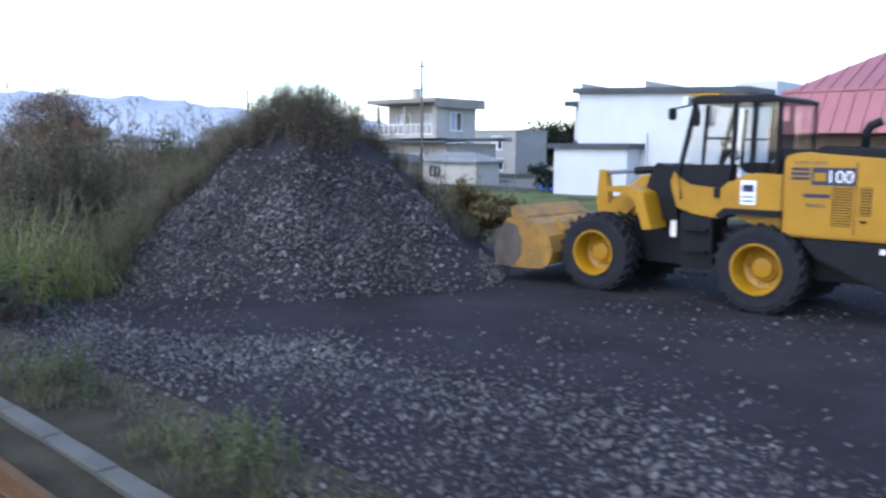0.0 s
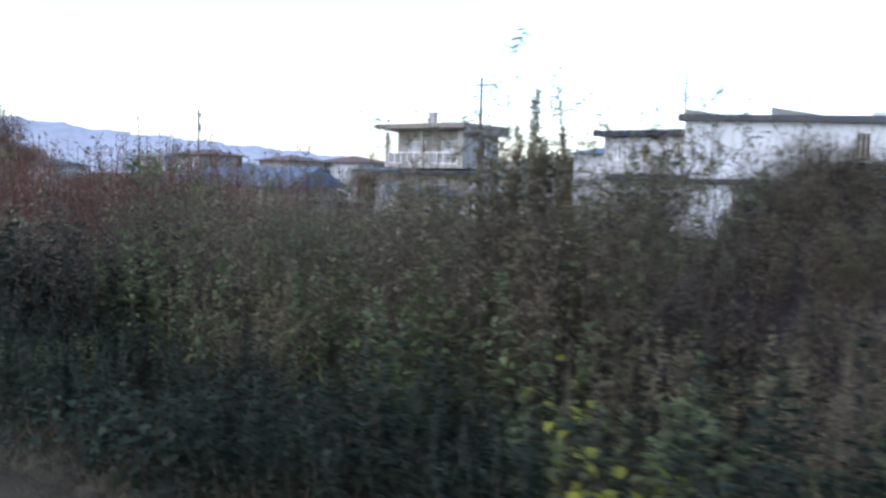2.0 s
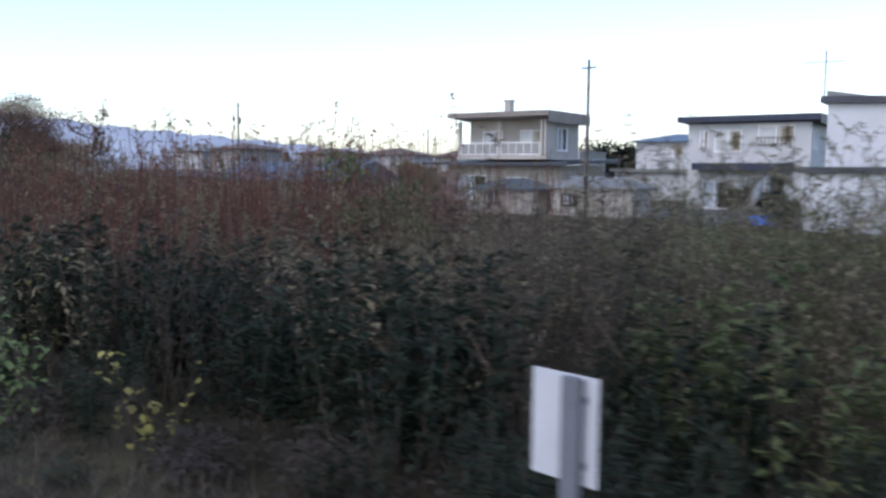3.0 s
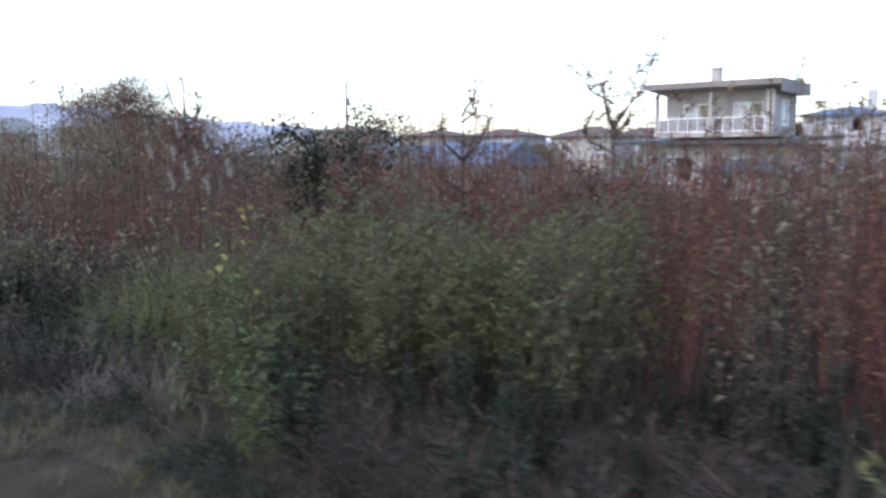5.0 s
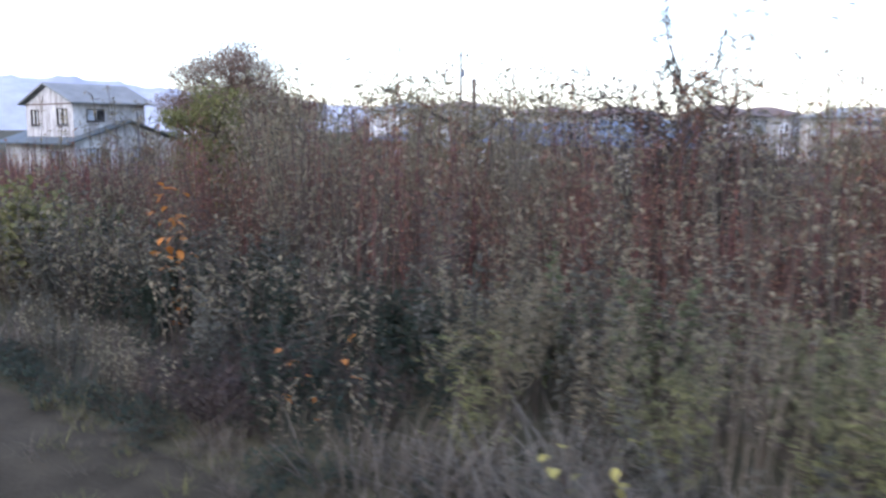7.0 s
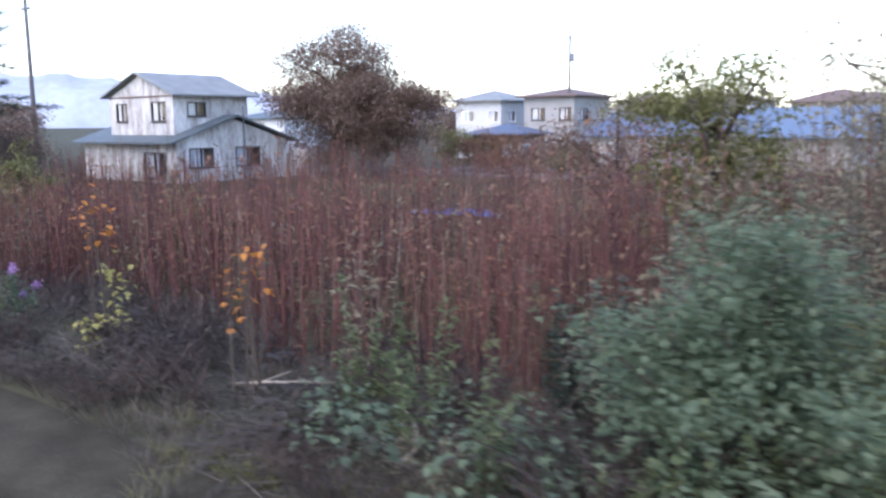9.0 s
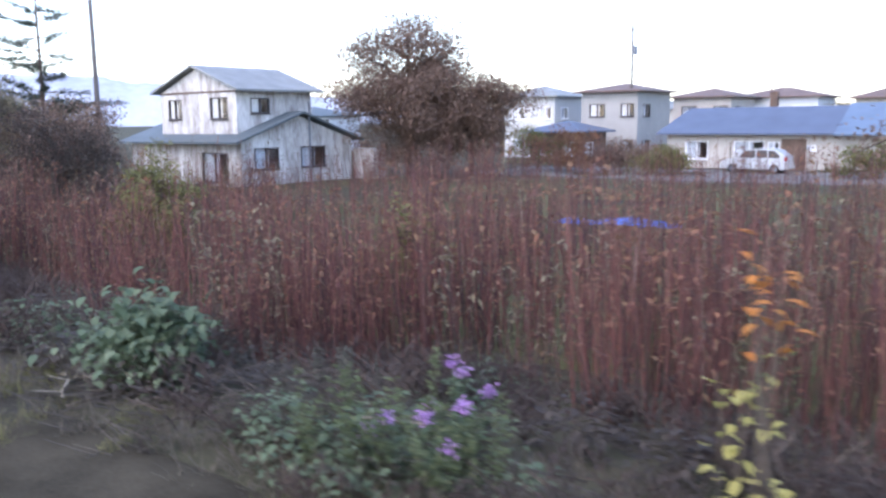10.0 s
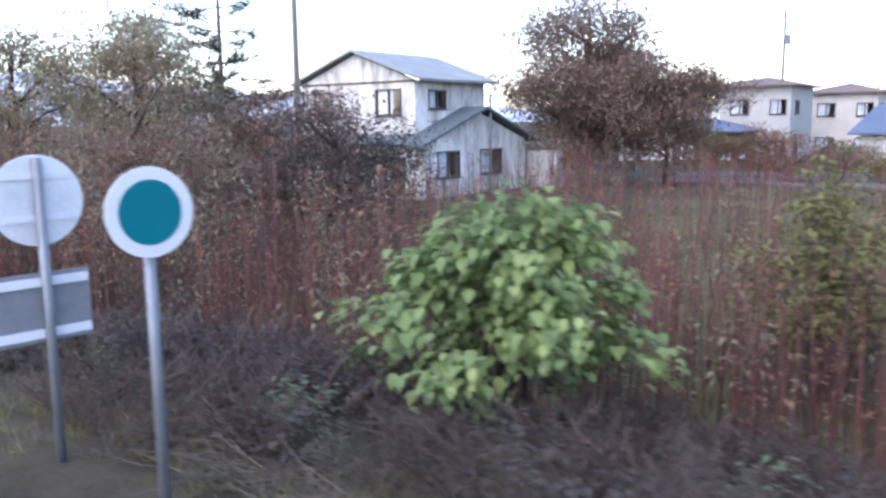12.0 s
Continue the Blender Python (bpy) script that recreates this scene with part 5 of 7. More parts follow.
        return ('tall_stalk', 1.2 * m) if k > 0.2 else (('tall_dead', 1.22 * m) if j > 0.05 else (('high', 1.28 * m) if n1 > -0.1 else ('rust_weed', 1.25 * m)))
    if x < -93 and 6 < y < 20:
        return ('tall_dead', 1.0 * m) if k > 0.1 else (('thicket', 0.95 * m) if j > 0 else ('tall_stalk', 1.05 * m))
    if y < 5.4:
        if k > 0.5:
            return ('teal', 0.8 * m)
        return ('short_dry', 0.6) if j > 0.35 else (('tangle', 0.85 * m) if k > 0.1 else (('litter', 1.3) if k > -0.1 else (('brown_bush', 0.75 * m) if j > 0 else ('grey_weed', 0.5 * m))))
    g = 1.0 + 0.2 * n1
    if y < 10.0 or j > 0.12:
        if k > 0.42:
            return ('high_green', 0.55 * g) if n1 > 0 else ('thicket', 0.5 * g)
        if y < 7.5 and (j < -0.1 or n2 < -0.15):
            return ('litter' if j > -0.2 else 'brown_bush', 1.3 if j > -0.2 else 0.6) if k < -0.1 else (('tangle', 0.8) if k < 0.3 else ('teal', 0.8))
        return ('stalk', (1.42 if y > 7.5 else 1.2 if y > 6.5 else 0.95) * g * (1 + 0.3 * k))
    if y < 24:
        return ('short_green', 1.0 * m) if k > 0.12 else ('stalk', 1.15 * g)
    return ('stalk', 0.8 * g) if k > 0.1 else ('short_green', 1.2)


bins = {}
TALL = dict(high=2.2, high_green=2.2, rust_weed=2.2, thicket=2.2, lush=2.1, lush_low=1.3, spire=3.6, leafy=1.12, nettle=1.12, grey_weed=1.12, tall=1.6, stalk=1.65, tall_stalk=2.5, tall_dead=2.5, dead=1.08)
OPEN_TOP = ('arch', 'gold', 'reed', 'pale_tuft')


def sow(x0, x1, y0, y1, gap, seed):
    r = np.random.RandomState(seed)
    for x in np.arange(x0, x1, gap):
        for y in np.arange(y0, y1, gap):
            a, b = x + r.uniform(0, gap), y + r.uniform(0, gap)
            ph = float(pile_height(np.array(a), np.array(b)))
            if ph > 0.12 and (a > -11.9 - 0.34 * (b - 4.6) or ph > 2.2):
                continue
            if a > -11.8 - 0.1 * b and b > 4.1 or a > -11.2 and b > 3.3:
                continue
            kind, size = zone(a, b)
            if kind == 'stalk':
                q = r.rand()
                if b < 6.8 and r.rand() < 0.4:
                    kind, size, q = 'litter', 1.2, 1.0
                if q < 0.3:
                    kind, size = ('short_green', 0.8) if q < 0.24 else ('dead', 1.3 * size)
                elif q < 0.37:
                    kind, size = 'rust_weed', 0.78 * size
            low = float(top_of(a, b))
            if -32 < a < -19.6 and b > 6.2 and kind in TALL:
                size *= 1.22
            if kind in TALL and kind not in OPEN_TOP:
                size = min(size, max(r.uniform(0.14, 0.24), (crown(a, b) + 0.5 * max(0.0, ph - 1.0)) * r.uniform(0.92, 1.07) - low) / TALL[kind])
            if ph > 0.25 and a > -16.6:
                size = min(size, max(0.18, 0.75 - 0.2 * ph))
            if b > 17 and a > -33 and r.rand() < 0.4:
                continue
            bins.setdefault(kind, []).append((a, b, float(top_of(a, b)), min(size, 1.6)))


sow(-100, 12, 3.05, 3.6, 0.24, 1)
sow(-112, -10, 3.6, 7.2, 0.38, 2)
sow(-120, -10, 7.2, 13.2, 0.58, 3)
sow(-125, -62, 13.2, 22, 1.05, 4)
sow(-62, -32, 13.2, 21, 0.78, 7)
sow(-32, -13, 13.2, 22, 1.05, 8)
sow(-125, -38, 22, 36, 1.5, 5)
sow(-118, -72, 36, 46, 1.5, 6)
# weeds on the heap's crest and back
rc = np.random.RandomState(9)
for _ in range(5200):
    a, b = rc.uniform(-17.5, -9.6), rc.uniform(5.2, 14)
    ph = float(pile_height(np.array(a), np.array(b)))
    front = noise2(a, b, 0.7, 4.0)
    flank = a < -11.9 - 0.36 * (b - 4.6) and 0.1 < ph < 2.6 and b < 10 and rc.rand() < 0.75
    if flank or ph > 2.2 + 0.35 * front and a > -14.6 or (a <= -14.6 and ph > 1.2 and front > -0.1) or (ph > 0.5 and b > 10.6 and rc.rand() < 0.4):
        kd = rc.rand()
        bins.setdefault('high' if kd < 0.4 else 'high_green' if kd < 0.55 else 'dead' if kd < 0.8 else 'tangle', []).append((a, b, float(top_of(a, b)) - 0.05, rc.uniform(0.16, 0.3) * (1.0 if kd < 0.55 else 1.5) * (1.2 if -13.3 < a < -11.6 else 1.1)))
# thin spires that stand above the rest
for x, y, top in ((-19.1, 7.75, 3.3), (-18.9, 7.55, 3.1), (-18.5, 7.6, 3.2), (-18.7, 7.8, 2.9), (-18.3, 7.7, 2.9), (-17.8, 7.4, 2.8), (-19.3, 7.9, 2.8), (-17.4, 7.3, 2.7)):
    low = float(top_of(x, y))
    bins.setdefault('spire', []).append((x, y, low, (top - low) / 3.6))
for k in range(16):
    x, y = rc.uniform(-19.4, -17.0), rc.uniform(7.2, 8.2)
    low = float(top_of(x, y))
    bins.setdefault('high' if k % 3 else 'high_green', []).append((x, y, low, (rc.uniform(2.75, 3.15) - low) / 2.4))

for _ in range(330):
    a, b = rc.uniform(-9.5, -3.2), rc.uniform(2.62, 3.35)
    if noise2(a, b, 0.8, 2.0) > -0.05:
        kd = rc.rand()
        bins.setdefault('short_dry' if kd < 0.5 else 'verge' if kd < 0.85 else 'leafy', []).append((a, b, 0.02, rc.uniform(0.25, 0.6)))

for _ in range(2600):
    a = rc.uniform(-100, -11.5)
    b = 3.5 - 1.35 * rc.rand() ** 1.4
    if noise2(a, b, 0.5, 6.0) > -0.12 + 0.25 * (b < 2.7):
        kd = rc.rand() + 0.25 * (a < -62)
        bins.setdefault('short_dry' if kd < 0.75 else 'verge', []).append((a, b, 0.02, rc.uniform(0.22, 0.6)))

SPEC = {
    'thicket': (F_bushy, M['leaf_dusk'], M['stalk_dry'], "dark brown leafless thicket of thin stems"),
    'tangle': (F_tangle, M['leaf_dusk'], M['stalk_dark'], "dark brown tangle of dead twigs near the ground"),
    'ash': (F_tangle, M['leaf_ash'], M['stalk_dark'], "ash-grey withered shrubs in low domes"),
    'gold': (F_gold, M['leaf_gold_weed'], M['stalk_dry'], "yellow-green goldenrod in a rounded stand"),
    'lush_low': (F_leafy, M['leaf_fresh'], M['stalk_dry'], "fresh green leafy weeds in a low stand"),
    'reed': (F_reed, M['grass_dry'], M['stalk_pale'], "thin tan grass stems standing upright"),
    'arch': (F_arch, M['grass_fresh'], None, "tall green grass arching over in a mound"),
    'pale_tuft': (F_grass, M['grass_pale'], None, "grey dry grass in loose tufts"),
    'thicket_low': (F_tangle, M['leaf_dusk'], M['stalk_dry'], "low dark brown thicket with withered leaves"),
    'verge': (F_short, M['leaf_khaki'], None, "yellow-green verge grass beside the ballast"),
    'nettle': (F_leafy, M['leaf_dark'], M['stalk_dry'], "green nettles in a close stand, leaves darkened for shade"),
    'teal': (F_broad, M['leaf_teal'], M['stalk_dry'], "cool green broad-leaved plants by the track"),
    'high': (F_bushy, M['leaf_olive'], M['stalk_dry'], "head-high olive mugwort withering from below"),
    'high_green': (F_bushy, M['leaf_green'], M['stalk_dry'], "head-high dull green mugwort"),
    'lush': (F_lush, M['leaf_fresh'], M['stalk_dry'], "lush green goldenrod in a tall stand"),
    'rust_weed': (F_bushy, M['leaf_red'], M['stalk_red'], "tall weeds with rust-red leaves"),
    'litter': (F_litter, M['litter'], None, "dry stems lying in dark litter"),
    'leafy': (F_leafy, M['leaf_green'], M['stalk_dry'], "dull green leafy weeds in a thick stand"),
    'tall': (F_tall, M['leaf_olive'], M['stalk_dry'], "tall olive withering weeds with narrow leaves"),
    'stalk': (F_stalk, M['leaf_red'], M['stalk_red'], "red-brown dead knotweed stalks standing close together"),
    'tall_stalk': (F_tallstalk, M['leaf_red'], M['stalk_red'], "head-high red-brown dead knotweed stalks"),
    'tall_dead': (F_talldead, M['leaf_olive'], M['stalk_dry'], "tall grey-brown dead stalks with sparse tufts"),
    'dead': (F_dead, M['leaf_olive'], M['stalk_dry'], "grey-brown dead stalks with withered tufts"),
    'grass': (F_grass, M['grass_green'], None, "tall green grass arching over"),
    'short_dry': (F_short, M['grass_dry'], None, "short dry grass along the ballast"),
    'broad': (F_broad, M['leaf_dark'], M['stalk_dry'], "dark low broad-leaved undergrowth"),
    'brown_bush': (F_broad, M['leaf_dusk'], M['stalk_dry'], "dark brown withered undergrowth and litter"),
    'grey_weed': (F_leafy, M['leaf_grey'], M['stalk_dry'], "grey-green goldenrod gone to seed"),
    'short_green': (F_short, M['grass_green'], None, "short olive green grass between stalks"),
    'spire': (F_spire, M['leaf_olive'], M['stalk_dry'], "slender mugwort spires above the weeds"),
}
for kind, rows in bins.items():
    forms, lm, sm, label = SPEC[kind]
    rows = np.array(rows)
    if forms is F_bushy:
        big = rows[:, 3] > 0.95
        grown = rows[big] * np.array([1, 1, 1, 2.4 / 3.6])
        rows = rows[~big]
        if len(grown):
            scatter("weeds", F_giant, grown[:, :3], grown[:, 3], lm, label, "weeds")
            scatter("weed_stalks", F_giant, grown[:, :3], grown[:, 3], sm, "thin stems of the standing weeds", "weed stalks", which=1)
    scatter("weeds", forms, rows[:, :3], rows[:, 3], lm, label, "weeds", 0.05 if 'stalk' in kind or kind == 'spire' else 0.12)
    if sm:
        scatter("weed_stalks", forms, rows[:, :3], rows[:, 3], sm, "thin stems of the standing weeds", "weed stalks", 0.05 if 'stalk' in kind or kind == 'spire' else 0.12, which=1)

# ---- the asphalt heap and its chips ----
hp = grid_mesh("asphalt_heap", np.arange(-22, -7.6, 0.2), np.arange(4.6, 16, 0.2), lambda X, Y: land(X, Y) + pile_height(X, Y) - 0.04 * (pile_height(X, Y) < 0.02), M['yard'])
tagged(hp, "steep heap of broken dark asphalt in the yard", "heap", kind="structure")


def chips(name, pts, lo, hi, label):
    r = np.random.RandomState(len(pts))
    pts = np.asarray(pts)
    n = len(pts)
    base = np.array([(-1, -1, -1), (1, -1, -1), (1, 1, -1), (-1, 1, -1), (-0.8, -0.85, 1), (0.85, -0.7, 1), (0.7, 0.85, 1), (-0.85, 0.7, 1)], float) * 0.5
    f = np.array([(4, 5, 6), (4, 6, 7), (0, 1, 5), (0, 5, 4), (1, 2, 6), (1, 6, 5), (2, 3, 7), (2, 7, 6), (3, 0, 4), (3, 4, 7)])
    sz = (lo + (hi - lo) * r.rand(n, 1) ** 3) * np.stack([r.uniform(0.7, 1.4, n), r.uniform(0.5, 1.0, n), r.uniform(0.2, 0.6, n)], 1)
    v = base[None] * sz[:, None] * (1 + r.uniform(-0.25, 0.25, (n, 8, 3)))
    e = r.normal(0, 0.45, (n, 2))
    a = r.uniform(0, 6.283, n)
    x, y, z = v[..., 0], v[..., 1], v[..., 2]
    y, z = y * np.cos(e[:, :1]) - z * np.sin(e[:, :1]), y * np.sin(e[:, :1]) + z * np.cos(e[:, :1])
    x, z = x * np.cos(e[:, 1:]) + z * np.sin(e[:, 1:]), -x * np.sin(e[:, 1:]) + z * np.cos(e[:, 1:])
    x, y = x * np.cos(a)[:, None] - y * np.sin(a)[:, None], x * np.sin(a)[:, None] + y * np.cos(a)[:, None]
    V = np.stack([x, y, z], 2) + pts[:, None, :]
    F = (f[None] + (np.arange(n) * 8)[:, None, None]).reshape(-1, 3)
    return tagged(mesh_from(name, V.reshape(-1, 3), F, M['chips']), label, "rubble", kind="stuff")


rp = np.random.RandomState(5)
px, py = rp.uniform(-18.5, -8.0, 160000), rp.uniform(5.0, 15.5, 160000)
ph = pile_height(px, py)
ok = (ph > 0.03) & (rp.rand(160000) < 0.5 + 0.42 * lumps(px, py, 1.7)) & (py < 11.6) & ((px > -12.2 - 0.36 * (py - 4.6) + 0.3 * lumps(px, py, 1.5)) | ((py > 9.2) & (px < -14.4))) & ~((np.arctan2(py - 9.75, px + 12.45) > 0.25 + 0.25 * lumps(px, py, 1.2)) & (px > -12.45) & (ph > 0.45)) & ((ph < 2.25 + 0.3 * lumps(px, py, 0.9)) | (px < -14.6))
chips("heap_chips", np.stack([px, py, land(px, py) + ph + 0.012], 1)[ok], 0.02, 0.078, "loose flat chips of broken asphalt on the heap")
px, py = rp.uniform(-14, 6, 160000), rp.uniform(3.0, 15, 160000)
ph = pile_height(px, py)
thick = np.clip(1.15 - np.abs(py - 4.9 - 0.25 * lumps(px, py)) / 2.6, 0.16, 1) * np.clip(1.3 - np.clip(px + 9, 0, 20) / 9, 0.35, 1)
ok = (ph < 0.05) & (rp.rand(160000) < thick * np.clip(0.75 + 0.8 * lumps(px, py, 1.3), 0.4, 1) * np.clip((6.6 - py) / 0.8 + 0.15, 0.3, 1) * np.where((np.hypot(px + 12.45, py - 9.75) < 5.8 + 0.4 * lumps(px, py, 0.8)) & (py > 4.7), 0.12, 1.0))
chips("yard_chips", np.stack([px, py, land(px, py) + 0.03], 1)[ok], 0.018, 0.06, "scattered asphalt chips trodden into the yard")
# ---- the wheel loader: origin under the rear axle, x forward ----
lug_bm = boxes((-0.025, -0.105, -0.035, 0.025, 0.105, 0.035))
bmesh.ops.bevel(lug_bm, geom=lug_bm.edges[:], offset=0.008, segments=1, affect='EDGES')
LUG = bpy.data.meshes.new("lug")
lug_bm.to_mesh(LUG)
lug_bm.free()
LUG.materials.append(M['rubber'])


def loader_wheel(parent, x, side):
    w = thing("wheel", (x, 0, 0.63), "", "")
    for k in ("label", "category"):
        if k in w:
            del w[k]
    w.parent = parent
    y0 = side * 0.79
    prof = [(0.33, -0.2), (0.52, -0.22), (0.6, -0.2), (0.615, -0.1), (0.615, 0.1), (0.6, 0.2), (0.52, 0.22), (0.33, 0.2)]
    bm = lathe(prof, y0, 48, False)
    part("tyre", bm, M['rubber'], w, "dusty black lugged tyre")
    # tread lugs, slanted and alternating
    for k in range(22):
        for s in (-1, 1):
            a = 2 * math.pi * (k + (0.5 if s > 0 else 0)) / 22
            lug = new("lug", LUG)
            lug.parent = w
            lug.matrix_basis = Matrix.Translation((0, y0, 0)) @ Matrix.Rotation(a, 4, 'Y') @ Matrix.Translation((0.622, s * 0.11, 0)) @ Matrix.Rotation(s * 0.6, 4, 'X')
    o = side
    rim = part("rim", lathe([(0.345, o * 0.21), (0.365, o * 0.235), (0.335, o * 0.235), (0.31, o * 0.13), (0.295, o * -0.08), (0.21, o * -0.12), (0.19, o * -0.06), (0.17, o * -0.06), (0.14, o * -0.01), (0.07, o * 0.0), (0.0, o * 0.0)], y0, 40, False), M['yellow'], w, "yellow dished steel rim", smooth=False)
    for k in range(10):
        a = 2 * math.pi * k / 10
        c = (0.235 * math.cos(a), y0 - o * 0.115, 0.245 * math.sin(a))
        part("wheel_nut", tube([c, (c[0], c[1] + o * 0.04, c[2])], 0.018, 6), M['yellow'], rim)
    return w


def wheel_loader(at, turn):
    L = thing("wheel_loader", at, "yellow wheel loader with black frame parked facing an asphalt heap", "wheel loader", turn=turn)
    for x in (0.0, 2.65):
        for s in (1, -1):
            loader_wheel(L, x, s)
    Y, K = M['yellow'], M['black']
    # rear frame and counterweight
    part("rear_frame", boxes((-1.9, -0.55, 0.5, 1.2, 0.55, 1.15)), K, L, bevel=0.02)
    part("axle", tube([(0, -0.7, 0.63), (0, 0.7, 0.63)], 0.14, 12), K, L)
    part("axle", tube([(2.65, -0.7, 0.63), (2.65, 0.7, 0.63)], 0.14, 12), K, L)
    part("counterweight", prism([(-0.55, 1.1), (-2.25, 1.1), (-2.3, 0.62), (-1.6, 0.5), (-0.75, 0.86)], -0.98, 0.98), K, L, bevel=0.03)
    # engine hood
    hood = part("engine_hood", prism([(-0.28, 1.12), (-0.28, 2.2), (-0.5, 2.26), (-1.7, 2.17), (-2.1, 2.02), (-2.2, 1.12)], -0.93, 0.93), Y, L, bevel=0.03)
    part("hood_top", prism([(-0.62, 2.25), (-0.7, 2.33), (-1.65, 2.29), (-1.72, 2.17)], -0.7, 0.8), K, hood, "dark ribbed engine cover")
    for k in range(9):
        part("cover_rib", boxes((-0.78 - 0.1 * k, -0.66, 2.29 - 0.008 * k, -0.73 - 0.1 * k, 0.78, 2.345 - 0.006 * k)), K, hood)
    for x0, x1, z0, z1, n in ((-1.17, -0.93, 1.3, 1.82, 15), (-1.4, -1.27, 1.45, 1.82, 10)):
        g = part("vent", boxes((x0, 0.931, z0, x1, 0.938, z1)), K, hood, "black louvred vent")
        for k in range(n):
            z = z0 + (z1 - z0) * (k + 0.3) / n
            part("louvre", boxes((x0 + 0.01, 0.939, z, x1 - 0.01, 0.95, z + 0.018)), Y, g)
    for x in (-0.285, -1.22):
        part("hood_seam", boxes((x, 0.931, 1.2, x + 0.012, 0.936, 2.14)), K, hood)
    for k in range(3):
        part("stripe", boxes((-0.63, 0.931, 1.89 + 0.062 * k, -0.39, 0.937, 1.93 + 0.062 * k)), M['decal_blue'], hood)
    pl = part("model_panel", boxes((-1.2, 0.931, 1.83, -0.66, 0.937, 2.06)), M['decal_blue'], hood)
    part("mark", boxes((-0.84, 0.938, 1.88, -0.69, 0.941, 1.99)), M['yellow'], pl)
    cu = bpy.data.curves.new("number", 'FONT')
    cu.body, cu.size, cu.extrude, cu.align_x = "100", 0.23, 0.002, 'CENTER'
    cu.materials.append(M['decal_white'])
    tx = new("number", cu)
    tx.parent = pl
    tx.matrix_basis = Matrix.Translation((-1.01, 0.94, 1.865)) @ Matrix.Rotation(radians(180), 4, 'Z') @ Matrix.Rotation(radians(90), 4, 'X')
    part("lettering", boxes((-0.9, 0.931, 1.66, -0.56, 0.936, 1.71)), M['decal_blue'], hood)
    part("lettering", boxes((-0.86, 0.931, 1.53, -0.6, 0.936, 1.58)), M['yellow_worn'], hood)
    part("lettering", boxes((-0.85, 0.931, 2.1, -0.42, 0.935, 2.14)), M['yellow_worn'], hood)
    part("handle", boxes((-1.36, 0.931, 1.36, -1.28, 0.955, 1.39)), K, hood)
    part("side_lamp", boxes((-2.2, 0.99, 0.95, -2.1, 1.02, 1.05)), M['lamp_red'], L)
    part("sticker", boxes((-1.62, 0.985, 0.98, -1.56, 0.99, 1.05)), M['decal_white'], L)
    part("exhaust_pipe", tube([(-1.05, 0.1, 2.28), (-1.05, 0.1, 2.52), (-1.1, 0.1, 2.62), (-1.24, 0.1, 2.68)], [0.07, 0.065, 0.06, 0.06], 12), K, L, smooth=True)
    # cab: floor body, pillars, roof, glass
    body = part("cab_body", prism([(1.32, 2.04), (1.42, 1.8), (1.3, 1.42), (0.9, 1.3), (0.62, 1.3), (0.5, 1.42), (-0.27, 1.42), (-0.27, 1.95), (0.25, 1.95), (0.45, 1.82), (1.05, 1.82)], -0.72, 0.88), Y, L, bevel=0.02)
    part("door_panel", prism([(1.38, 2.06), (1.3, 1.92), (1.08, 1.78), (0.62, 1.74), (0.5, 1.84), (0.46, 2.08)], 0.66, 0.9), K, body, "black lower door skin")
    part("door_handle", boxes((0.62, 0.9, 1.6, 0.7, 0.925, 1.74)), K, body)
    part("data_plate", boxes((0.1, 0.885, 1.52, 0.32, 0.893, 1.86)), M['decal_white'], body, "white and blue information sticker")
    for z0, z1 in ((1.7, 1.8), (1.62, 1.64), (1.56, 1.58)):
        part("plate_print", boxes((0.13, 0.894, z0, 0.29, 0.897, z1)), M['decal_blue'], body)
    roof = part("cab_roof", prism([(1.2, 2.98), (1.18, 3.04), (1.05, 3.07), (0.0, 3.05), (-0.14, 3.0), (-0.14, 2.95), (1.15, 2.95)], -0.72, 0.74), K, L, bevel=0.015)
    part("roof_visor", boxes((0.75, -0.6, 3.071, 1.24, 0.745, 3.1)), Y, roof)
    for y in (-0.5, 0.55):
        part("work_lamp", boxes((1.3, y - 0.09, 2.95, 1.38, y + 0.09, 3.07)), M['decal_white'], roof)
    pil = [((1.36, 2.0), (1.14, 2.97)), ((0.55, 1.95), (0.52, 2.97)), ((0.26, 1.95), (0.24, 2.97)), ((-0.1, 1.95), (-0.1, 2.97))]
    for s in (0.68, -0.68):
        for a, b in pil:
            part("pillar", tube([(a[0], s, a[1]), (b[0], s, b[1])], 0.04, 6), K, L)
        part("door_frame", tube([(1.0, s, 2.0), (0.98, s, 2.45), (0.95, s, 2.92)], 0.03, 6), K, L)
        part("door_bar", tube([(0.98, s, 2.45), (0.5, s, 2.45)], 0.02, 6), K, L)
        g = part("side_glass", boxes((0.28, s - 0.004, 1.98, 1.2, s + 0.004, 2.95)), M['glass'], L)
        g.visible_shadow = False
    part("rear_panel", boxes((-0.13, -0.66, 1.95, -0.09, 0.66, 2.3)), K, L)
    for s in (0.655, -0.655):
        g = part("rear_side_window", boxes((-0.06, s - 0.004, 1.98, 0.22, s + 0.004, 2.94)), M['glass'], L)
        g.visible_shadow = False
    g = part("rear_window", boxes((-0.13, -0.66, 2.3, -0.122, 0.66, 2.94)), M['glass'], L)
    g.visible_shadow = False
    g = part("windscreen", prism([(1.38, 2.02), (1.39, 2.02), (1.17, 2.95), (1.16, 2.95)], -0.66, 0.66), M['glass'], L)
    g.visible_shadow = False
    st = part("steering_column", tube([(1.05, 0.1, 1.9), (0.85, 0.1, 2.3)], 0.035, 8), K, L)
    bm = bmesh.new()
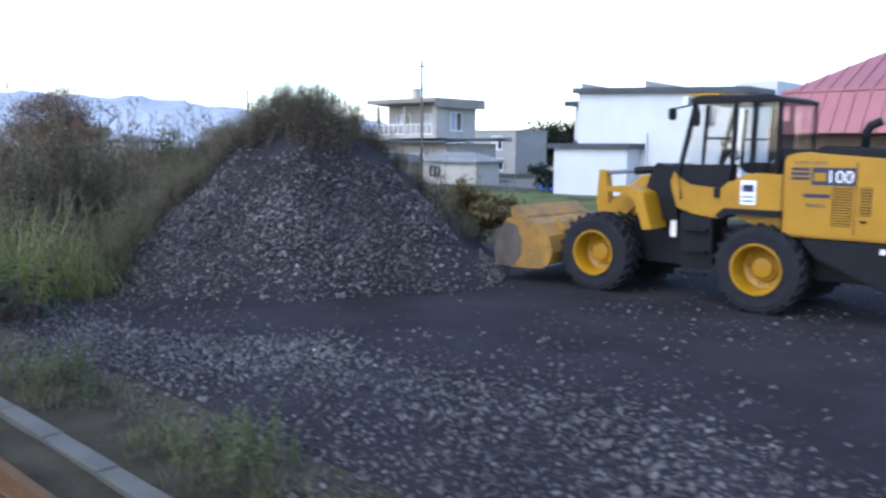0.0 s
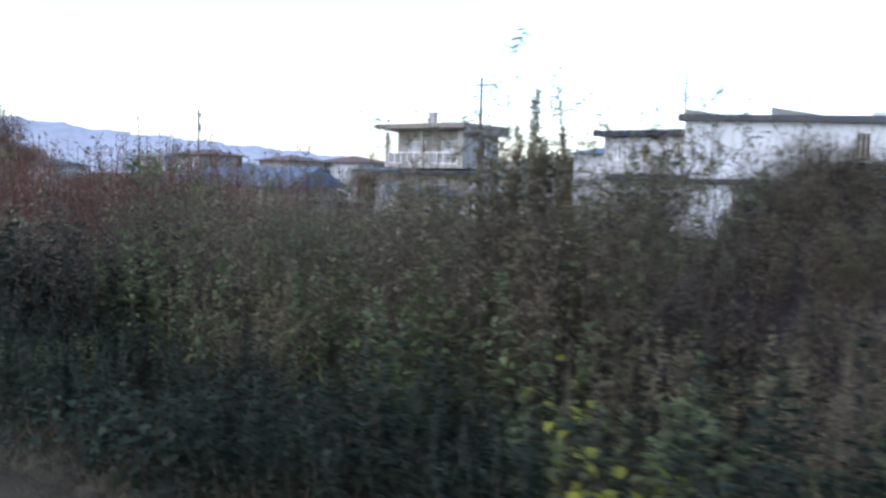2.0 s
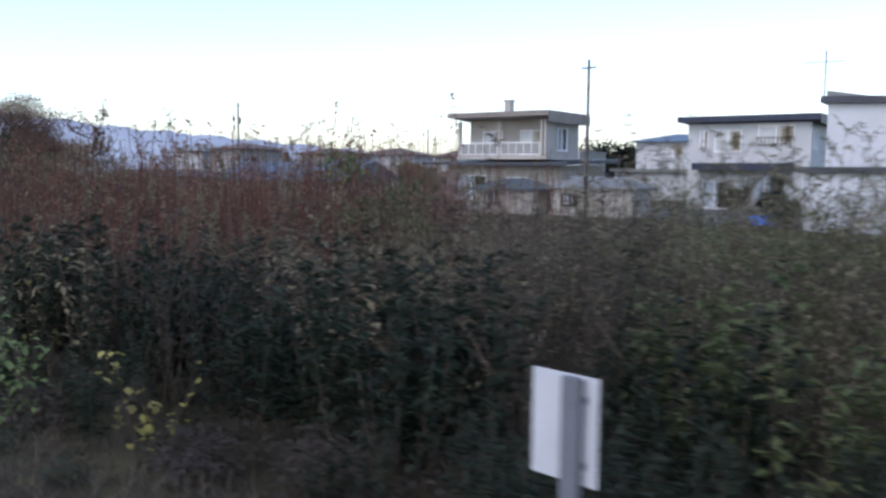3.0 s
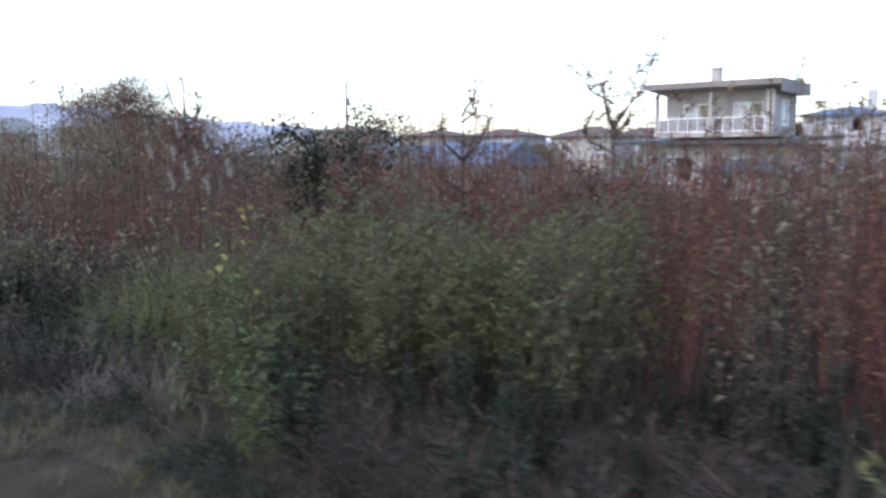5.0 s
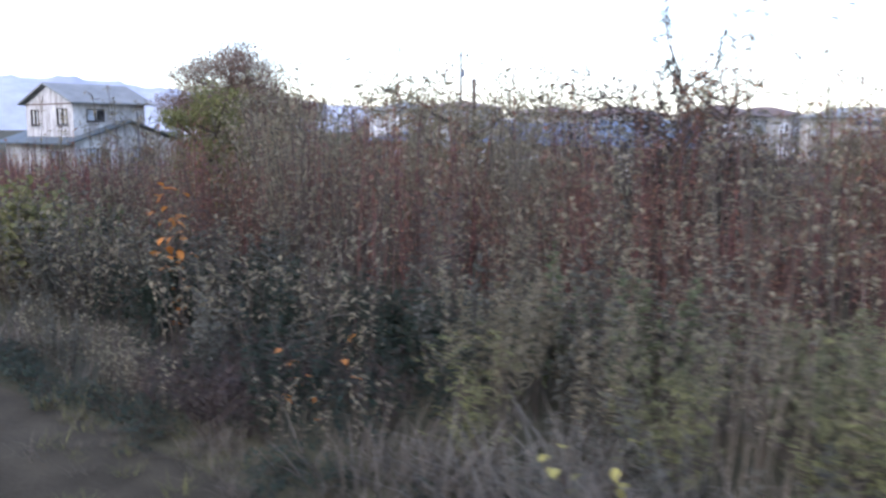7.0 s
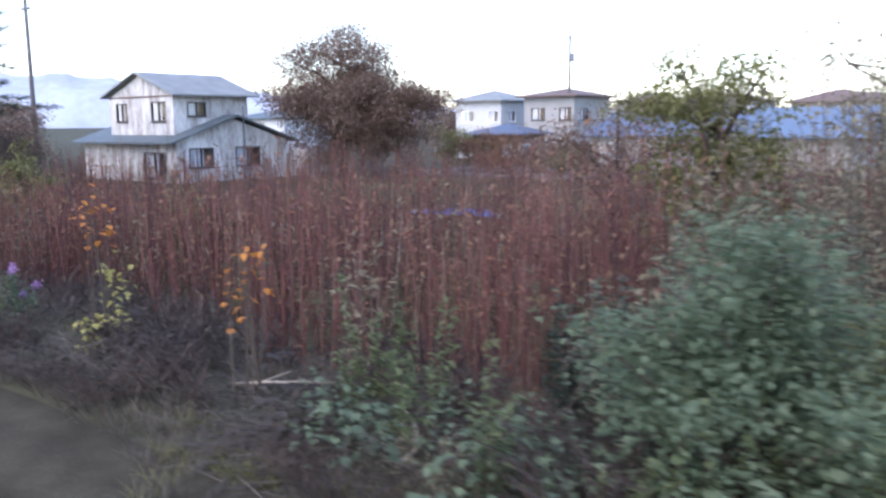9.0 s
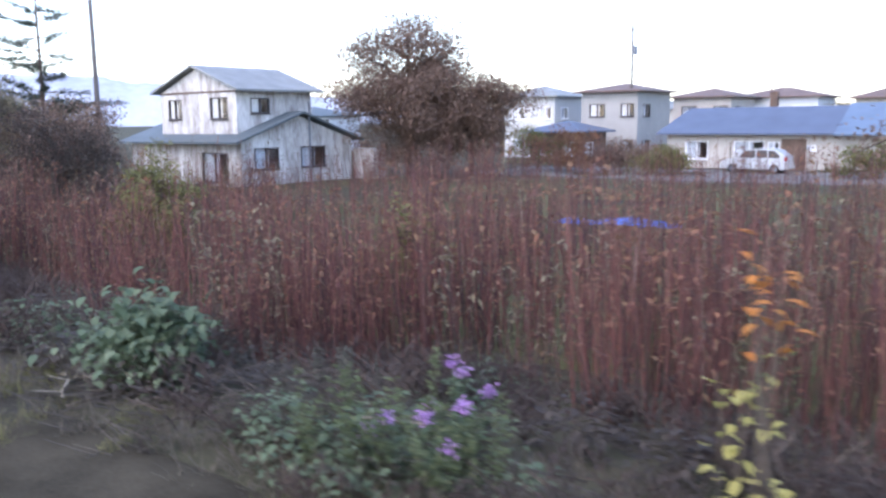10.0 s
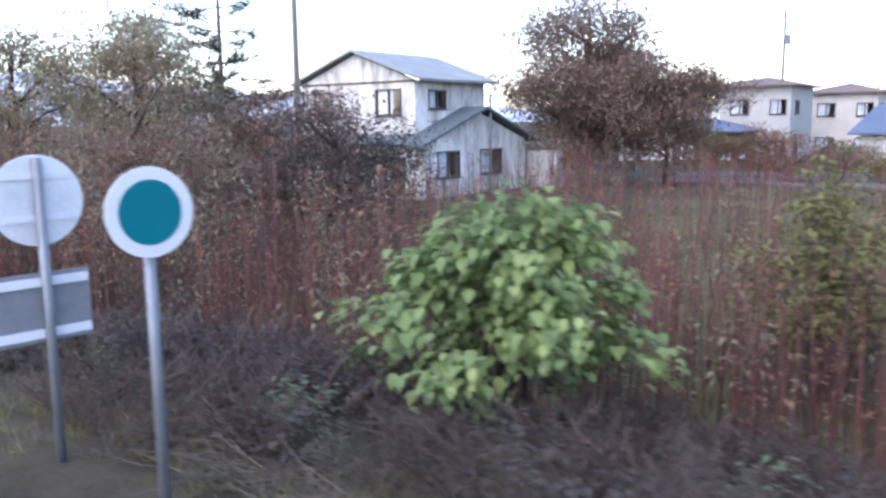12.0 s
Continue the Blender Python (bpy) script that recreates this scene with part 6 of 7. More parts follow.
    ring = [(0.85 + 0.1 * math.cos(a), 0.1 + 0.2 * math.sin(a), 2.3 + 0.16 * math.cos(a)) for a in [2 * math.pi * k / 20 for k in range(21)]]
    part("steering_wheel", tube(ring, 0.018, 6, bm, False), K, st)
    seat = part("seat", boxes((0.1, -0.25, 1.95, 0.6, 0.3, 2.1), (0.02, -0.25, 2.1, 0.16, 0.3, 2.7)), K, L, bevel=0.04)
    part("mirror", boxes((1.0, 0.8, 2.62, 1.05, 0.98, 2.86)), K, L, bevel=0.02)
    part("mirror_arm", tube([(1.1, 0.68, 2.9), (1.02, 0.9, 2.84)], 0.015, 6), K, L)
    part("mirror", boxes((1.42, 0.72, 2.72, 1.47, 0.92, 2.9)), K, L, bevel=0.02)
    part("mirror_arm", tube([(1.18, 0.68, 2.95), (1.45, 0.82, 2.88)], 0.015, 6), K, L)
    part("handrail", tube([(1.2, 0.92, 1.55), (1.25, 0.95, 1.95), (1.15, 0.8, 2.5)], 0.016, 6), K, L)
    # rear fender and steps
    part("rear_fender", prism([(0.62, 1.36), (0.5, 1.46), (-0.28, 1.46), (-0.28, 1.38), (0.42, 1.38), (0.56, 1.3)], 0.55, 1.02), K, L)
    part("fender_bracket", prism([(0.42, 1.37), (-0.25, 1.37), (-0.25, 1.2), (0.1, 1.22)], 0.6, 0.85), Y, L)
    part("step_box", prism([(1.25, 1.35), (0.75, 1.35), (0.7, 0.55), (1.2, 0.5)], 0.3, 0.86), K, L, bevel=0.015)
    for z in (0.45, 0.78, 1.1):
        part("step", boxes((0.78, 0.86, z, 1.15, 0.98, z + 0.03)), K, L)
    # articulation, front frame and lift tower
    part("hinge", tube([(1.3, 0, 0.45), (1.3, 0, 1.7)], 0.14, 12), K, L)
    part("front_frame", prism([(1.3, 0.5), (1.35, 1.0), (1.5, 1.95), (1.75, 2.08), (2.0, 1.9), (2.3, 1.0), (2.9, 0.95), (2.9, 0.5)], -0.42, 0.42), K, L, bevel=0.02)
    part("lift_tower", prism([(1.42, 1.2), (1.45, 2.02), (1.8, 2.08), (1.95, 1.7), (1.8, 1.2)], 0.42, 0.6), K, L)
    part("tag", boxes((1.42, 0.6, 0.95, 1.52, 0.607, 1.2)), M['decal_white'], L)
    part("hose", tube([(1.0, 0.4, 1.2), (1.3, 0.55, 1.0), (1.6, 0.45, 1.25), (1.75, 0.45, 1.5)], 0.03, 8), K, L, smooth=True)
    for s in (1, -1):
        a, b = (0.5, 1.02) if s > 0 else (-1.02, -0.5)
        part("front_fender", prism([(1.62, 1.08), (1.78, 1.06), (1.92, 1.5), (2.12, 1.62), (2.5, 1.62), (2.5, 1.7), (2.05, 1.73), (1.78, 1.62)], a, b), Y, L, bevel=0.012)
    # boom arms, tilt linkage
    for s in (0.3, -0.3):
        part("boom_arm", prism([(1.7, 1.78), (1.66, 1.95), (2.2, 1.86), (2.9, 1.3), (3.6, 0.62), (3.5, 0.42), (3.3, 0.5), (2.7, 1.05), (2.1, 1.5)], s - 0.05, s + 0.05), Y, L, bevel=0.01)
        part("lift_cylinder", tube([(1.9, s, 0.95), (2.6, s, 1.25)], 0.06, 10), K, L)
    part("cross_tube", tube([(2.75, -0.3, 1.2), (2.75, 0.3, 1.2)], 0.08, 10), Y, L)
    part("bell_crank", prism([(3.02, 1.92), (3.16, 1.94), (3.2, 1.4), (3.05, 0.75), (2.93, 0.75), (2.96, 1.4)], -0.09, 0.09), Y, L, bevel=0.01)
    part("tilt_cylinder", tube([(1.85, 0, 1.98), (2.5, 0, 1.93)], 0.07, 10), K, L)
    part("tilt_rod", tube([(2.5, 0, 1.93), (3.08, 0, 1.88)], 0.035, 8), M['galv'], L)
    part("tilt_link", tube([(2.98, 0, 0.8), (3.5, 0, 0.75)], 0.05, 8), Y, L)
    # bucket, carried a little above the ground
    shell = [(3.42, 0.16), (3.34, 0.42), (3.42, 0.74), (3.66, 0.97), (4.0, 1.06), (4.32, 1.04)]
    bm = bmesh.new()
    rows = []
    for (x, z), (nx, nz) in zip(shell, ((0.04, 0.02), (0.05, 0.0), (0.04, -0.03), (0.02, -0.05), (0.0, -0.05), (0.0, -0.05))):
        rows.append([bm.verts.new(c) for c in ((x, -1.12, z), (x, 1.12, z), (x + nx, 1.12, z + nz), (x + nx, -1.12, z + nz))])
    for a, b in zip(rows, rows[1:]):
        for i in range(4):
            bm.faces.new((a[i], a[(i + 1) % 4], b[(i + 1) % 4], b[i]))
    bm.faces.new(rows[0])
    bm.faces.new(rows[-1][::-1])
    bk = part("bucket", bm, M['yellow_worn'], L, "worn yellow bucket with bare steel sides")
    for y0, y1 in ((1.121, 1.15), (-1.15, -1.121)):
        sd = part("bucket_side", prism(shell + [(4.4, 0.85), (4.55, 0.5), (4.55, 0.15), (4.2, 0.02), (3.6, 0.05)], y0, y1), M['yellow_worn'], bk)
        part("wear_plate", prism([(4.14, 0.06), (4.0, 0.3), (3.98, 0.6), (4.1, 0.9), (4.3, 0.97), (4.5, 0.7), (4.58, 0.4), (4.55, 0.1), (4.4, 0.03)], y0 - 0.012, y1 + 0.012), M['steel_worn'], sd)
    part("bucket_floor", boxes((3.5, -1.12, 0.05, 4.3, 1.12, 0.09)), M['steel_worn'], bk)
    part("cutting_edge", boxes((4.3, -1.15, 0.03, 4.6, 1.15, 0.065)), M['steel_worn'], bk)
    part("spill_guard", prism([(3.98, 1.06), (4.0, 1.1), (4.3, 1.3), (4.34, 1.28), (4.32, 1.05)], -0.9, 1.0), M['yellow_worn'], bk)
    for y in (-0.6, -0.2, 0.2, 0.6):
        part("bucket_rib", prism([(3.36, 0.3), (3.3, 0.45), (3.38, 0.8), (3.62, 1.04), (3.66, 0.98), (3.43, 0.74), (3.35, 0.42)], y - 0.03, y + 0.03), M['yellow_worn'], bk)
    for ob in [bk] + list(bk.children_recursive):
        for v in ob.data.vertices:
            v.co.z = 0.24 + v.co.z * 0.82
    return L


wheel_loader((-4.53, 12.22, 0.02), 180)




# ---- trackside signs ----
def plate_sign():
    s = thing("plate_sign", (-23.02, 3.22, 0.0), "small white rectangular plate sign on a grey post", "sign", turn=-8)
    part("post", boxes((-0.05, -0.03, -0.2, 0.05, 0.011, 1.4)), M['plate_dark'], s, bevel=0.006)
    part("plate", boxes((-0.25, 0.033, 0.9, 0.11, 0.04, 1.4)), M['sign_white'], s, bevel=0.002)
    part("bracket", boxes((-0.055, 0.012, 1.28, 0.055, 0.032, 1.31)), M['galv'], s)
    part("bracket", boxes((-0.055, 0.012, 0.98, 0.055, 0.032, 1.01)), M['galv'], s)
    return s


def disc(r, x0, x1, segs=48):
    bm = lathe([(r, x0), (r, x1)], 0, segs)
    bmesh.ops.rotate(bm, verts=bm.verts[:], cent=(0, 0, 0), matrix=Matrix.Rotation(radians(-90), 3, 'Z'))
    return bm


def green_sign():
    s = thing("round_sign", (-87.96, 2.63, 0.0), "round white sign with a teal green centre on a grey post", "sign", turn=-9)
    part("post", tube([(-0.03, 0, -0.2), (-0.03, 0, 2.0)], 0.032, 12), M['galv'], s, smooth=True)
    bm = disc(0.25, 0.0, 0.012)
    bmesh.ops.translate(bm, verts=bm.verts[:], vec=(0.01, 0, 1.83))
    d = part("disc", bm, M['sign_white'], s)
    bm = disc(0.18, 0.013, 0.017)
    bmesh.ops.translate(bm, verts=bm.verts[:], vec=(0.01, 0, 1.83))
    part("green_face", bm, M['sign_green'], d, "teal green round face")
    return s


def back_sign():
    s = thing("round_sign", (-89.3, 2.72, 0.0), "backs of a round sign and a dark plate on one post", "sign", turn=-6)
    part("post", tube([(0.0, 0, -0.2), (0.0, 0, 2.1)], 0.032, 12), M['galv'], s, smooth=True)
    bm = disc(0.3, -0.05, -0.038)
    bmesh.ops.translate(bm, verts=bm.verts[:], vec=(0, 0, 1.82))
    part("disc", bm, M['sign_back'], s, "bare metal back of a round sign")
    part("plate", boxes((-0.055, -0.33, 0.87, -0.042, 0.3, 1.34)), M['plate_dark'], s, "dark grey back of a square plate")
    for z in (1.7, 1.98):
        part("bracket", boxes((-0.037, -0.22, z - 0.02, -0.025, 0.22, z + 0.02)), M['sign_white'], s)
    for z in (0.93, 1.28):
        part("bracket", boxes((-0.041, -0.32, z - 0.03, -0.028, 0.29, z + 0.03)), M['sign_white'], s)
    return s


def slim_mast():
    m = thing("slim_mast", (-76.55, 2.3, 0.0), "slim leaning grey steel mast with a small box", "mast")
    part("mast_tube", tube([(0, 0, -0.3), (-0.04, 0, 0.86), (-0.09, 0, 1.78), (-0.19, 0, 2.81), (-0.34, 0, 4.2)], [0.032, 0.032, 0.032, 0.03, 0.028], 12), M['galv'], m, smooth=True)
    part("collar", tube([(-0.18, 0, 2.72), (-0.19, 0, 2.8)], 0.045, 12), M['sign_white'], m)
    part("box", boxes((-0.25, -0.05, 2.52, -0.15, 0.05, 2.7)), M['plate_dark'], m, bevel=0.01)
    return m


def short_post():
    p = thing("short_post", (-76.36, 2.38, 0.0), "thick short grey post with bands beside the mast", "post")
    part("post", tube([(0, 0, -0.3), (-0.05, 0, 0.6), (-0.11, 0, 1.22)], [0.07, 0.07, 0.066], 16), M['roof_dark'], p, smooth=True)
    part("cap", tube([(-0.11, 0, 1.221), (-0.111, 0, 1.235)], 0.064, 16), M['galv'], p)
    for z in (0.45, 0.72, 0.95):
        part("band", tube([(-0.09 * z, 0, z), (-0.09 * z - 0.004, 0, z + 0.04)], 0.076, 16), M['plate_dark'], p)
    part("foot_stone", boxes((-0.1, -0.2, 0.02, 0.25, 0.1, 0.11)), M['concrete'], p, bevel=0.02)
    return p


plate_sign()
green_sign()
back_sign()
slim_mast()
short_post()


# ---- car ----
def parked_car(at):
    c = thing("parked_car", at, "silver estate car parked before the low house", "car")
    prof = [(-2.05, 0.3), (-2.08, 0.7), (-1.95, 0.85), (-1.15, 1.0), (-0.55, 1.5), (0.2, 1.58), (1.3, 1.55), (1.85, 1.2), (2.0, 1.0), (2.05, 0.55), (2.0, 0.3)]
    part("body", prism(prof, -0.82, 0.82), M['car_paint'], c, bevel=0.06)
    for xs in (((-0.98, 1.02), (-0.5, 1.44), (0.12, 1.5), (0.12, 1.02)), ((0.2, 1.02), (0.2, 1.5), (0.85, 1.49), (0.85, 1.02)), ((0.93, 1.02), (0.93, 1.48), (1.3, 1.46), (1.6, 1.15), (1.6, 1.02))):
        part("side_window", prism(list(xs), -0.835, -0.822), M['frame_dark'], c, "dark side window")
    part("windscreen", prism([(-1.08, 1.03), (-1.1, 1.05), (-0.56, 1.5), (-0.52, 1.48)], -0.7, 0.7), M['frame_dark'], c)
    for x in (-1.3, 1.3):
        for y in (-0.74, 0.74):
            w = part("wheel", lathe([(0.2, -0.1), (0.3, -0.1), (0.31, 0.1), (0.2, 0.1)], 0, 24), M['rubber'], c)
            w.location = (x, y, 0.31)
            part("hub", lathe([(0.2, -0.11), (0.1, -0.12), (0.0, -0.12)], 0, 20), M['galv'], w)
    part("headlight", boxes((-2.1, -0.8, 0.68, -1.9, -0.5, 0.82)), M['decal_white'], c)
    part("tail_light", boxes((1.9, -0.84, 0.85, 2.04, -0.7, 1.1)), M['lamp_red'], c)
    part("bumper", boxes((-2.14, -0.8, 0.32, -2.06, 0.8, 0.55)), M['car_paint'], c)
    part("bumper", boxes((2.04, -0.8, 0.32, 2.12, 0.8, 0.55)), M['car_paint'], c)
    return c


parked_car((-86.2, 54.0, float(land(-86.2, 54.0)) + 0.02))


# ---- tarpaulin, cones, fence ----
def draped(name, x0, x1, y0, y1, h, label, seed):
    r = np.random.RandomState(seed)
    ob = grid_mesh(name, np.linspace(x0, x1, 30), np.linspace(y0, y1, 12),
                   lambda X, Y: land(X, Y) + h * (0.75 + 0.3 * lumps(X * 3 + seed, Y * 4)) * np.clip(np.minimum.reduce([X - x0, x1 - X, (Y - y0) * 2, (y1 - Y) * 2]) * 2.2, 0.02, 1), M['tarp'])
    return tagged(ob, label, "tarpaulin")


draped("tarpaulin", -83.9, -79.4, 24.2, 24.8, 0.24, "crumpled bright blue tarpaulin over a low row", 1)
draped("tarpaulin", -34.5, -33.0, 46.5, 47.5, 0.8, "blue tarpaulin over a small pile by the house", 2)


def traffic_cone(x, y):
    c = thing("traffic_cone", (x, y, float(land(x, y)) + 0.02), "small orange traffic cone on the lawn", "traffic cone", "cones on the lawn")
    part("cone", tube([(0, 0, 0.03), (0, 0, 0.7)], [0.16, 0.03], 16), M['orange'], c, smooth=True)
    part("base", boxes((-0.2, -0.2, 0, 0.2, 0.2, 0.03)), M['orange'], c)
    return c


traffic_cone(-16.4, 30.5)
traffic_cone(-17.5, 38.0)


def rail_fence(x0, x1, y):
    f = thing("rail_fence", (0, 0, 0), "low rusty pipe fence at the lawn's edge", "fence")
    n = int((x1 - x0) / 2.4)
    for i in range(n + 1):
        x = x0 + (x1 - x0) * i / n
        z = float(land(x, y))
        part("post", tube([(x, y, z - 0.2), (x, y, z + 0.82)], 0.03, 8), M['rust'], f)
    pts = [(x, y, float(land(x, y)) + 0.78) for x in np.linspace(x0, x1, n + 1)]
    part("top_rail", tube(pts, 0.028, 8), M['rust'], f)
    return f


rail_fence(-22, 4, 23.5)


# ---- plants that stand out ----
def climber(x, y, z, h, w, material, label, seed, n=90, ll=0.11, name="vine", low=0.6):
    """Large leaves hanging on a few thin stems."""
    r = np.random.RandomState(seed)
    t = thing(name, (x, y, z), label, "plant")
    P = Plant()
    for k in range(5):
        a = r.uniform(0, 6.283)
        pts = [np.array([r.uniform(-0.1, 0.1), r.uniform(-0.1, 0.1), -0.2])]
        for i in range(4):
            pts.append(pts[-1] + np.array([math.cos(a) * w * r.uniform(-0.1, 0.35), math.sin(a) * w * r.uniform(-0.1, 0.35), h / 4 * r.uniform(0.7, 1.1)]))
        part("stem", tube(pts, [0.012, 0.01, 0.008, 0.006, 0.004], 5), M['stalk_dry'], t)
        for i in range(n // 5):
            u = r.uniform(low, 3.99)
            j = int(u)
            q = pts[j] + (pts[j + 1] - pts[j]) * (u - j) + r.normal(0, 0.07, 3)
            g = r.uniform(0, 6.283)
            P.add(*oval_cloud(q[None], np.array([[math.cos(g), math.sin(g), r.uniform(-0.9, 0.1)]]), np.array([ll * r.uniform(0.7, 1.2)]), np.array([ll * r.uniform(0.6, 0.9)])))
    c = mesh_from("foliage", *P.arrays(), material)
    c.parent = t
    return t


def shrub(x, y, z, h, w, material, label, seed, n=900, ll=0.15, name="shrub"):
    """A round-shouldered shrub: stems fanning out, clusters of broad leaves."""
    r = np.random.RandomState(seed)
    t = thing(name, (x, y, z), label, "shrub")
    P = Plant()
    stems = 22
    for k in range(stems):
        a = 6.283 * k / stems + r.uniform(-0.3, 0.3)
        q = r.uniform(0.1, 1.0)
        e = np.array([math.cos(a) * w * q, math.sin(a) * w * q, h * r.uniform(0.75, 1.0) * (1.08 - 0.6 * q)])
        m = e * np.array([0.4, 0.4, 0.6])
        part("stem", tube([(0, 0, -0.2), m, e], [0.009 * h, 0.006 * h, 0.004], 6), M['bark'], t)
        for c in range(7):
            q0 = e * np.array([1, 1, 1]) * r.uniform(0.25, 1.05) ** 0.8 * np.array([1, 1, 0.9]) + np.array([0, 0, 0.07 * h]) + r.normal(0, 0.09, 3) * w
            m2 = n // stems // 7
            g = r.uniform(0, 6.283, m2)
            P.add(*oval_cloud(q0 + r.normal(0, 1, (m2, 3)) * np.array([0.14, 0.14, 0.1]), np.stack([np.cos(g), np.sin(g), r.uniform(-0.9, 0.05, m2)], 1), ll * r.uniform(0.6, 1.15, m2), ll * r.uniform(0.55, 0.8, m2), 0.12))
    c = mesh_from("foliage", *P.arrays(), material)
    c.parent = t
    return t


def mulberry(x, y, z, h, w, label, seed):
    """A spreading shrub: bowed branches, each hung with sprays of broad leaves, with dark gaps between."""
    r = np.random.RandomState(seed)
    t = thing("shrub", (x, y, z), label, "shrub")
    P = Plant()
    n = 26
    for k in range(n):
        a = 2.4 * k + r.uniform(-0.3, 0.3)
        q = (k + 0.5) / n
        reach, top = w * (0.25 + 0.75 * q ** 0.7) * r.uniform(0.78, 1.06), h * (1.0 - 0.6 * q ** 1.6) * r.uniform(0.76, 1.06)
        c, d = math.cos(a), math.sin(a)
        way = [np.array([0.0, 0.0, -0.2]), np.array([c * reach * 0.3, d * reach * 0.3, top * 0.62]),
               np.array([c * reach * 0.68, d * reach * 0.68, top]), np.array([c * reach, d * reach, top * 0.86 - 0.05])]
        part("stem", tube(way, [0.02, 0.014, 0.009, 0.004], 6), M['bark'], t)
        for s in range(11):
            u = r.uniform(0.9, 3.0)
            i = min(2, int(u))
            q0 = way[i] + (way[i + 1] - way[i]) * (u - i) + r.normal(0, 0.06, 3)
            m = 16
            g = a + r.normal(0, 0.9, m)
            fall = r.uniform(-1.1, 0.0, m)
            size = 0.145 * r.uniform(0.55, 1.1, m)
            P.add(*oval_cloud(q0 + r.normal(0, 1, (m, 3)) * np.array([0.1, 0.1, 0.075]), np.stack([np.cos(g), np.sin(g), fall], 1), size, size * r.uniform(0.6, 0.85, m), 0.16))
    c = mesh_from("foliage", *P.arrays(), M['leaf_lime'])
    c.parent = t
    return t


def zl(x, y):
    return float(land(x, y))


mulberry(-87.8, 6.1, zl(-87.8, 6.1), 2.3, 1.55, "light green mulberry shrub with yellowing broad leaves", 21)
shrub(-79.0, 11.0, zl(-79.0, 11.0), 2.1, 0.9, M['leaf_khaki'], "yellow-green bush behind red stalks", 22, 2000, 0.1)
shrub(-86.0, 10.5, zl(-86.0, 10.5), 3.6, 1.3, M['leaf_khaki'], "tall loose yellow-green bush behind red stalks", 27, 4200, 0.1)
shrub(-76.2, 4.05, zl(-76.2, 4.05), 0.9, 0.5, M['leaf_teal'], "low bluish green shrub near mauve flowers", 24, 1500, 0.12)
shrub(-64.2, 4.8, zl(-64.2, 4.8), 1.95, 1.15, M['leaf_teal'], "pale bluish green wormwood bush", 25, 15000, 0.05)
shrub(-61.8, 5.6, zl(-61.8, 5.6), 1.9, 0.9, M['leaf_khaki'], "yellow-green broad-leaved bush beside wormwood", 26, 1200, 0.13)
for vx, vy, vh, vw, vn, vs in ((-16.3, 4.2, 1.6, 0.35, 50, 31), (-15.9, 3.6, 1.3, 0.6, 150, 44), (-15.5, 3.55, 0.95, 0.6, 110, 45)):
    climber(vx, vy, zl(vx, vy), vh, vw, M['leaf_gold'], "yellowing vine trailing over dark undergrowth", vs, vn, 0.1)
climber(-28.6, 3.6, zl(-28.6, 3.6), 1.35, 0.7, M['leaf_lime'], "yellow-green vine hanging in dark weeds", 32, 110, 0.09)
climber(-27.2, 3.9, zl(-27.2, 3.9), 0.9, 0.5, M['leaf_yellow'], "yellow vine leaves in dark weeds", 33, 50, 0.09)
climber(-30.6, 4.9, zl(-30.6, 4.9), 2.0, 0.6, M['leaf_khaki'], "yellow-green leaves scattered over brown weeds", 48, 70, 0.08)
climber(-36.4, 4.06, zl(-36.4, 4.06), 1.3, 0.35, M['leaf_khaki'], "yellow-green vine over brown weeds", 34, 60, 0.08)
climber(-35.6, 4.3, zl(-35.6, 4.3), 1.0, 0.5, M['leaf_yellow'], "yellow vine leaves low in brown weeds", 49, 60, 0.1)
climber(-46.4, 8.7, zl(-46.4, 8.7), 2.2, 0.5, M['leaf_yellow'], "yellow vine leaves above green grass", 35, 50, 0.1)
climber(-42.4, 5.2, zl(-42.4, 5.2), 2.35, 0.5, M['leaf_yellow'], "thin yellow-leaved stem above the grass", 50, 40, 0.09)
climber(-58.0, 5.65, zl(-58.0, 5.65), 2.3, 0.25, M['leaf_orange'], "orange-yellow leaves among dead stalks", 36, 50, 0.13)
climber(-50.0, 7.8, zl(-50.0, 7.8), 2.9, 0.3, M['leaf_red'], "red-leaved stem above dead weeds", 51, 60, 0.1)
climber(-51.5, 4.2, zl(-51.5, 4.2), 0.8, 0.4, M['leaf_yellow'], "few yellow leaves in brown undergrowth", 52, 16, 0.1)
climber(-54.2, 4.4, zl(-54.2, 4.4), 0.8, 0.5, M['leaf_orange'], "few orange leaves in brown undergrowth", 53, 16, 0.1)
climber(-71.15, 4.8, zl(-71.15, 4.8), 1.5, 0.3, M['leaf_yellow'], "drooping yellow-leaved sprig by red stalks", 37, 60, 0.1)
climber(-70.9, 4.3, zl(-70.9, 4.3), 0.75, 0.3, M['leaf_yellow'], "second yellow-leaved sprig by the track", 38, 60, 0.1)
climber(-70.96, 4.4, zl(-70.96, 4.4), 2.0, 0.2, M['leaf_orange'], "bright orange leaves on a dead stalk", 39, 26, 0.1, low=3.0)
climber(-68.05, 4.1, zl(-68.05, 4.1), 1.75, 0.25, M['leaf_orange'], "orange leaves on tall dead stalks", 40, 30, 0.08, low=2.6)


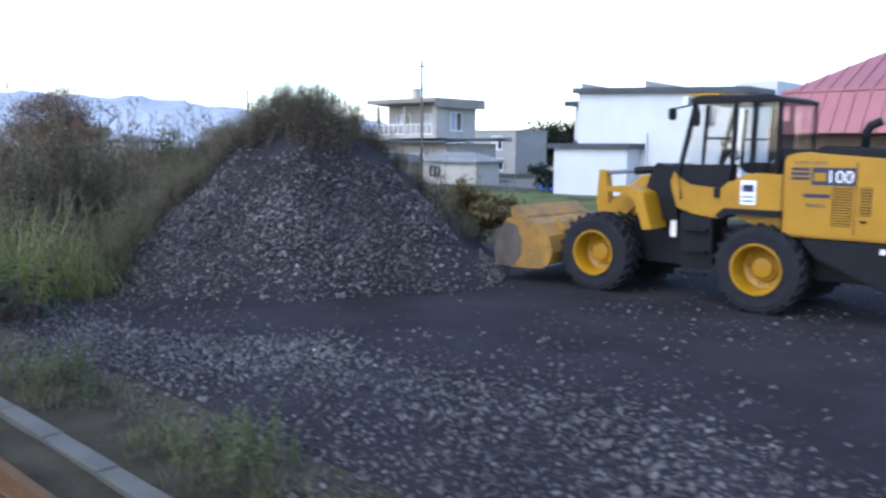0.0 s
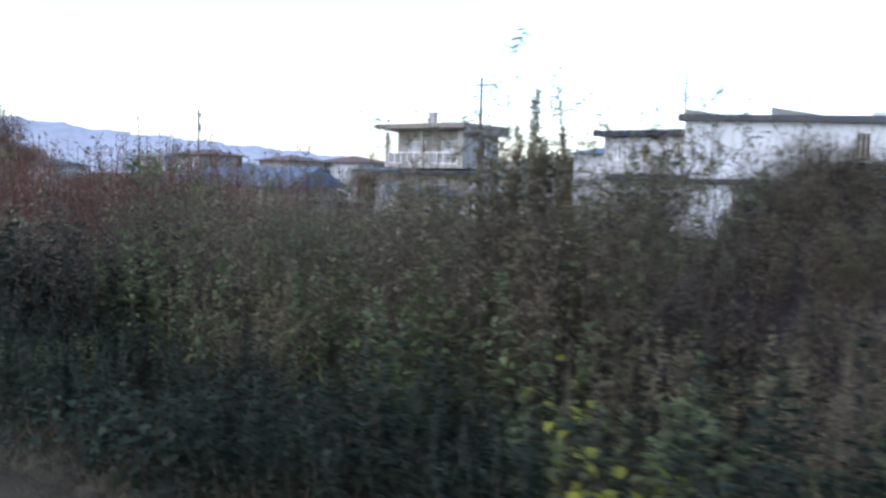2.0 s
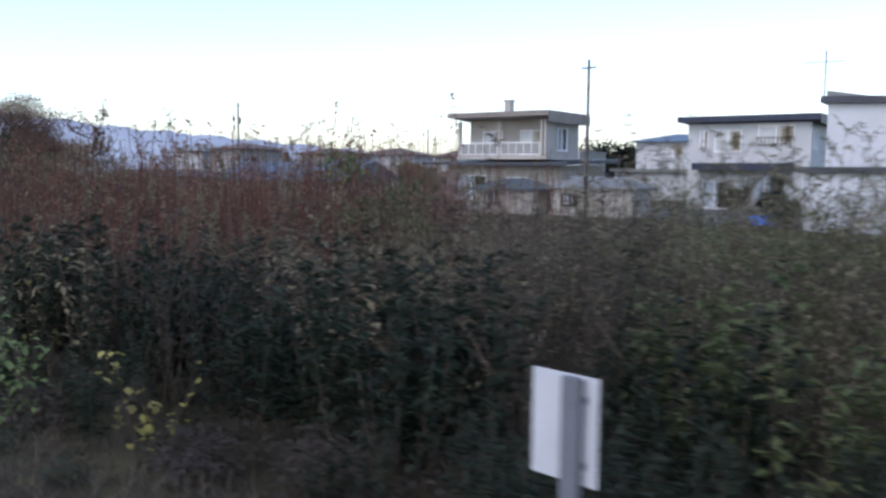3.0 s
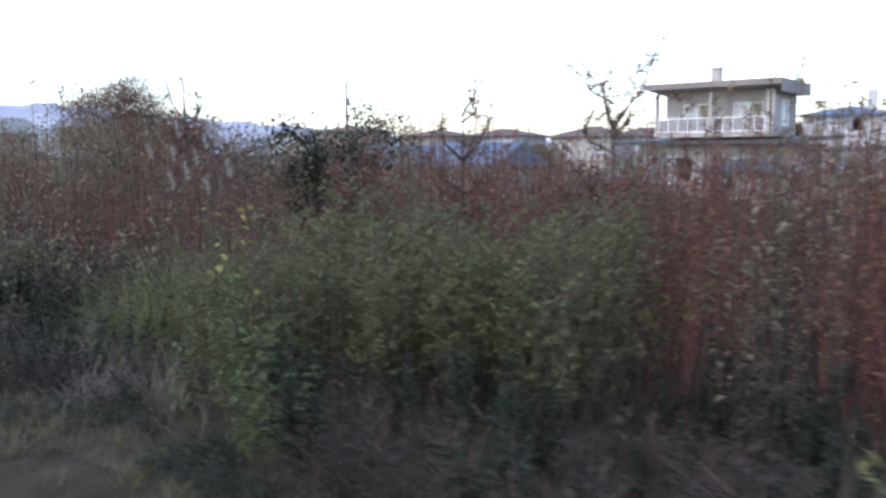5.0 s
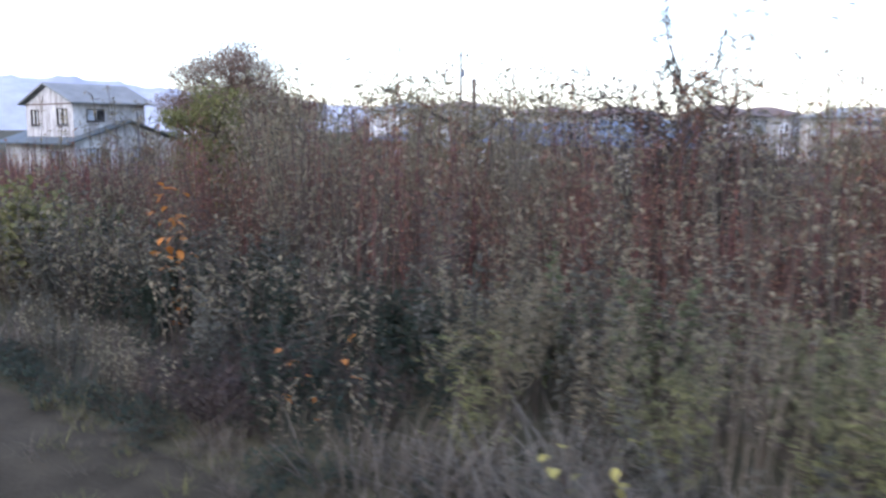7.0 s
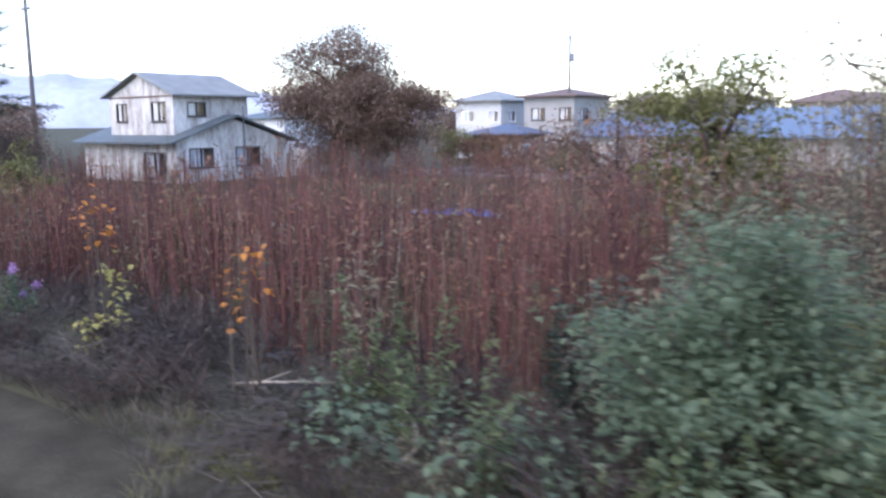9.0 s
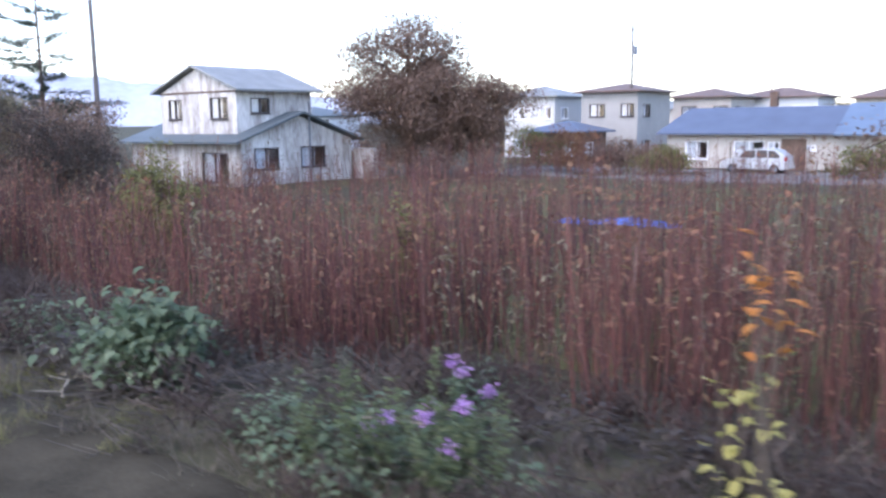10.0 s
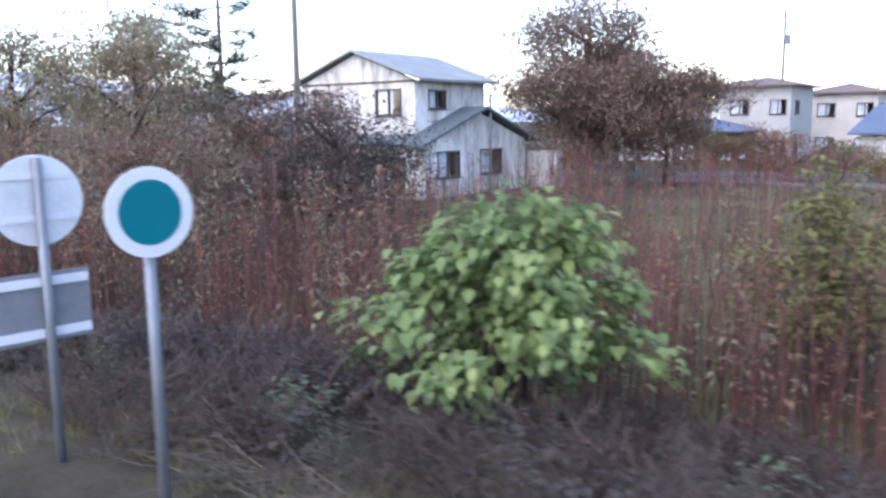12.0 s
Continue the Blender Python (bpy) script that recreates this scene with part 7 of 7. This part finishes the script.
def silver_grass(x, y, h, seed):
    """Arching blades with pale feathery plumes."""
    r = np.random.RandomState(seed)
    t = thing("silver_grass", (x, y, zl(x, y)), "clump of silver grass with pale feathery plumes", "grass", "silver grass clumps")
    P = Plant()
    for k in range(70):
        a = r.uniform(0, 6.283)
        P.blade((r.uniform(-0.12, 0.12), r.uniform(-0.12, 0.12), -0.1), (math.cos(a) * r.uniform(0.1, 0.5), math.sin(a) * r.uniform(0.1, 0.5), 1), h * r.uniform(0.5, 0.85), 0.014, r.uniform(0.4, 1.6))
    c = mesh_from("blades", *P.arrays(), M['grass_green'])
    c.parent = t
    for k in range(4):
        e = np.array([r.uniform(-0.4, 0.4), r.uniform(-0.4, 0.4), h * r.uniform(0.86, 1.05)])
        stem = part("stem", tube([(e[0] * 0.2, e[1] * 0.2, -0.1), e * np.array([0.6, 0.6, 0.6]), e], [0.006, 0.005, 0.003], 5), M['stalk_dry'], t)
        n = 46
        u = r.uniform(0, 1, n)
        q = e + np.stack([0.05 * u, 0.02 * u, -0.2 * u + 0.05], 1) + r.normal(0, 0.008, (n, 3))
        d = np.stack([r.normal(0.25, 0.25, n), r.normal(0, 0.25, n), np.full(n, 0.8)], 1)
        pl = mesh_from("plume", *leaf_cloud(q, d, r.uniform(0.05, 0.1, n), np.full(n, 0.007)), M['plume'])
        pl.parent = stem


for gx0, gy0, gh, gs in ((-44.9, 6.6, 3.0, 1), (-45.4, 6.9, 2.9, 2), (-44.1, 6.0, 2.5, 3), (-45.1, 7.4, 3.0, 4)):
    silver_grass(gx0, gy0, gh, gs)


def asters(x, y, seed):
    r = np.random.RandomState(seed)
    t = thing("flower_clump", (x, y, zl(x, y)), "clump of green leaves with mauve flower heads", "flowers", "mauve flowers by the track")
    P = Plant()
    for k in range(9):
        e = np.array([r.uniform(-0.35, 0.35), r.uniform(-0.25, 0.25), r.uniform(0.35, 0.75)])
        part("stem", tube([(e[0] * 0.2, e[1] * 0.2, -0.1), e], [0.006, 0.004], 5), M['leaf_teal'], t)
        for i in range(26):
            u = r.uniform(0.2, 0.95)
            g = r.uniform(0, 6.283)
            P.leaf(e * u + r.normal(0, 0.03, 3), (math.cos(g), math.sin(g), r.uniform(-0.2, 0.6)), r.uniform(0.06, 0.12), 0.04)
        if k < 5:
            Q = Plant()
            for i in range(44):
                g = r.uniform(0, 6.283)
                Q.leaf(e + r.normal(0, 0.022, 3), (math.cos(g), math.sin(g), r.uniform(-0.4, 1.0)), r.uniform(0.03, 0.05), 0.022)
            f = mesh_from("flower_head", *Q.arrays(), M['petal'])
            f.parent = t
    c = mesh_from("foliage", *P.arrays(), M['leaf_teal'])
    c.parent = t


asters(-72.95, 4.45, 1)
asters(-72.85, 3.8, 2)


# ---- dead branches lying in the weeds' edge ----
def fallen_branch(x, y, length, turn, tilt, seed):
    r = np.random.RandomState(seed)
    t = thing("dead_branch", (x, y, zl(x, y) + 0.05), "pale dry branch lying among litter", "branch", "dead branches by the track", turn=turn)
    pts = [(length * u, r.normal(0, 0.03), max(0.0, length * u * tilt + r.normal(0, 0.02))) for u in (0, 0.3, 0.65, 1.0)]
    part("branch", tube(pts, [0.016, 0.014, 0.011, 0.006], 6), M['pale_twig'], t, smooth=True)
    for k in range(2):
        a = pts[1 + k]
        part("twig", tube([a, (a[0] + r.uniform(0.1, 0.3), a[1] + r.uniform(-0.25, 0.25), a[2] + r.uniform(0.02, 0.15))], [0.008, 0.004], 5), M['pale_twig'], t)


for x, y, ln, tu, ti, sd in ((-76.6, 3.6, 0.8, -40, 0.15, 2), (-76.9, 3.5, 0.7, 20, 0.1, 3), (-77.4, 3.8, 0.6, 150, 0.2, 4), (-74.2, 4.4, 1.3, 10, 0.05, 5),
                             (-79.8, 4.0, 1.1, 200, 0.1, 6), (-68.6, 4.3, 1.0, 30, 0.1, 7), (-81.5, 3.8, 0.9, 160, 0.2, 8), (-84.0, 4.6, 1.2, 60, 0.1, 9), (-66.2, 3.9, 0.9, 120, 0.15, 10)):
    fallen_branch(x, y, ln, tu, ti, sd)
